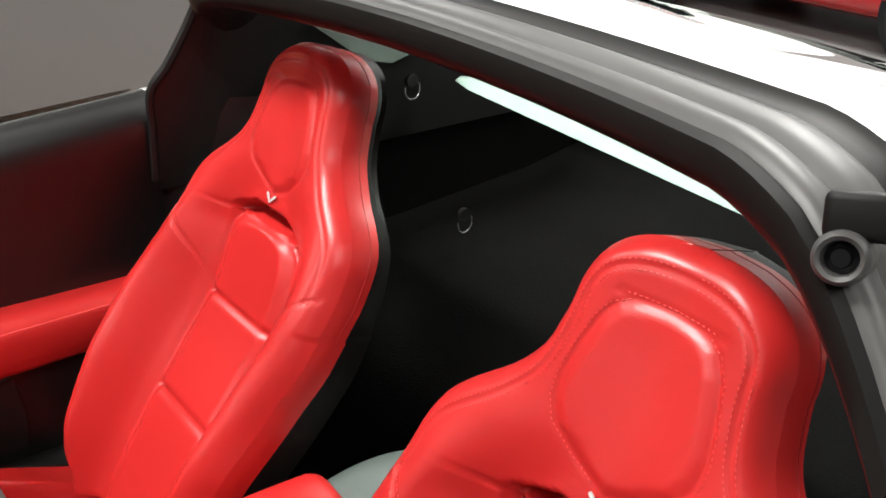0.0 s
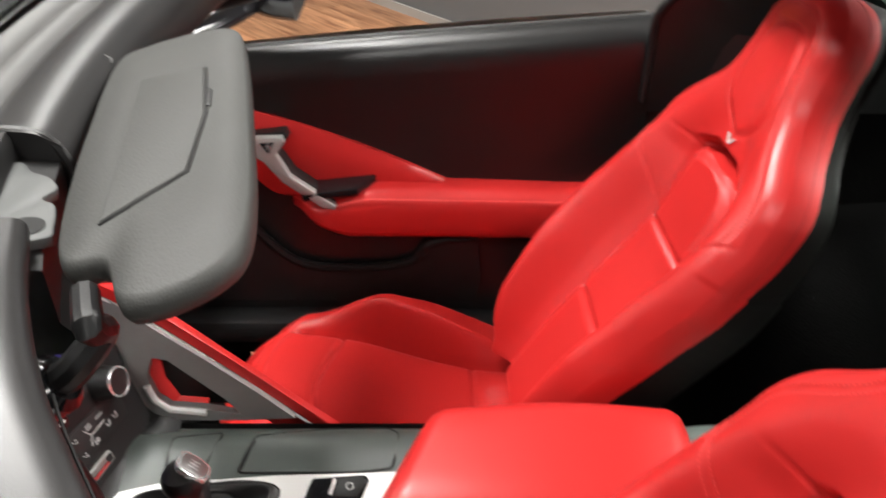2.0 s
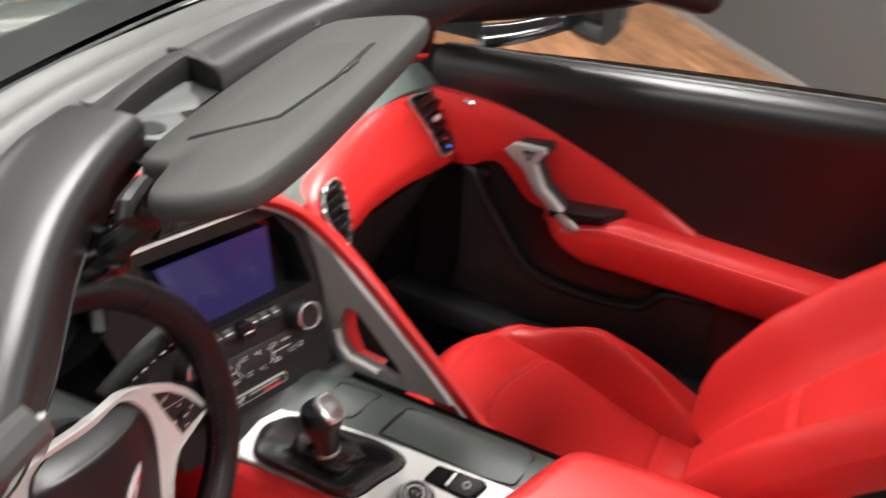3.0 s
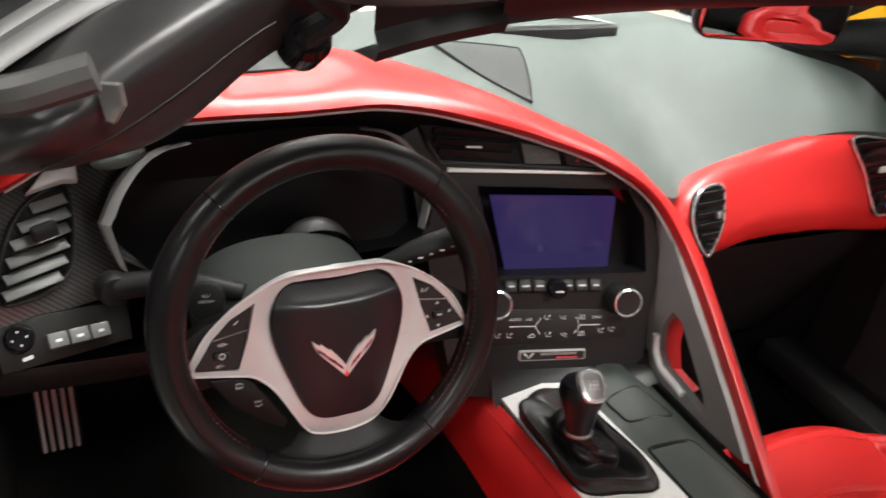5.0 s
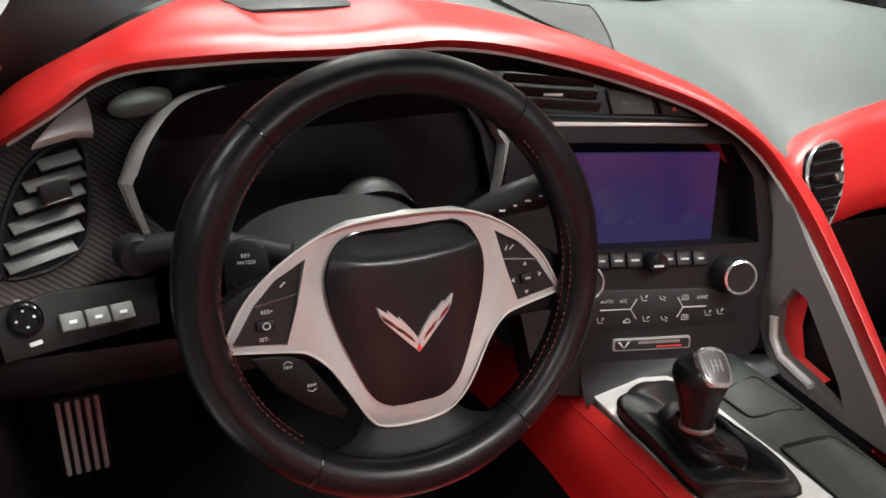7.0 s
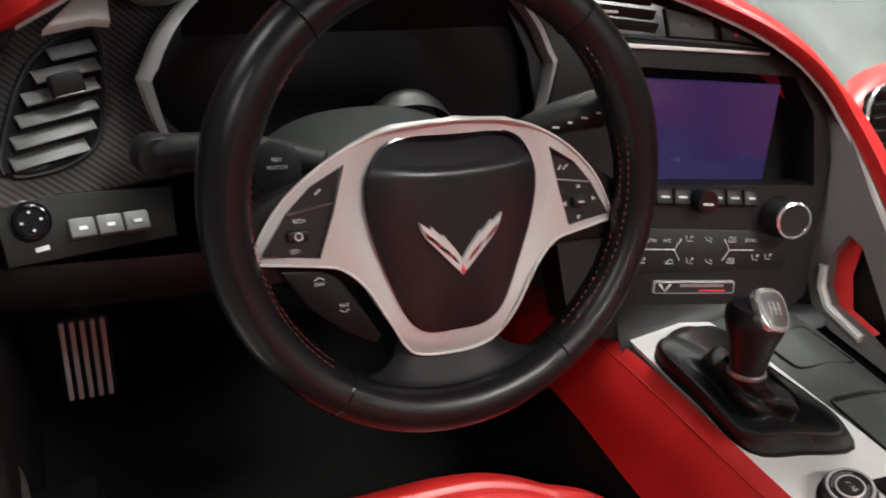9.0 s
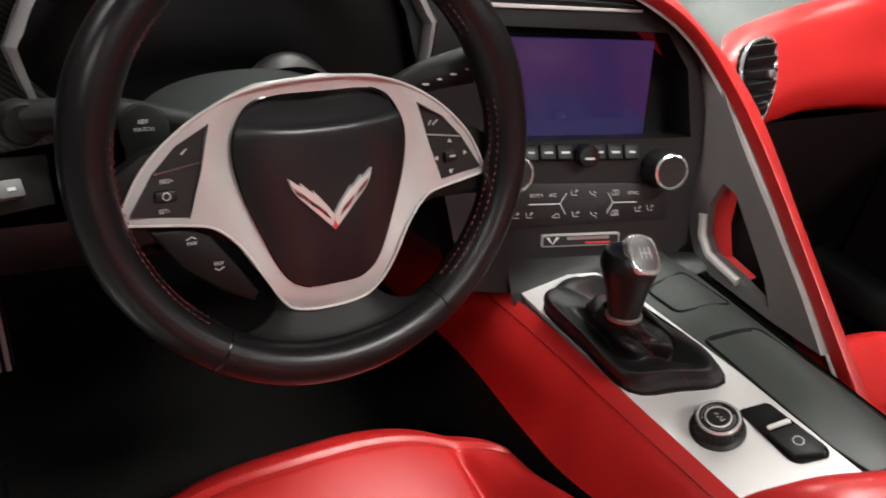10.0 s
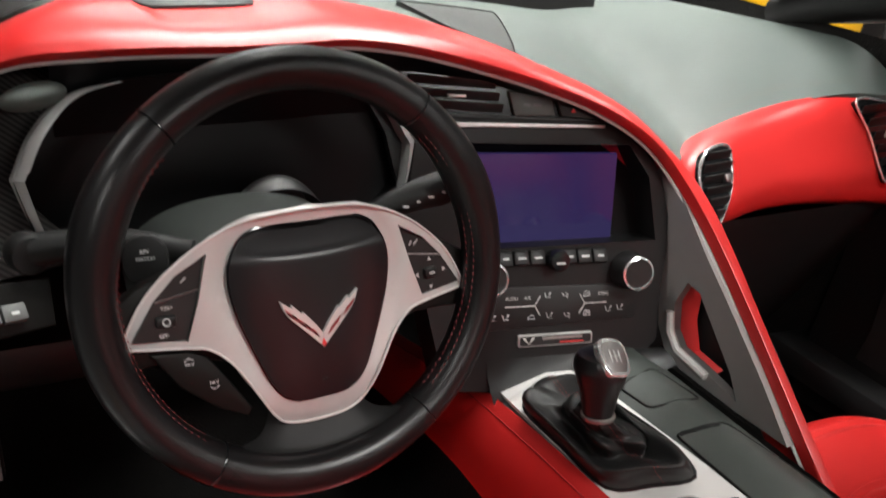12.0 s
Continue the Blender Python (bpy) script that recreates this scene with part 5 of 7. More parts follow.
for goal in (V(-0.042, -0.115, 0.53), V(-0.045, 0.066, 0.53)):
    kk = min(range(120), key=lambda i: (frame_pts[i].xy - goal.xy).length)
    P = [r[kk] for r in rows]
    N = [V(0.3, -0.8, 0.5).normalized()] * len(P)
    for off in (-0.0024, 0.0024):
        stitches([p + V(off, -0.0004, 0.0012) for p in P], N, every=0.005, r=0.0006, bm=bm)
tagged(part("red_stitching", bm, material("boot_thread", (0.20, 0.02, 0.02), 0.7), boot, "dull red stitching", smooth=False), kind="stuff")
KD = (top - neck).normalized()
KMx = axes(neck, V(1, 0, 0), KD.cross(V(1, 0, 0)))
if (KMx.to_3x3() @ V(0, 0, 1)).dot(KD) < 0:
    KMx = axes(neck, V(-1, 0, 0), KD.cross(V(1, 0, 0)))
L_ = (top - neck).length
part("collar", turned([(0.0165, -0.002), (0.0172, 0.0), (0.0172, 0.0016), (0.0160, 0.0026)], KMx, 30), SATIN_DARK, lever, "thin chrome collar")
knob = part("knob", turned([(0.0150, 0.002), (0.0165, 0.010), (0.0195, L_ * 0.45), (0.0245, L_ * 0.70), (0.0268, L_ * 0.85), (0.0262, L_ * 0.98), (0.0225, L_ * 1.08), (0.013, L_ * 1.13), (0.0, L_ * 1.14)], KMx, 40), BLACK_LEATHER, lever, "pear-shaped black leather knob")
CAP_N = V(0.20, -0.60, 0.80).normalized()
cap_at = KMx @ V(0, 0, L_ * 0.90) + CAP_N * 0.0165
capm = axes(cap_at, (1, 0, -0.25), (0, 0.80, 0.60))
for v in knob.data.vertices:
    over = (v.co - cap_at).dot(CAP_N)
    if over > 0:
        v.co -= CAP_N * over
CAP_O = [(-0.016, 0.015), (0, 0.0195), (0.016, 0.015), (0.0185, -0.002), (0.0135, -0.0175), (0, -0.0205), (-0.0135, -0.0175), (-0.0185, -0.002)]
cap = part("knob_cap", prism(smooth2(CAP_O, 48), capm @ pose(0, 0, 0.0028), 0.007, 0.0015, 3), CHROME, knob, "chrome cap with gear pattern")
part("cap_face", prism(smooth2([(u * 0.80, v * 0.80) for u, v in CAP_O], 48), capm @ pose(0, 0, 0.0034), 0.002, 0.0006), SATIN_DARK, cap, "grey face of the cap")
bm = bmesh.new()
for x in (-0.006, 0.0, 0.006):
    box(capm @ pose(x, 0.0, 0.0037), 0.0011, 0.012, 0.0004, bm=bm)
box(capm @ pose(0, 0.0, 0.0037), 0.013, 0.0011, 0.0004, bm=bm)
part("gear_pattern", bm, INK, cap, smooth=False)

# ---- steering wheel ----
wheel = thing("steering_wheel", (-0.37, 0.016, 0.767), "black leather steering wheel with satin silver spokes and winged badge", "steering wheel")
SWM = axes((-0.37, 0.016, 0.763), (1, 0, 0), (0, 0.317, 0.948))


n = 160
rings = []
for i in range(n):
    a = i / n * math.tau
    ca = math.cos(a)
    deg = math.degrees(a) if a <= math.pi else 360 - math.degrees(a)
    fat = 1 + 0.12 * bump1(deg, 68, 14) + 0.12 * bump1(deg, 180, 28)
    ring = []
    for k in range(18):
        b = k / 18 * math.tau
        rr = 0.0168 * fat
        ring.append(SWM @ V((0.1622 + rr * math.cos(b)) * math.sin(a), (0.1622 + rr * math.cos(b)) * ca, rr * 1.12 * math.sin(b)))
    rings.append(ring)
bm = bmesh.new()
vs = [[bm.verts.new(p) for p in r] for r in rings]
for i in range(n):
    for k in range(18):
        bm.faces.new([vs[i][k], vs[i][(k + 1) % 18], vs[(i + 1) % n][(k + 1) % 18], vs[(i + 1) % n][k]])
rim = part("rim", bm, BLACK_LEATHER, wheel, "thick black leather rim", angle=80)
for deg in (40, -40, 146, -146):
    a = radians(deg)
    ring = [SWM @ V((0.1622 + 0.0170 * math.cos(b)) * math.sin(a), (0.1622 + 0.0170 * math.cos(b)) * math.cos(a), 0.0192 * math.sin(b)) for b in np.linspace(0, math.tau, 24, endpoint=False)]
    part("leather_joint", tube(ring, 0.0009, 5, closed=True), PIANO, rim)
bm = bmesh.new()
for lo, hi in ((45, 140), (-140, -45)):
    aa = np.radians(np.linspace(lo, hi, 90))
    for b in (2.55, 2.95):
        P = [SWM @ V((0.1622 + 0.0172 * math.cos(b)) * math.sin(a), (0.1622 + 0.0172 * math.cos(b)) * math.cos(a), 0.0192 * math.sin(b)) for a in aa]
        N = [(SWM.to_3x3() @ V(math.cos(b) * math.sin(a), math.cos(b) * math.cos(a), math.sin(b))).normalized() for a in aa]
        stitches(P, N, every=0.0060, length=0.0042, r=0.0007, bm=bm)
tagged(part("red_stitching", bm, material("dull_red_thread", (0.14, 0.014, 0.014), 0.7), rim, "dull red cross stitching", smooth=False), kind="stuff")

SIL = [(0.0, 0.056), (0.045, 0.052), (0.075, 0.042), (0.103, 0.025), (0.128, 0.001), (0.1455, -0.030), (0.143, -0.0345), (0.131, -0.036), (0.100, -0.0395), (0.084, -0.044), (0.068, -0.060), (0.053, -0.086), (0.040, -0.108), (0.027, -0.1185), (0.0, -0.120)]
PAD = [(0.080, 0.030), (0.104, 0.0165), (0.121, -0.001), (0.1385, -0.0285), (0.100, -0.0345), (0.089, -0.003)]
HUB = [(0.0, 0.046), (0.030, 0.0455), (0.047, 0.042), (0.058, 0.033), (0.0665, 0.012), (0.0635, -0.018), (0.051, -0.056), (0.038, -0.086), (0.022, -0.0985), (0.0, -0.100)]


def dome(u, v):
    return 0.010 - 0.9 * (u * u) - 0.25 * v * v + 0.010 * ease(0.06, 0.0, abs(u)) - 10.5 * max(0.0, -v - 0.080) ** 2


h2 = smooth2(mirror2(HUB), 72)
# silver spoke frame, domed, with real openings for hub and key pads
bm = bmesh.new()
o2 = mirror2(SIL)
loops = [o2, smooth2(mirror2(HUB), 72), PAD, [(-u, v) for u, v in PAD]]
es = []
for lp in loops:
    vs_ = [bm.verts.new((u, v, 0)) for u, v in lp]
    es += [bm.edges.new((a, b)) for a, b in zip(vs_, vs_[1:] + vs_[:1])]
bmesh.ops.triangle_fill(bm, use_beauty=True, use_dissolve=False, edges=es)
for limit in (0.02, 0.012, 0.008):
    bmesh.ops.subdivide_edges(bm, edges=[e for e in bm.edges if e.calc_length() > limit], cuts=1, use_grid_fill=False)
    bmesh.ops.triangulate(bm, faces=bm.faces[:])
    bmesh.ops.beautify_fill(bm, faces=bm.faces[:], edges=[e for e in bm.edges if not e.is_boundary])
for v in bm.verts:
    near = min((v.co.x - a) ** 2 + (v.co.y - b) ** 2 for a, b in h2) ** 0.5
    v.co.z = dome(v.co.x, v.co.y) - 0.0055 * math.exp(-(near / 0.011) ** 2)
thick(bm, 0.006)
bmesh.ops.transform(bm, matrix=SWM, verts=bm.verts)
spk = part("spoke_frame", bm, SPOKE, wheel, "satin silver spoke frame", angle=40)
edge = [SWM @ V(u, v, dome(u, v) + 0.001) for u, v in smooth2(o2, 120)]
part("bright_edge", tube(edge, 0.0011, 6, closed=True), SATIN, spk)
# airbag cover, softly domed
rows = []
for f in (1.0, 0.992, 0.98, *np.linspace(0.965, 0.01, 30)):
    rows.append([SWM @ V(u * f, -0.02 + (v + 0.02) * f, 0.0085 + 0.0075 * (1 - f ** 3.0) - (0.004 if f == 1.0 else 0) - 0.5 * u * u * f * f - 0.42 * (-0.02 + (v + 0.02) * f - (0.017 + 1.2 * u * u * f * f)) * ease(0.0, 0.006, -0.02 + (v + 0.02) * f - (0.017 + 1.2 * u * u * f * f))) for u, v in h2])
hub = part("airbag_cover", sheet(rows, closed=True), HUB_BLACK, wheel, "black airbag cover", angle=60)
bm = bmesh.new()
tube([SWM @ V(u * 1.0, v, 0.0045) for u, v in h2], 0.0012, 5, closed=True, bm=bm)
part("cover_joint", bm, PIANO, hub)
# winged badge as a plain chrome V with dark and red fields
em = SWM @ pose(0, -0.031, 0.0185)
bm = bmesh.new()
for s in (-1, 1):
    prism([(0, -0.0245), (s * 0.0150, -0.0085), (s * 0.0262, 0.0035), (s * 0.0300, 0.0098), (s * 0.0325, 0.0180), (s * 0.0238, 0.0112), (s * 0.0236, 0.0138), (s * 0.0150, 0.0050), (s * 0.0148, 0.0072), (s * 0.0050, -0.0050), (0, -0.0125)][::s], em, 0.004, 0.0006, 1, bm=bm)
badge = part("badge", bm, BRIGHT, hub, "chrome winged badge with dark red fields", smooth=False)
DEEP_RED = material("badge_red", (0.16, 0.010, 0.012), 0.3, vary=0.1)


def field(s, t0, t1, w0, w1):
    """A slanting cell of one wing: t along the wing, w across it."""
    def at(t, w):
        return (s * (0.0030 + 0.0245 * t + 0.0030 * w), -0.0160 + 0.0225 * t + 0.0062 * w)
    return [at(t0, w0), at(t1, w0), at(t1, w1), at(t0, w1)][::s]


for s, mat, cells in ((-1, PIANO, [(k / 5, (k + 0.92) / 5, r * 0.5 + 0.04, r * 0.5 + 0.46) for k in range(5) for r in range(2) if (k + r) % 2 == 0]), (-1, DEEP_RED, [(k / 5, (k + 0.92) / 5, r * 0.5 + 0.04, r * 0.5 + 0.46) for k in range(5) for r in range(2) if (k + r) % 2]), (1, DEEP_RED, [(0.04, 0.42, 0.05, 0.95), (0.62, 0.96, 0.05, 0.95)]), (1, SATIN_DARK, [(0.46, 0.58, 0.2, 0.8)])):
    bm = bmesh.new()
    for c in cells:
        prism(field(s, *c), em @ pose(0, 0, 0.0005), 0.001, bm=bm)
    part("badge_field", bm, mat, badge, smooth=False)
part("badge_tip", prism([(-0.002, -0.0215), (0, -0.0235), (0.002, -0.0215), (0, -0.0170)], em @ pose(0, 0, 0.0006), 0.001), RED_INK, badge, smooth=False)
part("small_mark", box(SWM @ pose(0, -0.083, 0.0140), 0.005, 0.0016, 0.0006), DARK_TRIM, hub, smooth=False)
# key pads
for s in (-1, 1):
    o = [(s * u, v) for u, v in PAD][::s]
    pad = part("key_pad", prism(o, SWM @ pose(0, 0, -0.004 + 0.0015), 0.006), BLACK_PLASTIC, wheel, "black spoke key pad with white symbols")
    def sm(u, v):
        return SWM @ pose(s * u, v, dome(u, v) - 0.0085 + 0.0065)
    part("key_joint", tube([SWM @ V(s * 0.087, 0.0035, -0.0018), SWM @ V(s * 0.120, -0.0015, -0.0018)], 0.0007, 5), SATIN_DARK, pad)
    for (u, v, w, h) in ((0.098, 0.012, 0.0055, 0.0045),):
        part("symbol", box(SWM @ pose(s * u, v, -0.0020, 0, 0, 40), w, 0.0010, 0.0006), INK, pad, smooth=False)
    if s > 0:
        part("key", box(SWM @ pose(0.110, -0.0160, -0.001, 0, 0, 6), 0.012, 0.009, 0.006, 0.002), DARK_TRIM, pad)
        for du, dv, r in ((0.0, 0.012, 0), (0.0, -0.0125, 60), (-0.0125, -0.001, 90), (0.0140, 0.001, -90)):
            part("arrow", prism([(-0.002, -0.0014), (0.002, -0.0014), (0, 0.0018)], SWM @ pose(0.110 + du, -0.016 + dv, -0.0016, 0, 0, r), 0.0005), INK, pad, smooth=False)
        part("symbol", box(SWM @ pose(0.110, -0.016, 0.0024), 0.005, 0.0016, 0.0005), INK, pad, smooth=False)
        part("symbol", box(SWM @ pose(0.093, 0.012, -0.0020, 0, 0, 60), 0.0045, 0.0010, 0.0006), INK, pad, smooth=False)
    else:
        part("key", box(SWM @ pose(-0.114, -0.0165, -0.001, 0, 0, 0), 0.015, 0.008, 0.006, 0.002), DARK_TRIM, pad)
        words("RES+", SWM @ pose(-0.112, -0.0068, -0.0016), 0.0042, INK, pad)
        words("SET-", SWM @ pose(-0.116, -0.0275, -0.0016), 0.0042, INK, pad)
        part("symbol", tube([SWM @ V(-0.114 + 0.0026 * math.cos(a), -0.0165 + 0.0026 * math.sin(a), 0.0023) for a in np.linspace(0, math.tau, 14, endpoint=False)], 0.0005, 4, closed=True), INK, pad)
# lower leather spoke and the dark backs of the side spokes
rows = []
for t in np.linspace(0, 1, 22):
    rad = 0.106 + 0.066 * t
    wide = 0.34 + 0.20 * min(1.0, t / 0.62) ** 4
    tor = 0.0188 * math.sqrt(max(0.0, 1 - ((rad - 0.1622) / 0.0168) ** 2)) + (0.0006 if t < 0.97 else -0.0015)
    row = []
    for f in np.linspace(-1, 1, 25):
        base = -0.010 + 0.0275 * min(1.0, t * 1.15) ** 1.6 - 0.014 * abs(f) ** 5 * (1 - t)
        row.append(SWM @ V(rad * math.sin(wide * f), -rad * math.cos(wide * f), tor if rad > 0.158 else max(base, tor if rad > 0.1456 else -1)))
    rows.append(row)
part("lower_spoke", sheet(rows), MATTE_BLACK, wheel, "black leather lower spoke", angle=70)
for s in (-1, 1):
    o = [(s * u, v) for u, v in ((0.085, 0.022), (0.125, 0.012), (0.152, -0.004), (0.152, -0.055), (0.128, -0.052), (0.10, -0.052), (0.070, -0.060))][::s]
    part("spoke_back", prism(o, SWM @ pose(0, 0, -0.010), 0.016, 0.005), HOOP_BLACK, wheel)
# buttons below the left key pad
lp = [(-0.128, -0.041), (-0.098, -0.044), (-0.086, -0.050), (-0.068, -0.078), (-0.055, -0.100), (-0.059, -0.106), (-0.080, -0.095), (-0.108, -0.072)]
low = part("lower_key_pad", prism(lp, SWM @ pose(0, 0, -0.006), 0.014, 0.003), HOOP_BLACK, wheel, "black lower key pad")
for (u, v, r) in ((-0.100, -0.054, 0), (-0.083, -0.072, 180)):
    words("FAV", SWM @ pose(u, v, -0.0052), 0.0040, INK, low)
    part("arrow", tube([SWM @ V(u - 0.0035, v + (0.003 if r == 0 else -0.003), -0.0052), SWM @ V(u, v + (0.005 if r == 0 else -0.005), -0.0052), SWM @ V(u + 0.0035, v + (0.003 if r == 0 else -0.003), -0.0052)], 0.0004, 4), INK, low)

# column, stalks, paddles
column = thing("steering_column", (-0.37, 0.12, 0.74), "black steering column cover with stalks and paddles", "steering column")
rows = []
for t in np.linspace(0, 1, 12):
    y = 0.050 + 0.12 * t
    rows.append([V(-0.385 + (0.112 - 0.012 * t) * math.sin(b), y, 0.717 + 0.054 * max(-0.6, math.copysign(abs(math.cos(b)) ** 0.75, math.cos(b))) * (1 - 0.10 * t) + 0.005 * t - 0.012 * (abs(math.sin(b)) ** 4)) for b in np.linspace(-2.4, 2.4, 31)])
part("column_cover", sheet(rows), COLUMN, column, "dark grey column cover", angle=60)
part("column_collar", sheet([[V(-0.338 + (0.052 - 0.010 * t) * math.sin(b), 0.168 + 0.030 * t, 0.722 + (0.048 + 0.008 * math.sin(math.pi * t)) * max(-0.3, math.cos(b))) for b in np.linspace(-1.8, 1.8, 31)] for t in np.linspace(0, 1, 8)]), BLACK_PLASTIC, column, "black collar behind the cover", angle=60)
part("column_end", prism([(0.056 * math.cos(b), 0.056 * math.sin(b)) for b in np.linspace(0, math.tau, 30, endpoint=False)], axes((-0.37, 0.046, 0.735), (1, 0, 0), (0, 0.3, 0.95)), 0.02), BLACK_PLASTIC, column)
st = part("wiper_stalk", tube(spline([(-0.300, 0.075, 0.772), (-0.262, 0.066, 0.793), (-0.225, 0.060, 0.803)], 12), lambda t: 0.010 + 0.006 * t, 12, squash=0.8), MATTE_BLACK, column, "black wiper stalk with white symbols")
for k in range(5):
    part("symbol", box(pose(-0.278 + k * 0.011, 0.0535 - 0.0022 * k, 0.789 + k * 0.0042, 70, 0, -15), 0.0050 if k % 2 else 0.003, 0.0016, 0.0006), INK, st, smooth=False)
st = part("signal_stalk", tube(spline([(-0.445, 0.080, 0.765), (-0.50, 0.110, 0.768), (-0.558, 0.128, 0.762)], 14), lambda t: 0.010 + 0.004 * t, 12), MATTE_BLACK, column, "black signal stalk")
part("stalk_end", turned([(0.0155, -0.018), (0.0165, -0.014), (0.0165, 0.002), (0.0145, 0.005), (0.001, 0.0055)], axes((-0.560, 0.122, 0.761), (1, 0.2, 0), (0, 0.2, 1)), 24), MATTE_BLACK, st)
for s in (-1, 1):
    if s > 0:
        continue
    pd = part("paddle", prism(rounded(0.034, 0.040, 0.016), SWM @ pose(s * 0.116, 0.024 if s < 0 else 0.03, -0.040, 0, s * 15, 0), 0.008, 0.003), MATTE_BLACK, column, "round black control knob")
    if s < 0:
        words("REV", SWM @ pose(-0.116, 0.031, -0.0385, 0, -15, 0), 0.0042, INK, pd)
        words("MATCH", SWM @ pose(-0.116, 0.0255, -0.0385, 0, -15, 0), 0.0040, INK, pd)

# ---- passenger door, closed, seen from inside ----
door = thing("passenger_door", (0.72, -0.25, 0.25), "closed car door with black trim, red panel and red armrest", "car door")


def belt(y):
    return 0.872 - 0.100 * (y - 0.05) if y < 0.05 else 0.872 - 0.07 * (y - 0.05)


rows = []
for i in range(61):
    y = 0.205 - 0.925 * i / 60
    b = belt(y)
    col = []
    prof = [(0.745, b - 0.020), (0.736, b - 0.011), (0.716, b - 0.001), (0.696, b - 0.006), (0.680, b - 0.024), (0.674, b - 0.045), (0.676, b - 0.07), (0.688, b - 0.13), (0.692, b - 0.20), (0.692, 0.62), (0.690, 0.56), (0.688, 0.50), (0.680, 0.44), (0.676, 0.40), (0.672, 0.36), (0.672, 0.22)]
    for x, z in prof:
        col.append(V(x - 0.012 * ease(-0.2, -0.72, y), y, z))
    rows.append(col)
part("inner_panel", sheet(rows), DOOR_BLACK, door, "black grained inner door panel", angle=80)
part("window_seal", tube([r[1] + V(0.003, 0, 0.003) for r in rows], 0.0035, 8), RUBBER, door, "black window seal")
part("outer_skin", sheet([[V(0.765 + 0.03 * math.sin((k / 40) * 3.1), 0.215 - 0.935 * k / 40, belt(0.215 - 0.935 * k / 40) - 0.012) for k in range(41)], [V(0.80 + 0.05 * math.sin((k / 40) * 3.1), 0.215 - 0.935 * k / 40, belt(0.215 - 0.935 * k / 40) - 0.03) for k in range(41)], [V(0.86 + 0.05 * math.sin((k / 40) * 3.1), 0.215 - 0.935 * k / 40, 0.62) for k in range(41)], [V(0.84, 0.215 - 0.935 * k / 40, 0.25) for k in range(41)]]), WHITE_PAINT, door, "white painted outer skin", angle=60)
# red triangular trim panel
DMx = axes((0.684, 0, 0), (0, -1, 0), (0, 0, 1))
TOPD = spline([(-0.205, 0.785, 0), (-0.155, 0.787, 0), (-0.06, 0.781, 0), (0.02, 0.762, 0), (0.115, 0.731, 0), (0.222, 0.690, 0), (0.309, 0.653, 0), (0.380, 0.620, 0)], 50)
BOTD = spline([(-0.205, 0.640, 0), (-0.155, 0.642, 0), (-0.10, 0.648, 0), (-0.040, 0.665, 0), (0.030, 0.600, 0), (0.12, 0.600, 0), (0.25, 0.604, 0), (0.380, 0.612, 0)], 50)
rows = []
for a, b in zip(BOTD, TOPD):
    row = [DMx @ V(a.x, a.y, -0.012)]
    for k in range(9):
        t = k / 8
        p = a.lerp(b, t)
        row.append(DMx @ V(p.x, p.y, 0.004 + 0.010 * math.sin(math.pi * t) ** 0.6 + 0.02 * ease(0.02, -0.17, p.x)))
    row.append(DMx @ V(b.x, b.y, -0.012))
    rows.append(row)
part("red_trim", sheet(rows), RED, door, "red leather triangular trim", angle=60)
lk = part("lock_light", prism(smooth2([(-0.014, 0.0), (0, 0.005), (0.014, 0.0), (0, -0.005)], 20), axes((0.655, 0.112, 0.778), (0, -1, -0.15), (0.3, 0, 1)), 0.006, 0.002), CHROME, door, "small bright lock button")
# chrome pull handle: a triangle head with a long arm down to the switches
HMx = axes((0.590, 0, 0), (0, -1, 0), (0.06, 0, 1))
bm = prism([(-0.020, 0.718), (-0.002, 0.737), (0.058, 0.740), (0.062, 0.729), (0.046, 0.706), (0.070, 0.664), (0.150, 0.605), (0.146, 0.597), (0.124, 0.600), (0.052, 0.652), (0.022, 0.690)], HMx @ pose(0, 0, 0.008), 0.016, 0.004, 3)
hd = part("pull_handle", bm, BRUSHED, door, "polished metal pull handle")
part("handle_back", prism([(0.004, 0.738), (0.062, 0.744), (0.067, 0.732), (0.050, 0.704), (0.074, 0.664), (0.150, 0.606), (0.140, 0.594), (0.056, 0.646)], HMx @ pose(0, 0, -0.006), 0.040, 0.004), BLACK_PLASTIC, door, "black base of the handle")
part("release_button", prism([(0.018, 0.728), (0.044, 0.730), (0.032, 0.708)], HMx @ pose(0, 0, 0.0095), 0.004, 0.001), PIANO, hd, "black triangular button")
part("button_dot", turned([(0.006, -0.001), (0.005, 0.002), (0.001, 0.0022)], HMx @ pose(0.032, 0.721, 0.0095), 16), CHROME, hd)
# red armrest
rows = []
for i in range(50):
    t = i / 49
    y = -0.060 - 0.60 * t
    zt = 0.592 + 0.042 * ease(0.02, 0.26, t) - 0.006 * t
    zb = 0.566 - 0.046 * ease(0.0, 0.20, t)
    xin = 0.690 - 0.068 * ease(0.0, 0.10, t) ** 0.7
    ring = []
    for k in range(16):
        a = k / 15 * math.pi * 1.15 - 0.25
        ring.append(V(0.70 - (0.70 - xin) * max(0.0, math.sin(a)) ** 0.55, y, (zt + zb) / 2 + (zt - zb) / 2 * math.copysign(abs(math.cos(a)) ** 0.6, math.cos(a))))
    ring = [V(0.702, y, zt)] + ring + [V(0.702, y, zb)]
    rows.append(ring)
arm = part("armrest", sheet(rows), RED, door, "padded red leather armrest", angle=60)
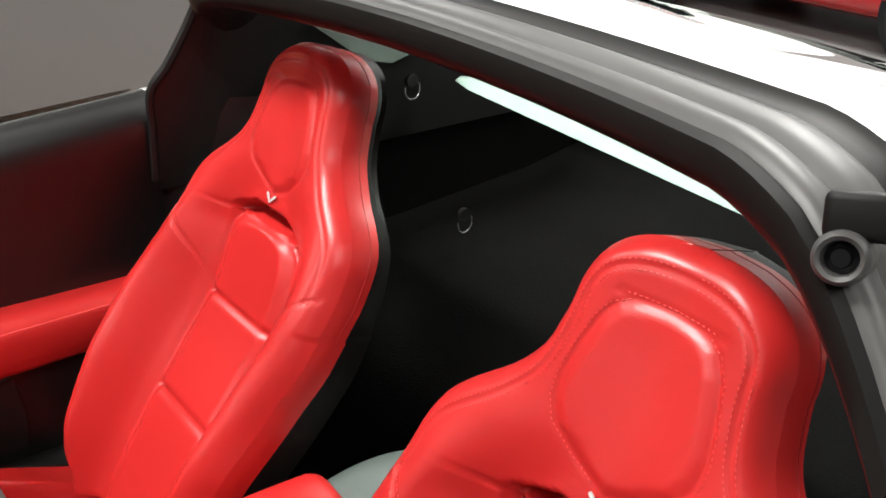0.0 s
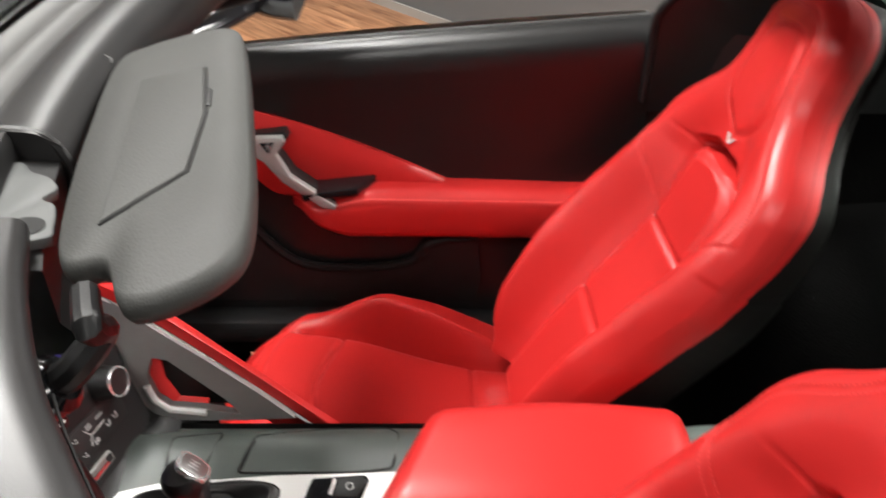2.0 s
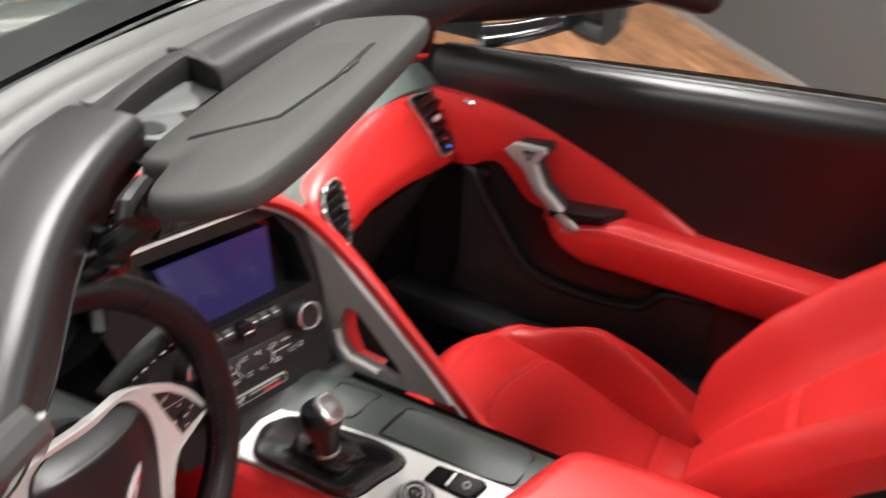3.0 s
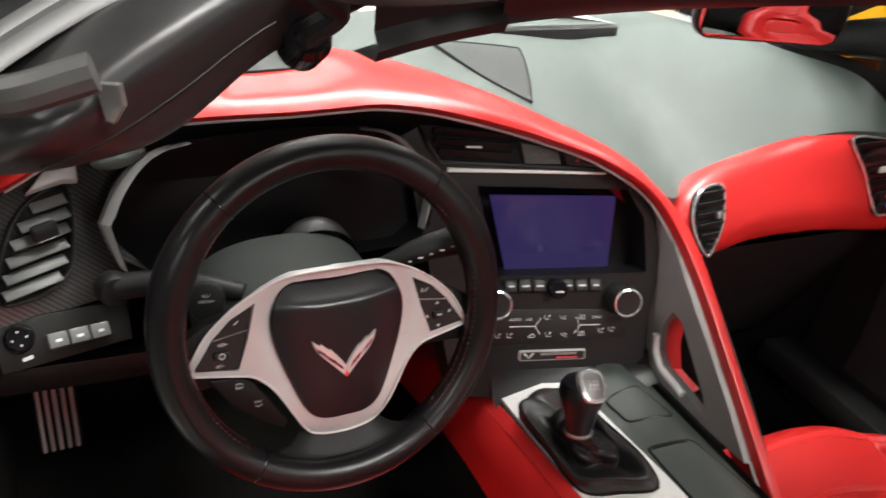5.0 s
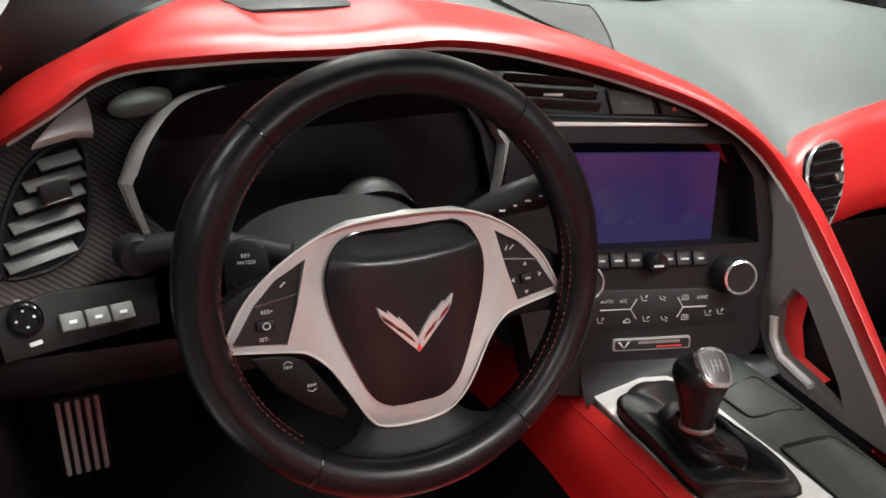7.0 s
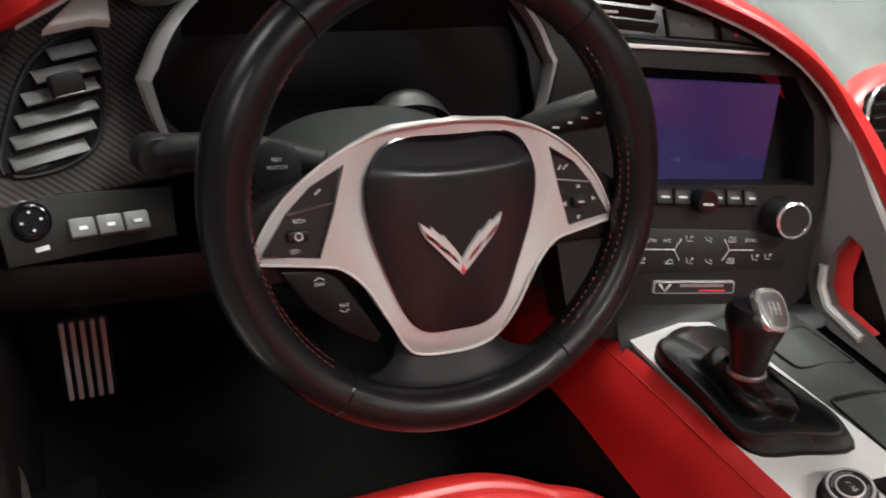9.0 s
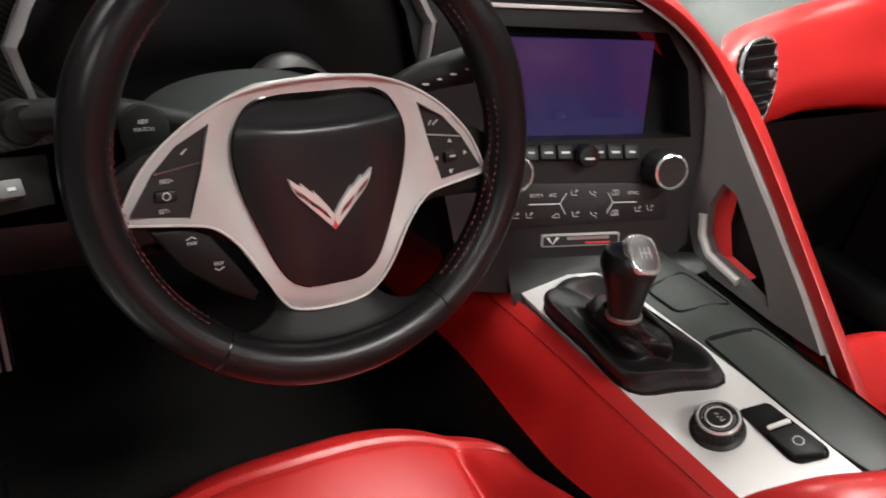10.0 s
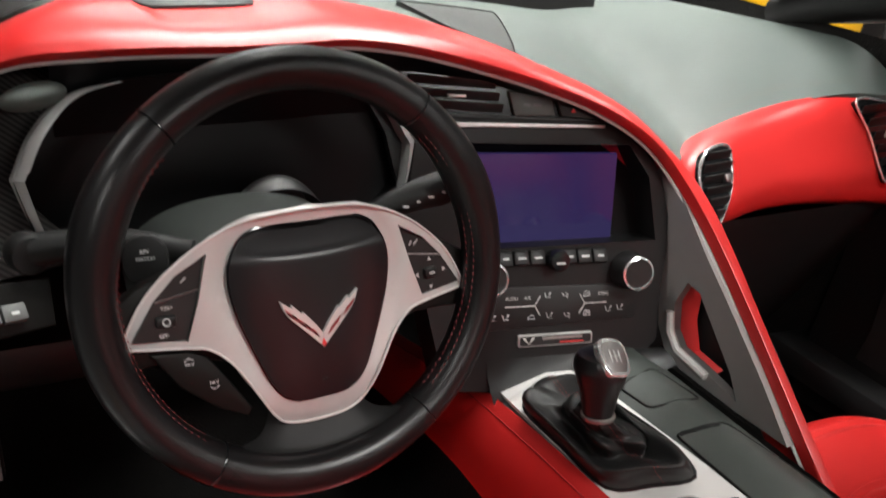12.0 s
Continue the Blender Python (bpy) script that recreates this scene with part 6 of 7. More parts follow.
part("armrest_seam", tube([V(0.624 if i > 5 else 0.69 - 0.066 * i / 6, -0.060 - 0.60 * i / 49, r[6].z) for i, r in enumerate(rows)], 0.0010, 5), RED_THREAD, arm)
sw = part("switch_plate", prism([(0.075, 0.0), (0.125, 0.018), (0.235, 0.022), (0.190, -0.040), (0.088, -0.046)], axes((0.664, 0, 0.619), (0, -1, 0.12), (1, 0, 0.05)), 0.014, 0.003), PIANO, door, "gloss black window switch plate")
part("window_switch", box(axes((0.648, -0.155, 0.628), (0, -1, 0.1), (1, 0, 0)), 0.026, 0.014, 0.010, 0.003), BLACK_PLASTIC, sw)
# map pocket: a recessed bowl with a thick lip
PK = spline([(-0.110, 0.640, 0), (-0.090, 0.630, 0), (-0.035, 0.555, 0), (0.050, 0.462, 0), (0.140, 0.440, 0), (0.279, 0.452, 0), (0.330, 0.500, 0), (0.420, 0.512, 0)], 60)
DPx = axes((0.672, 0, 0), (0, -1, 0), (0, 0, 1))
part("pocket_lip", tube([DPx @ V(p.x, p.y, 0.006) for p in PK], 0.009, 8), DARK_TRIM, door, "dark lip of the map pocket")
part("pocket_face", sheet([[DPx @ V(p.x, p.y, 0.004) for p in PK], [DPx @ V(p.x + 0.01, min(p.y + 0.0, 0.44) - 0.02, 0.012) for p in PK], [DPx @ V(p.x, 0.36, 0.008) for p in PK]]), BLACK_PLASTIC, door, "black pocket front", angle=60)
for k in range(2):
    part("speaker_mark", turned([(0.012, -0.002), (0.011, 0.003), (0.001, 0.0035)], axes((0.676, 0.075 - 0.0 * k, 0.60 + 0.03 * k), (0, -1, 0), (0, 0, 1)), 16), DARK_TRIM, door)
# door sill below
part_sill = thing("door_sill", (0.68, -0.25, 0.3), "black door sill with brushed scuff strip", "door sill")
part("sill_cover", box(pose(0.655, -0.28, 0.315, 0, 8, 0), 0.11, 1.05, 0.05, 0.012), DARK_TRIM, part_sill)
# outside mirror of this door
mir = thing("wing_mirror", (0.90, 0.05, 0.88), "gloss black wing mirror with tinted glass", "wing mirror")
rows = []
for t in np.linspace(0, 1, 10):
    y = -0.055 + 0.13 * t
    f = (1 - t ** 2.2) ** 0.5 if t < 1 else 0.05
    rows.append([V(1.000 + 0.105 * f * math.copysign(abs(math.cos(a)) ** 0.5, math.cos(a)), y, 0.914 + 0.058 * f * math.copysign(abs(math.sin(a)) ** 0.5, math.sin(a))) for a in np.linspace(0, math.tau, 32, endpoint=False)])
part("housing", loft(rows), PIANO, mir, angle=60)
part("mirror_glass", prism([(0.096 * math.copysign(abs(math.cos(a)) ** 0.5, math.cos(a)), 0.050 * math.copysign(abs(math.sin(a)) ** 0.5, math.sin(a))) for a in np.linspace(0, math.tau, 40, endpoint=False)], axes((1.000, -0.052, 0.914), (1, -0.05, 0), (0, 0.0, 1)), 0.004, 0.001), material("mirror", (0.5, 0.52, 0.53), 0.03, metal=1.0, vary=0.0), mir, "mirror glass")
part("mirror_arm", tube(spline([(0.76, 0.15, 0.872), (0.83, 0.09, 0.880), (0.92, 0.03, 0.895)], 10), lambda t: 0.028 - 0.006 * t, 12, squash=0.6), PIANO, mir)
part("sail_panel", prism([(0.0, 0.0), (0.15, 0.0), (0.0, 0.10)], axes((0.735, 0.135, 0.875), (0, 1, 0), (0.1, 0, 1)), 0.006, 0.002), PIANO, door, "gloss black corner panel")

# ---- body shell: floor, tunnel, cargo space, header, pillars, hoop ----
shell = thing("car_body", (0, 0, 0.1), "white coupe body shell with its roof panel removed", "car body")
# footwells
part("floor_carpet", sheet([[V(-0.72 + 1.44 * i / 24, y, z) for i in range(25)] for y, z in ((-0.95, 0.16), (-0.5, 0.15), (0.2, 0.15), (0.45, 0.17), (0.72, 0.36), (0.80, 0.60))]), CARPET, shell, "black carpet", angle=60)
for s in (-1, 1):
    part("kick_panel", sheet([[V(s * 0.70, y, z) for y in np.linspace(0.06, 0.80, 10)] for z in (0.14, 0.40, 0.66, 0.86)]), CARPET, shell)
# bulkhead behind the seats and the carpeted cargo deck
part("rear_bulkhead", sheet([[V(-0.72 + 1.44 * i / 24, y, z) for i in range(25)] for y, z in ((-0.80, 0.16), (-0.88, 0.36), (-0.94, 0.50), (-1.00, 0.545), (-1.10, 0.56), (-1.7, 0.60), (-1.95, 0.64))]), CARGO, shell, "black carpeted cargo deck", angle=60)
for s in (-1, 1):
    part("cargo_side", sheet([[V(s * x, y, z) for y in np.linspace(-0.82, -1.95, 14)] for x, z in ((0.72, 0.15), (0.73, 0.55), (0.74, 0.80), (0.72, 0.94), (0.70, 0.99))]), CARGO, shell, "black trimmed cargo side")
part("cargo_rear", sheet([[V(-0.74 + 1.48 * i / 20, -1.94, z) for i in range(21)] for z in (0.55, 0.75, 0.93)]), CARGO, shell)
tunnel = thing("rear_tunnel_cover", (0.02, -0.76, 0.45), "dark grey grained cover between the seat backs", "tunnel cover")
rows = []
for i in range(20):
    t = i / 19
    y = -0.655 - 0.24 * t
    rows.append([V(0.02 + (0.105 + 0.02 * t) * u, y, 0.555 + 0.01 * math.sin(3.1 * t) - 0.06 * t * t - 0.05 * abs(u) ** 4) for u in np.linspace(-1, 1, 17)])
part("cover_top", sheet(rows), SOFT_PAD, tunnel, angle=60)
part("cover_side", sheet([[r[0] for r in rows], [V(r[0].x - 0.01, r[0].y, 0.15) for r in rows]]), CARPET, tunnel)
part("cover_side", sheet([[r[-1] for r in rows], [V(r[-1].x + 0.01, r[-1].y, 0.15) for r in rows]]), CARPET, tunnel)

# roll hoop behind the seats: white roof edge, ribbed rubber seals, grey inner trim
def hoop(t):
    """Along the hoop from the driver's side (0) to the other (1): its front lip."""
    a = -1 + 2 * t
    x = 0.57 * a
    return V(x, -0.757 + (0.42 if x < 0 else 0.22) * x * x - 7.0 * max(0.0, x - 0.45) ** 2, 1.172 + 0.03 * x + (0.06 if x < 0 else -0.09) * x * x - 0.35 * max(0, abs(x) - 0.45) ** 1.5 * 4 - 0.9 * max(0.0, -x - 0.38) ** 1.5)


HT = [hoop(i / 60) for i in range(61)]
def strip(name, prof, mat, label=""):
    """A moulding that follows the hoop; prof: offsets backwards (y) and up (z)."""
    rr = []
    for p in HT:
        back = min(1.0, max(0.03, (0.155 - 0.30 * abs(p.x)) / 0.23))
        rr.append([V(p.x * (1 + 0.35 * max(0, -dy)), p.y + (dy if dy > -0.15 else -0.15 + (dy + 0.15) * back), p.z + dz) for dy, dz in prof])
    return part(name, sheet(rr), mat, shell, label, angle=50)


strip("hoop_trim", [(-0.10, -0.012), (-0.080, -0.028), (-0.050, -0.040), (-0.022, -0.040), (-0.005, -0.031), (0.002, -0.018), (-0.002, 0.0), (-0.012, 0.004)], HOOP_BLACK, "dark plastic hoop trim")
strip("roof_seal", [(-0.012, 0.003), (-0.016, 0.010), (-0.028, 0.014), (-0.040, 0.010), (-0.048, 0.003), (-0.056, 0.009), (-0.070, 0.015), (-0.084, 0.012), (-0.092, 0.004)], RUBBER, "ribbed black rubber roof seal")
strip("roof_ledge", [(-0.090, 0.004), (-0.102, 0.009), (-0.116, 0.010), (-0.122, 0.016)], HOOP_BLACK)
strip("white_roof_edge", [(-0.120, 0.006), (-0.130, 0.013), (-0.150, 0.019), (-0.20, 0.026), (-0.28, 0.026), (-0.36, 0.018), (-0.375, 0.008), (-0.38, -0.01)], WHITE_PAINT, "white painted roof section")
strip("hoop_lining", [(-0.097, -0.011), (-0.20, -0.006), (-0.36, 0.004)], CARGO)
# hatch glass with its dark frame
rows = []
for i in range(17):
    t = i / 16
    rows.append([V(0.60 * u * (1 + 0.02 * t), -1.13 - 0.85 * t + 0.10 * u * u, 1.175 - 0.05 * u * u - 0.20 * t) for u in np.linspace(-1, 1, 25)])
hg = part("hatch_glass", thick(sheet(rows), 0.004), glass("tinted_glass", (0.55, 0.60, 0.57)), shell, "tinted hatch glass", angle=60)
hg.visible_shadow = False
# pale strip of rear glazing seen below the hoop, and the small quarter window
PALE_GLASS = translucent("frosted_green_glass", (0.58, 0.68, 0.63))
rw = part("rear_window", prism([(-0.62, 0.0), (0.55, 0.0), (0.575, 0.02), (0.54, 0.05), (0.3, 0.16), (-0.3, 0.16), (-0.62, 0.10)], axes((0, -1.32, 0.862), (1, 0, 0.070), (0, 0.75, 0.7)), 0.004), PALE_GLASS, shell, "pale green tinted rear window lit from outside")
qw = part("quarter_window", prism([(0.978, 1.055), (1.013, 1.063), (1.092, 1.039), (1.254, 0.990), (1.157, 0.963), (1.092, 0.977)], axes((0.592, 0, 0), (0, -1, 0), (0.0, 0, 1)), 0.004), PALE_GLASS, shell, "pale quarter window")
# bushes of the roof latches
for s in (-1,):
    bush = thing("roof_latch_bush", (s * 0.49, -0.66, 1.12), "round black roof latch bush", "latch bush")
    m = axes((s * 0.497, -0.662, 1.142), (1, -s * 0.25, 0), (0.08 * s, -0.30, 0.95))
    m = m @ pose(0, 0, 0, 0, 180 if (m.to_3x3() @ V(0, 0, 1)).y < 0 else 0, 0)
    part("ring", turned([(0.017, -0.030), (0.017, 0.001), (0.0158, 0.006), (0.0136, 0.008), (0.0110, 0.006), (0.0098, -0.004)], m, 36), RUBBER, bush)
    part("bracket", box(m @ pose(0.004, 0.026, -0.012, 0, 0, 10), 0.044, 0.030, 0.024, 0.006, 3), HOOP_BLACK, bush, "black moulded bracket")
    part("socket", turned([(0.0125, -0.008), (0.0095, -0.002), (0.0065, -0.001), (0.0055, 0.003), (0.001, 0.0032)], m, 24), PIANO, bush)
# cargo tie-down rings
for p, r in ((V(0.640, -1.25, 0.886), 20), (V(0.47, -1.26, 0.645), -25)):
    tie = thing("tie_down_ring", p, "small bright cargo tie-down ring", "tie-down ring", "tie-down rings")
    tie_ring = [p + V(0.004, 0.019 * math.cos(a), 0.021 * math.sin(a)) for a in np.linspace(2.4, 6.6, 22)]
    part("loop", tube(tie_ring, 0.0018, 6), CHROME, tie)
    part("tie_base", turned([(0.014, -0.008), (0.013, 0.003), (0.001, 0.004)], axes(p + V(0.012, 0, 0.018), (0, 1, 0), (0, 0, 1)), 16), BLACK_PLASTIC, tie)
# side trim behind the door (lock pillar)
part("lock_pillar", sheet([[V(0.700 - 0.02 * k, -0.715 - 0.05 * k, z) for k in range(5)] for z in (0.2, 0.6, 0.85, 0.93)] ), BLACK_PLASTIC, shell, "black lock pillar trim")
for s in (1,):
    part("quarter_trim", sheet([[V(s * 0.668, -0.706 - 0.09 * k, 0.78), V(s * 0.655, -0.704 - 0.09 * k, 0.90), V(s * 0.640, -0.702 - 0.09 * k, 0.965), V(s * 0.625, -0.731 - 0.09 * k, 1.012), V(s * 0.605, -0.775 - 0.09 * k, 1.10), V(s * 0.575, -0.770 - 0.09 * k, 1.15)] for k in range(14)]), BLACK_PLASTIC, shell, "dark quarter trim", angle=60)
    part("quarter_edge", tube(spline([(s * 0.668, -0.706, 0.80), (s * 0.652, -0.704, 0.90), (s * 0.637, -0.702, 0.965), (s * 0.622, -0.731, 1.012), (s * 0.603, -0.775, 1.10), (s * 0.573, -0.770, 1.15)], 24), 0.008, 8), DARK_TRIM, shell)

# windscreen header with its seals
def head(t):
    a = -1 + 2 * t
    a *= 1.15
    return V(0.56 * a, -0.050 - 0.030 * a * a - 0.10 * a ** 4, 1.132 + 0.010 * (1 - a * a) - 0.025 * a ** 4)


def header(name, prof, mat, label="", x0=-0.644, x1=0.644, closed=False):
    """A moulding that follows the header; prof: offsets forwards (y) and up (z). Towards the driver's corner the seals swing forwards."""
    rr = []
    for x in np.linspace(x0, x1, 61):
        p = head((x / 0.644 + 1) / 2)
        swing = 0.0 if closed else 0.050 * ease(-0.25, -0.60, x)
        rr.append([V(p.x, p.y + dy + swing, p.z + dz) for dy, dz in prof])
    return part(name, loft(rr) if closed else sheet(rr), mat, hdr, label, angle=50)


hdr = thing("windscreen_header", (0, -0.05, 1.16), "dark grey windscreen header with rubber seals", "windscreen frame")
header("header_trim", [(0.026, 0.010), (0.012, 0.016), (-0.010, 0.014), (-0.024, 0.007), (-0.031, -0.006), (-0.030, -0.040), (-0.018, -0.054), (0.010, -0.060), (0.060, -0.050), (0.060, -0.010)], HEADER_GREY, "satin grey header trim", x0=-0.306, closed=True)
header("front_seal", [(0.012, 0.010), (0.018, 0.012), (0.024, 0.018), (0.034, 0.018), (0.040, 0.010), (0.048, 0.016), (0.058, 0.018), (0.066, 0.010), (0.072, 0.004)], RUBBER, "ribbed rubber seal")
header("outer_edge", [(0.070, 0.004), (0.080, 0.006), (0.092, 0.004), (0.102, -0.002)], DARK_TRIM)


def soft_ring(corners, f=0.27):
    """A four-cornered section with rounded corners."""
    out = []
    for i in range(4):
        c, a, b = corners[i], corners[i - 1], corners[(i + 1) % 4]
        p, q = c.lerp(a, f), c.lerp(b, f)
        for t in (0.0, 0.25, 0.5, 0.75, 1.0):
            out.append(p * (1 - t) ** 2 + c * 2 * t * (1 - t) + q * t * t)
    return out


# broad corner moulding of the driver's side, from the latch pocket round the corner and down the pillar
TOP_OUT = spline([(-0.416, -0.058, 1.150), (-0.462, -0.068, 1.146), (-0.520, -0.090, 1.133), (-0.590, -0.130, 1.111), (-0.648, -0.150, 1.084), (-0.676, -0.110, 1.064), (-0.694, -0.010, 1.032), (-0.706, 0.10, 0.994), (-0.728, 0.28, 0.925), (-0.765, 0.47, 0.850)], 60)
TOP_IN = spline([(-0.400, -0.112, 1.150), (-0.445, -0.128, 1.144), (-0.500, -0.154, 1.132), (-0.565, -0.200, 1.113), (-0.614, -0.232, 1.090), (-0.646, -0.205, 1.066), (-0.660, -0.090, 1.032), (-0.664, 0.05, 0.990), (-0.670, 0.24, 0.925), (-0.700, 0.45, 0.850)], 60)
LOW_IN = spline([(-0.393, -0.101, 1.108), (-0.440, -0.115, 1.094), (-0.490, -0.140, 1.080), (-0.545, -0.175, 1.055), (-0.585, -0.180, 1.046), (-0.624, -0.140, 1.024), (-0.637, -0.050, 0.980), (-0.634, 0.09, 0.928), (-0.632, 0.25, 0.880), (-0.645, 0.44, 0.830)], 60)
LOW_OUT = spline([(-0.393, -0.040, 1.098), (-0.445, -0.055, 1.085), (-0.500, -0.075, 1.072), (-0.560, -0.095, 1.050), (-0.602, -0.090, 1.034), (-0.640, -0.045, 1.005), (-0.655, 0.030, 0.972), (-0.660, 0.15, 0.935), (-0.680, 0.31, 0.872), (-0.72, 0.47, 0.806)], 60)
corner = part("corner_trim", loft([soft_ring([a, b, c, d]) for a, b, c, d in zip(TOP_OUT, TOP_IN, LOW_IN, LOW_OUT)]), HEADER_GREY, hdr, "broad satin grey corner moulding running into the windscreen pillar", angle=60)
part("panel_joint", tube([a.lerp(b, 0.5) + V(0.001, -0.004, 0.0) for a, b in zip(TOP_IN[12:30], LOW_IN[12:30])], 0.0008, 5), MATTE_BLACK, corner)
part("end_cap", prism([(-0.026, 0.016), (0.024, 0.017), (0.024, -0.019), (-0.018, -0.017)], axes((-0.3925, -0.075, 1.126), (0, 1, 0), (0, 0, 1)), 0.003, 0.001), BLACK_PLASTIC, corner)
# foot of the pillar trim, standing behind the end of the dashboard
foot_low = spline([(-0.690, 0.270, 0.800), (-0.655, 0.300, 0.838), (-0.600, 0.318, 0.868), (-0.545, 0.345, 0.893), (-0.480, 0.400, 0.905), (-0.420, 0.470, 0.895)], 24)
foot_top = spline([(-0.668, 0.02, 0.955), (-0.645, 0.12, 0.945), (-0.630, 0.22, 0.935), (-0.600, 0.32, 0.960), (-0.545, 0.42, 0.985), (-0.480, 0.52, 0.985)], 24)
part("pillar_foot", sheet([[a.lerp(b, t) + V(-0.01, 0.0, 0.01) * math.sin(math.pi * t) for a, b in zip(foot_low, foot_top)] for t in np.linspace(0, 1, 6)]), MATTE_BLACK, corner, "black foot of the pillar trim", angle=60)
# door seal and the small latch at the rear tip of the moulding
part("corner_seal", tube(spline([(-0.640, -0.170, 1.098), (-0.628, -0.222, 1.104), (-0.590, -0.230, 1.116)], 16), 0.009, 10), RUBBER, corner, "black rubber seal end")
part("corner_latch", prism([(-0.007, 0.007), (0.005, 0.008), (0.007, -0.002), (0.002, -0.011), (-0.002, -0.010)], axes((-0.584, -0.219, 1.098), (1, -0.62, 0), (0.05, 0.1, 1)), 0.004, 0.001), SATIN_DARK, corner, "small dark metal latch")
# pillar of the passenger side
path = spline([(0.540, -0.170, 1.100), (0.600, -0.185, 1.082), (0.640, -0.130, 1.055), (0.672, -0.02, 1.015), (0.690, 0.17, 0.955), (0.700, 0.36, 0.895), (0.72, 0.50, 0.85)], 40)
part("a_pillar", tube(path, lambda t: 0.026 + 0.022 * math.sin(math.pi * min(1, t * 1.1)), 16, squash=0.9), MATTE_BLACK, hdr, "dark windscreen pillar trim")
# windscreen
rows = []
for i in range(13):
    t = i / 12
    rows.append([V((0.60 + 0.13 * t) * u, 0.012 - 0.055 * u * u * (1 - t) + (0.80 - 0.36 * u * u * 1.0) * t, 1.172 - 0.04 * u * u * (1 - t) - (0.285) * t + 0.03 * math.sin(math.pi * t)) for u in np.linspace(-1, 1, 25)])
ws = part("windscreen", thick(sheet(rows), 0.004), CLEAR_GLASS, hdr, "clear windscreen glass", angle=60)
ws.visible_shadow = False
# black printed border along the sides of the glass
for s in (-1, 1):
    rows = []
    for t in np.linspace(0.05, 1.0, 14):
        w = 0.13 + 0.30 * t ** 3 if s < 0 else 0.12
        rows.append([V((0.60 + 0.13 * t) * u * s, 0.012 - 0.055 * u * u * (1 - t) + (0.80 - 0.36 * u * u) * t, 1.164 - 0.04 * u * u * (1 - t) - 0.285 * t + 0.03 * math.sin(math.pi * t)) for u in np.linspace(1 - w, 0.995, 8)])
    part("glass_border", sheet(rows), MATTE_BLACK, ws, "black printed border of the glass")
rows = []
for t in np.linspace(0.0, 0.16, 5):
    rows.append([V((0.60 + 0.13 * t) * u, 0.012 - 0.055 * u * u * (1 - t) + (0.80 - 0.36 * u * u) * t, 1.165 - 0.04 * u * u * (1 - t) - 0.285 * t + 0.03 * math.sin(math.pi * t)) for u in np.linspace(-0.87, 0.87, 21)])
part("glass_border", sheet(rows), MATTE_BLACK, ws, "black printed border of the glass")
# latch pocket in the header
pk = thing("header_latch", (-0.355, -0.08, 1.15), "open black latch pocket with a pale grey plate in the header", "latch")
rows = []
for x in np.linspace(-0.413, -0.302, 14):
    p = head((x / 0.644 + 1) / 2)
    rows.append([V(p.x, p.y + dy, p.z + dz) for dy, dz in ((0.028, 0.010), (0.014, 0.016), (0.006, 0.015), (0.003, 0.010), (0.002, -0.002), (-0.022, -0.004), (-0.024, -0.036), (-0.034, -0.046), (-0.030, -0.054), (0.010, -0.060))])
part("pocket", sheet(rows), BLACK_PLASTIC, pk, "black pocket open towards the cabin", angle=40)
LPx = axes((-0.354, -0.088, 1.1355), (1, 0.24, 0.02), (0, 1, 0.06))
plate_o = smooth2([(-0.046, 0.017), (0.020, 0.017), (0.040, 0.014), (0.042, 0.006), (0.030, 0.000), (0.022, -0.010), (0.008, -0.016), (-0.004, -0.010), (-0.012, -0.017), (-0.034, -0.019), (-0.046, -0.016)], 56)
striker = part("striker", prism(plate_o, LPx, 0.006, 0.0015), SLAT_GREY, pk, "pale grey striker plate")
part("striker_hole", turned([(0.009, -0.002), (0.009, 0.0006), (0.001, 0.0007)], LPx @ pose(-0.034, -0.006, 0), 20), MATTE_BLACK, striker)
part("pocket_rim", tube(spline([(-0.303, -0.040, 1.149), (-0.300, -0.060, 1.150), (-0.302, -0.084, 1.146), (-0.306, -0.096, 1.128), (-0.306, -0.094, 1.104)], 20), 0.0035, 8), BLACK_PLASTIC, pk)

# interior mirror on the windscreen
mirror = thing("rear_view_mirror", (0.03, -0.05, 1.07), "frameless interior mirror in a black housing under the header", "rear view mirror")
MMx = axes((0.036, -0.034, 1.072), (0.95, -0.30, 0), (0.0, -0.04, 1))
if (MMx.to_3x3() @ V(0, 0, 1)).y > 0:
    MMx = MMx @ pose(0, 0, 0, 0, 180, 0)
mo = rounded(0.155, 0.060, 0.018, 6)
mh = part("mirror_housing", loft([[MMx @ V(u * f, v * f, z) for u, v in mo] for f, z in ((1.0, 0.0), (1.02, -0.006), (0.98, -0.016), (0.80, -0.028), (0.45, -0.034))]), BLACK_PLASTIC, mirror, angle=50)
part("mirror_glass", prism([(u * 0.975, v * 0.95) for u, v in mo], MMx @ pose(0, 0, 0.0015), 0.003, 0.001), material("mirror_silver", (0.72, 0.73, 0.74), 0.03, metal=1.0, vary=0.0), mirror, "mirror glass")
part("mirror_stem", tube([MMx @ V(0, 0, -0.030), (0.030, 0.000, 1.085), (0.028, 0.025, 1.120)], 0.008, 10), BLACK_PLASTIC, mirror)

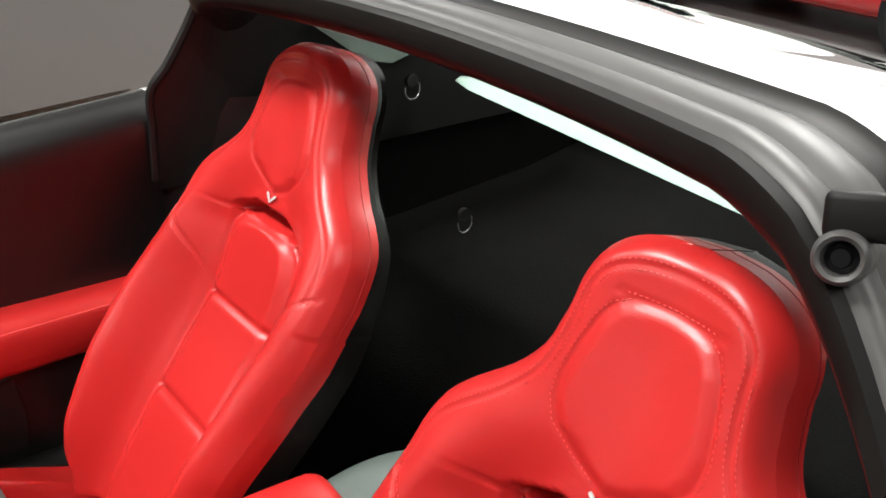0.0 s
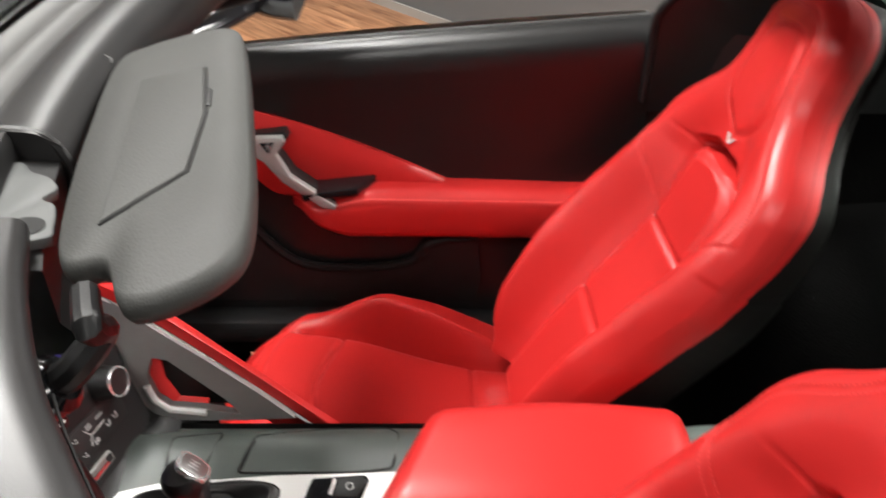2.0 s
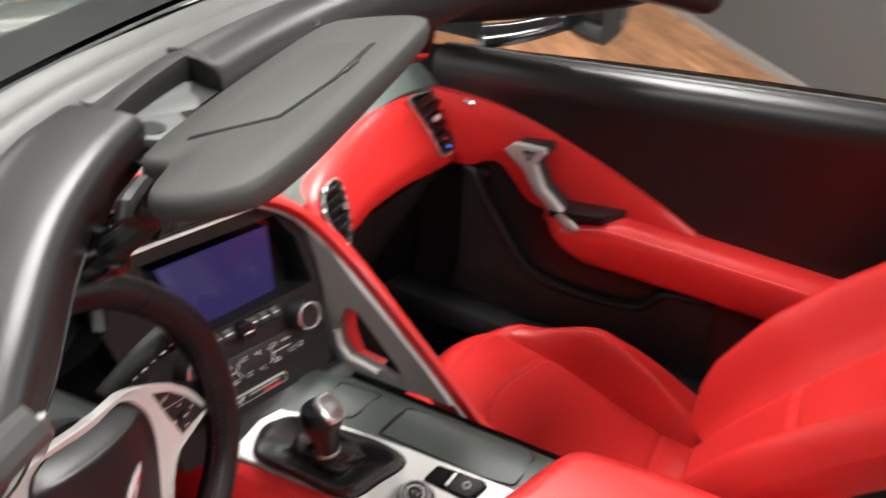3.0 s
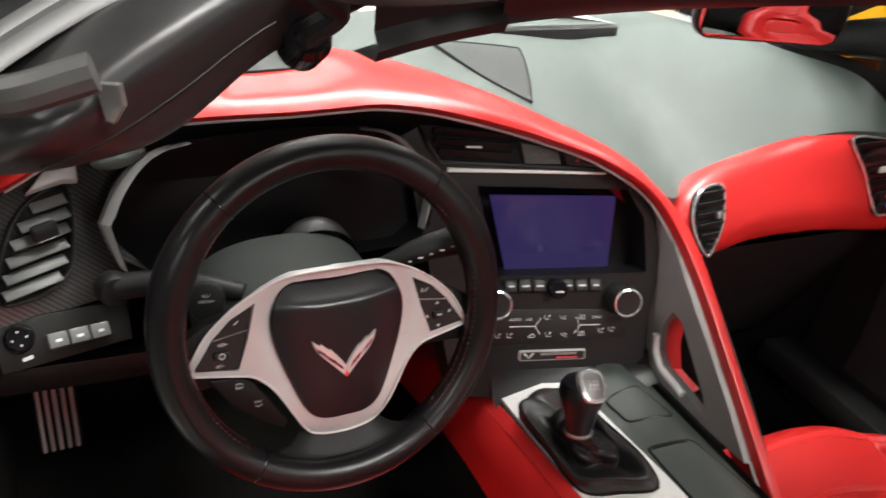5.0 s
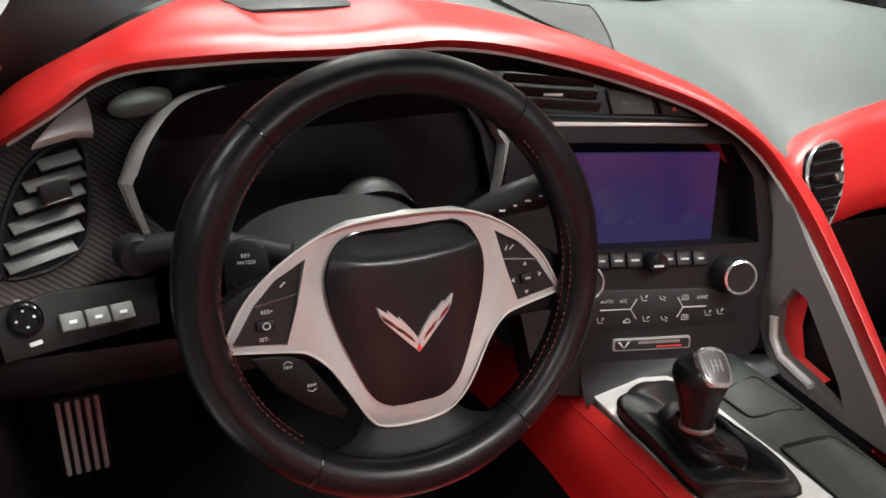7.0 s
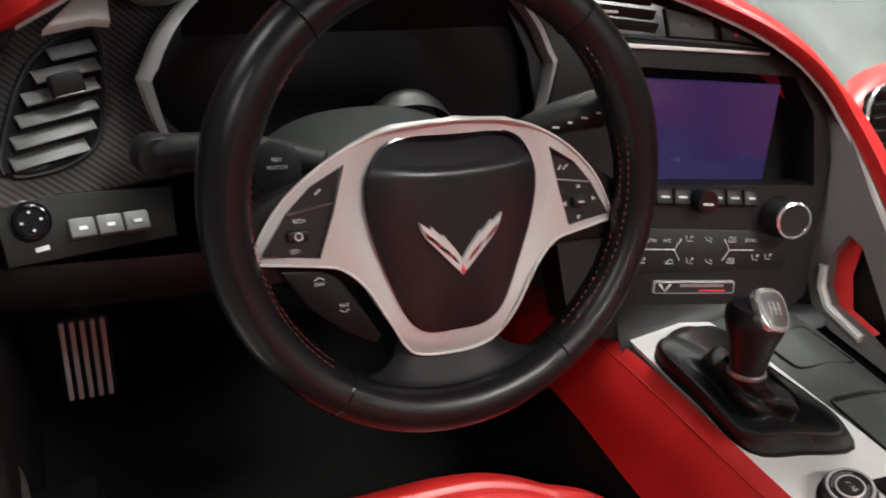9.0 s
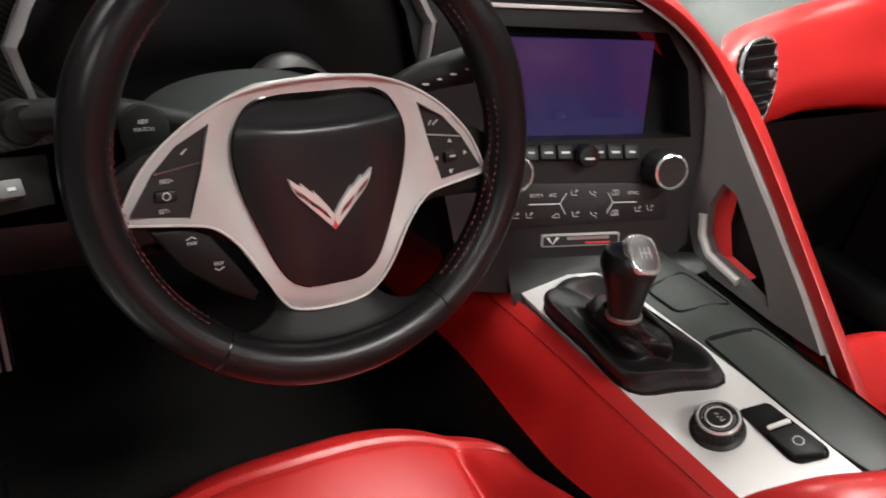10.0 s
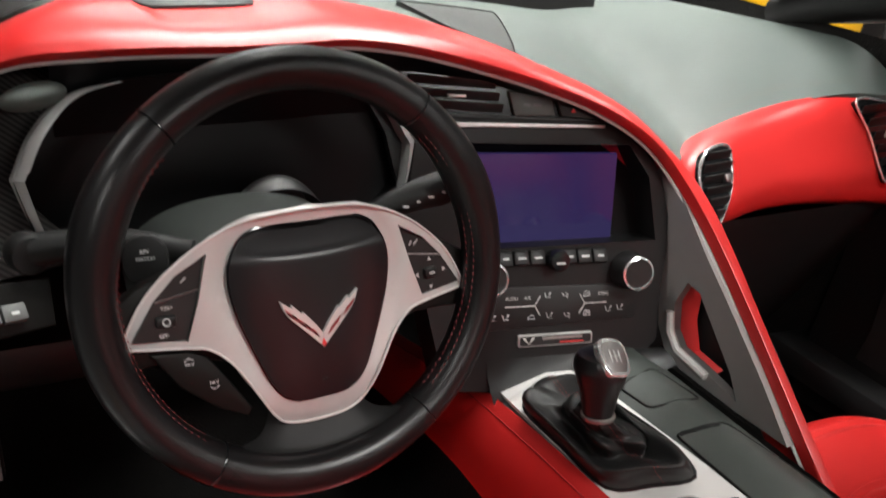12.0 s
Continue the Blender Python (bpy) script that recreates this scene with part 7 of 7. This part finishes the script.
# sun visor folded down on the driver's side
visor = thing("sun_visor", (-0.30, -0.12, 1.12), "grey vinyl sun visor folded down, with mirror flap", "sun visor")
VMx = axes((-0.3133, -0.1615, 1.1445), (0.292, 0.052, 0.007), (0.244, 0.132, -0.011))
VO = smooth2([(-0.158, 0.010), (-0.150, -0.028), (-0.110, -0.044), (0.02, -0.045), (0.140, -0.042), (0.178, -0.034), (0.190, -0.012), (0.184, 0.030), (0.160, 0.052), (0.05, 0.056), (-0.05, 0.054), (-0.110, 0.046), (-0.120, 0.024)], 72)
vr = []
for z_, f in ((-0.0085, 0.95), (-0.0065, 0.98), (-0.001, 1.0), (0.003, 1.0), (0.0070, 0.985), (0.0086, 0.96), (0.0092, 0.6), (0.0092, 0.02)):
    vr.append([VMx @ V(0.015 + (u - 0.015) * f, v * f if f > 0.5 else v * f, z_) for u, v in VO])
pad_v = part("visor_pad", sheet(vr + [], closed=True), GREY_VINYL, visor, "grey grained visor pad", angle=60)
part("visor_back", prism([(u * 0.93, v * 0.93) for u, v in VO], VMx @ pose(0, 0, -0.0084), 0.001), GREY_VINYL, visor)
part("mirror_flap", prism([(-0.084, 0.030), (-0.050, -0.011), (0.020, -0.018), (0.100, -0.015), (0.104, 0.028)], VMx @ pose(0, 0, 0.0105), 0.006, 0.0015), GREY_VINYL, visor, "flush mirror flap")
part("flap_joint", tube([VMx @ V(u, v, 0.0090) for u, v in ((-0.086, 0.030), (-0.051, -0.012), (0.020, -0.0195), (0.101, -0.0165))], 0.0012, 5), MATTE_BLACK, visor, "dark joint of the flap")
part("flap_grip", box(VMx @ pose(0.045, -0.020, 0.009), 0.028, 0.004, 0.004, 0.0015), BLACK_PLASTIC, visor)
part("pivot_arm", tube(spline([VMx @ V(-0.128, 0.034, 0.0), VMx @ V(-0.152, 0.030, -0.004), (-0.452, -0.158, 1.118), (-0.462, -0.146, 1.104), (-0.462, -0.136, 1.096)], 20), lambda t: 0.0065 + 0.002 * t, 10), DARK_TRIM, visor, "dark curved pivot arm")
part("pivot_base", turned([(0.015, -0.014), (0.015, 0.003), (0.011, 0.007), (0.001, 0.008)], axes((-0.462, -0.134, 1.094), (1, 0.2, 0.2), (0, 0.6, 0.8)), 24), PIANO, visor, "round pivot base")
part("visor_clip", tube(spline([(-0.167, -0.074, 1.148), (-0.163, -0.072, 1.138), (-0.158, -0.080, 1.128), (-0.166, -0.092, 1.127)], 12), 0.0060, 8), GREY_VINYL, visor, "grey retaining clip")

# pedals
pedals = thing("clutch_pedal", (-0.63, 0.36, 0.45), "drilled metal clutch pedal with rubber ribs", "pedal")
PDx = axes((-0.630, 0.358, 0.407), (1, 0, 0), (0, 0.12, 1))
part("pedal_plate", prism(rounded(0.056, 0.106, 0.008), PDx, 0.006, 0.002), DARK_TRIM, pedals)
for k in range(5):
    part("metal_rib", box(PDx @ pose(-0.0212 + k * 0.0106, 0, 0.003), 0.0058, 0.101, 0.006, 0.002), SATIN, pedals)
part("pedal_arm", tube([(-0.630, 0.375, 0.45), (-0.628, 0.42, 0.56), (-0.62, 0.46, 0.68)], 0.010, 8), BLACK_PLASTIC, pedals)

# driver's door opening: white sill and jamb
jamb = thing("door_jamb", (-0.78, 0.1, 0.3), "white painted door jamb and sill of the open side", "door jamb")
part("sill", box(pose(-0.80, -0.25, 0.30), 0.16, 1.15, 0.16, 0.03, 3), WHITE_PAINT, jamb)
part("front_jamb", sheet([[V(-0.735 - 0.05 * k / 4, 0.26 + 0.02 * k, z) for k in range(5)] for z in (0.2, 0.40, 0.60)]), WHITE_PAINT, jamb)
part("hinge_trim", sheet([[V(-0.705, y, z) for y in (0.10, 0.2, 0.3, 0.45)] for z in (0.50, 0.70, 0.86, 0.92)]), BLACK_PLASTIC, jamb, "black hinge pillar trim")
part("jamb_seal", tube(spline([(-0.722, 0.24, 0.86), (-0.720, 0.225, 0.65), (-0.715, 0.20, 0.45), (-0.70, 0.12, 0.375), (-0.70, -0.6, 0.37)], 40), 0.010, 8), RUBBER, jamb)
part("sill_trim", box(pose(-0.68, -0.28, 0.315, 0, -8, 0), 0.10, 1.05, 0.05, 0.012), DARK_TRIM, jamb)

# hood of the car in front of the windscreen
hood_rows = []
for i in range(25):
    t = i / 24
    y = 0.62 + 1.15 * t
    hood_rows.append([V(0.80 * u, y - 0.34 * u * u * (1 - t), 0.882 - 0.09 * u ** 2 - 0.16 * t ** 1.6 + 0.02 * bump1(abs(u), 0.86, 0.14)) for u in np.linspace(-1, 1, 41)])
part("bonnet", sheet(hood_rows), WHITE_PAINT, shell, "white bonnet", angle=70)
vent_h = part("bonnet_vent", prism([(-0.22, -0.05), (0.22, -0.05), (0.17, 0.05), (-0.17, 0.05)], axes((0, 1.02, 0.868), (1, 0, 0), (0, 1, -0.13)), 0.02, 0.004), BLACK_PLASTIC, shell, "black bonnet vent")
for s in (-1, 1):
    part("front_wing", sheet([[V(s * (0.80 + 0.13 * math.sin(a)), y, 0.20 + 0.600 * math.cos(a) ** 0.5 if math.cos(a) > 0 else 0.2) for a in np.linspace(0, 1.57, 8)] for y in np.linspace(0.28, 1.77, 14)]), WHITE_PAINT, shell, "white front wing", angle=60)

# outer rear quarters, tail and nose of the white body, with its wheels
for s in (-1, 1):
    rows = []
    for y in np.linspace(-0.745, -2.02, 26):
        tail = ease(-1.6, -2.05, y)
        flare = 0.03 * bump1(y, -1.36, 0.35)
        rows.append([V(s * x, y, z) for x, z in ((0.735, 0.930 - 0.02 * tail), (0.80 - 0.05 * tail, 0.925 - 0.02 * tail), (0.88 - 0.06 * tail + flare, 0.87 - 0.02 * tail), (0.925 - 0.08 * tail + flare, 0.72), (0.915 - 0.08 * tail + flare, 0.50), (0.86 - 0.08 * tail, 0.22))])
    part("rear_quarter", sheet(rows), WHITE_PAINT, shell, "white rear quarter", angle=60)
    for y in (-1.37, 1.33):
        wm = axes((s * 0.825, y, 0.335), (0, s, 0), (0, 0, 1))
        wh = part("wheel", turned([(0.335, -0.02), (0.335, 0.13), (0.325, 0.15), (0.25, 0.155), (0.24, 0.12)], wm, 40), TYRE, shell, "black tyre on a silver rim")
        part("rim", turned([(0.24, 0.10), (0.245, 0.148), (0.225, 0.150), (0.218, 0.10)], wm, 36), SATIN, wh)
        for k in range(10):
            a = k / 10 * math.tau
            part("spoke", box(wm @ pose(0.13 * math.cos(a), 0.13 * math.sin(a), 0.13, 0, 0, math.degrees(a)), 0.19, 0.030, 0.02, 0.005), SATIN, wh)
        part("wheel_arch", turned([(0.39, 0.085), (0.39, 0.118), (0.34, 0.118)], wm, 40), PIANO, shell, "dark wheel arch")
part("tail", sheet([[V(0.80 * u, -2.02 - 0.10 * (1 - u * u) * f, z) for u in np.linspace(-1, 1, 21)] for z, f in ((0.94, 0.4), (0.90, 0.9), (0.70, 1.0), (0.45, 0.9), (0.22, 0.5))]), WHITE_PAINT, shell, "white tail panel", angle=60)
part("tail_deck", sheet([[V(0.74 * u, y, 0.945 - 0.03 * u * u) for u in np.linspace(-1, 1, 21)] for y in (-1.94, -2.0, -2.05)]), WHITE_PAINT, shell, angle=60)
part("nose", sheet([[V(0.86 * u, 1.77 + (0.34 - 0.30 * u * u) * f, z) for u in np.linspace(-1, 1, 25)] for z, f in ((0.715, 0.0), (0.66, 0.55), (0.56, 0.9), (0.42, 1.0), (0.22, 0.85))]), WHITE_PAINT, shell, "white nose panel", angle=60)
# ---- the wood floor strip and the other cars in the hall ----
planks = tagged(new("wood_floor"), "orange-brown wood plank floor", "floor", kind="structure")
def make_plank(length):
    bm = box(pose(0, 0, 0), length, 0.178, 0.012, 0.0015, 1)
    me = bpy.data.meshes.new("plank")
    bm.to_mesh(me)
    bm.free()
    me.materials.append(WOOD)
    return me


plank_mesh = [make_plank(1.2), make_plank(0.9)]
random.seed(11)
ang = math.atan2(WD.y, WD.x)
for r in range(17):
    off = random.uniform(0, 1.2)
    x = -4.2 - off
    while x < 3.6:
        k = random.random() < 0.25
        L0 = 0.9 if k else 1.2
        c = WA + WD * (x + L0 / 2) + WN_ * (0.012 + 0.09 + r * 0.180)
        ob = new("plank", plank_mesh[1 if k else 0])
        ob.matrix_world = Matrix.Translation(c + V(0, 0, 0.0005)) @ Matrix.Rotation(ang, 4, "Z")
        ob.parent = planks
        x += L0 + 0.002


def parked_car(name, paint, at, turn, label):
    car = thing(name, (0, 0, 0), label, "car")
    # body: long low coupe by cross sections
    secs = [(-2.25, 0.60, 0.30, 0.82, 0.80), (-2.1, 0.84, 0.24, 0.90, 0.88), (-1.5, 0.94, 0.20, 0.96, 0.92), (-0.8, 0.93, 0.18, 0.90, 0.90), (0.0, 0.92, 0.18, 0.86, 0.86), (0.6, 0.93, 0.18, 0.84, 0.84), (1.2, 0.94, 0.20, 0.80, 0.82), (1.7, 0.92, 0.20, 0.70, 0.76), (2.05, 0.80, 0.22, 0.60, 0.66), (2.25, 0.5, 0.28, 0.50, 0.54)]
    rings = []
    for y, w, z0, z1, z2 in [(p.x, p.y, p.z, q.x, q.y) for p, q in zip(spline([(a, b, c) for a, b, c, _, _ in secs], 40), spline([(d, e, 0) for _, _, _, d, e in secs], 40))]:
        ring = []
        for a in np.linspace(0, math.tau, 36, endpoint=False):
            c, s = math.cos(a), math.sin(a)
            ring.append(V(w * math.copysign(abs(c) ** 0.45, c), y, (z0 + z1) / 2 + (z1 - z0) / 2 * math.copysign(abs(s) ** 0.5, s)))
        rings.append(ring)
    part("body", loft(rings), paint, car, angle=60)
    rings = []
    for y, w, z in ((-1.75, 0.50, 0.93), (-1.3, 0.60, 1.06), (-0.75, 0.63, 1.19), (-0.3, 0.62, 1.22), (0.05, 0.60, 1.18), (0.5, 0.64, 1.0), (0.85, 0.68, 0.85)):
        rings.append([V(w * math.copysign(abs(math.cos(a)) ** 0.6, math.cos(a)), y, 0.78 + (z - 0.78) * max(0, math.sin(a)) ** 0.6) for a in np.linspace(0, math.pi, 18)])
    part("glasshouse", sheet(rings), PIANO, car, "dark tinted glass", angle=60)
    rings = []
    for y, w, z in ((-1.15, 0.52, 1.10), (-0.7, 0.54, 1.20), (-0.3, 0.55, 1.232), (0.0, 0.54, 1.20)):
        rings.append([V(w * math.sin(a), y, z - 0.05 * math.sin(a) ** 4) for a in np.linspace(-1.45, 1.45, 14)])
    part("roof", sheet(rings), paint, car, angle=60)
    for s in (-1, 1):
        for y in (-1.40, 1.32):
            wm = axes((s * 0.80, y, 0.34), (0, s, 0), (0, 0, 1))
            wh = part("wheel", turned([(0.345, -0.02), (0.345, 0.12), (0.335, 0.145), (0.26, 0.150), (0.25, 0.12)], wm, 40), TYRE, car, "black tyre on a silver rim")
            part("rim", turned([(0.25, 0.10), (0.255, 0.142), (0.235, 0.146), (0.228, 0.10)], wm, 36), SATIN, wh)
            for k in range(10):
                a = k / 10 * math.tau
                part("spoke", box(wm @ pose(0.135 * math.cos(a), 0.135 * math.sin(a), 0.125, 0, 0, math.degrees(a)), 0.20, 0.030, 0.02, 0.005), SATIN, wh)
            part("arch", turned([(0.40, 0.09), (0.40, 0.128), (0.345, 0.128)], wm, 40), PIANO, car, "dark wheel arch")
        part("side_vent", prism([(-0.10, -0.10), (0.10, -0.06), (0.12, 0.08), (-0.06, 0.06)], axes((s * 0.932, 0.72, 0.55), (0, s, 0), (0, 0, 1)), 0.02, 0.01), PIANO, car, "black vent behind the wheel")
        part("rear_vent", prism([(-0.10, -0.09), (0.10, -0.09), (0.10, 0.09), (-0.08, 0.07)], axes((s * 0.905, -1.93, 0.46), (0.35 * s, s, 0) if s > 0 else (-0.35 * s, s, 0), (0, 0, 1)), 0.03, 0.01), PIANO, car, "black vent beside the rear wheel")
        part("side_mirror", tube(spline([(s * 0.74, 0.42, 0.92), (s * 0.86, 0.40, 0.97), (s * 0.98, 0.39, 0.98)], 8), lambda t: 0.03 + 0.03 * t, 10), paint, car)
    car.matrix_basis = Matrix.Translation(at) @ Matrix.Rotation(radians(turn), 4, "Z")
    return car


yellow = parked_car("yellow_car", YELLOW_PAINT, V(4.205, 3.275, 0), -65, "bright yellow low sports coupe parked beyond the windscreen")
redcar = parked_car("red_car", RED_PAINT, V(2.93, -7.95, 0), -100, "red low sports coupe parked behind")
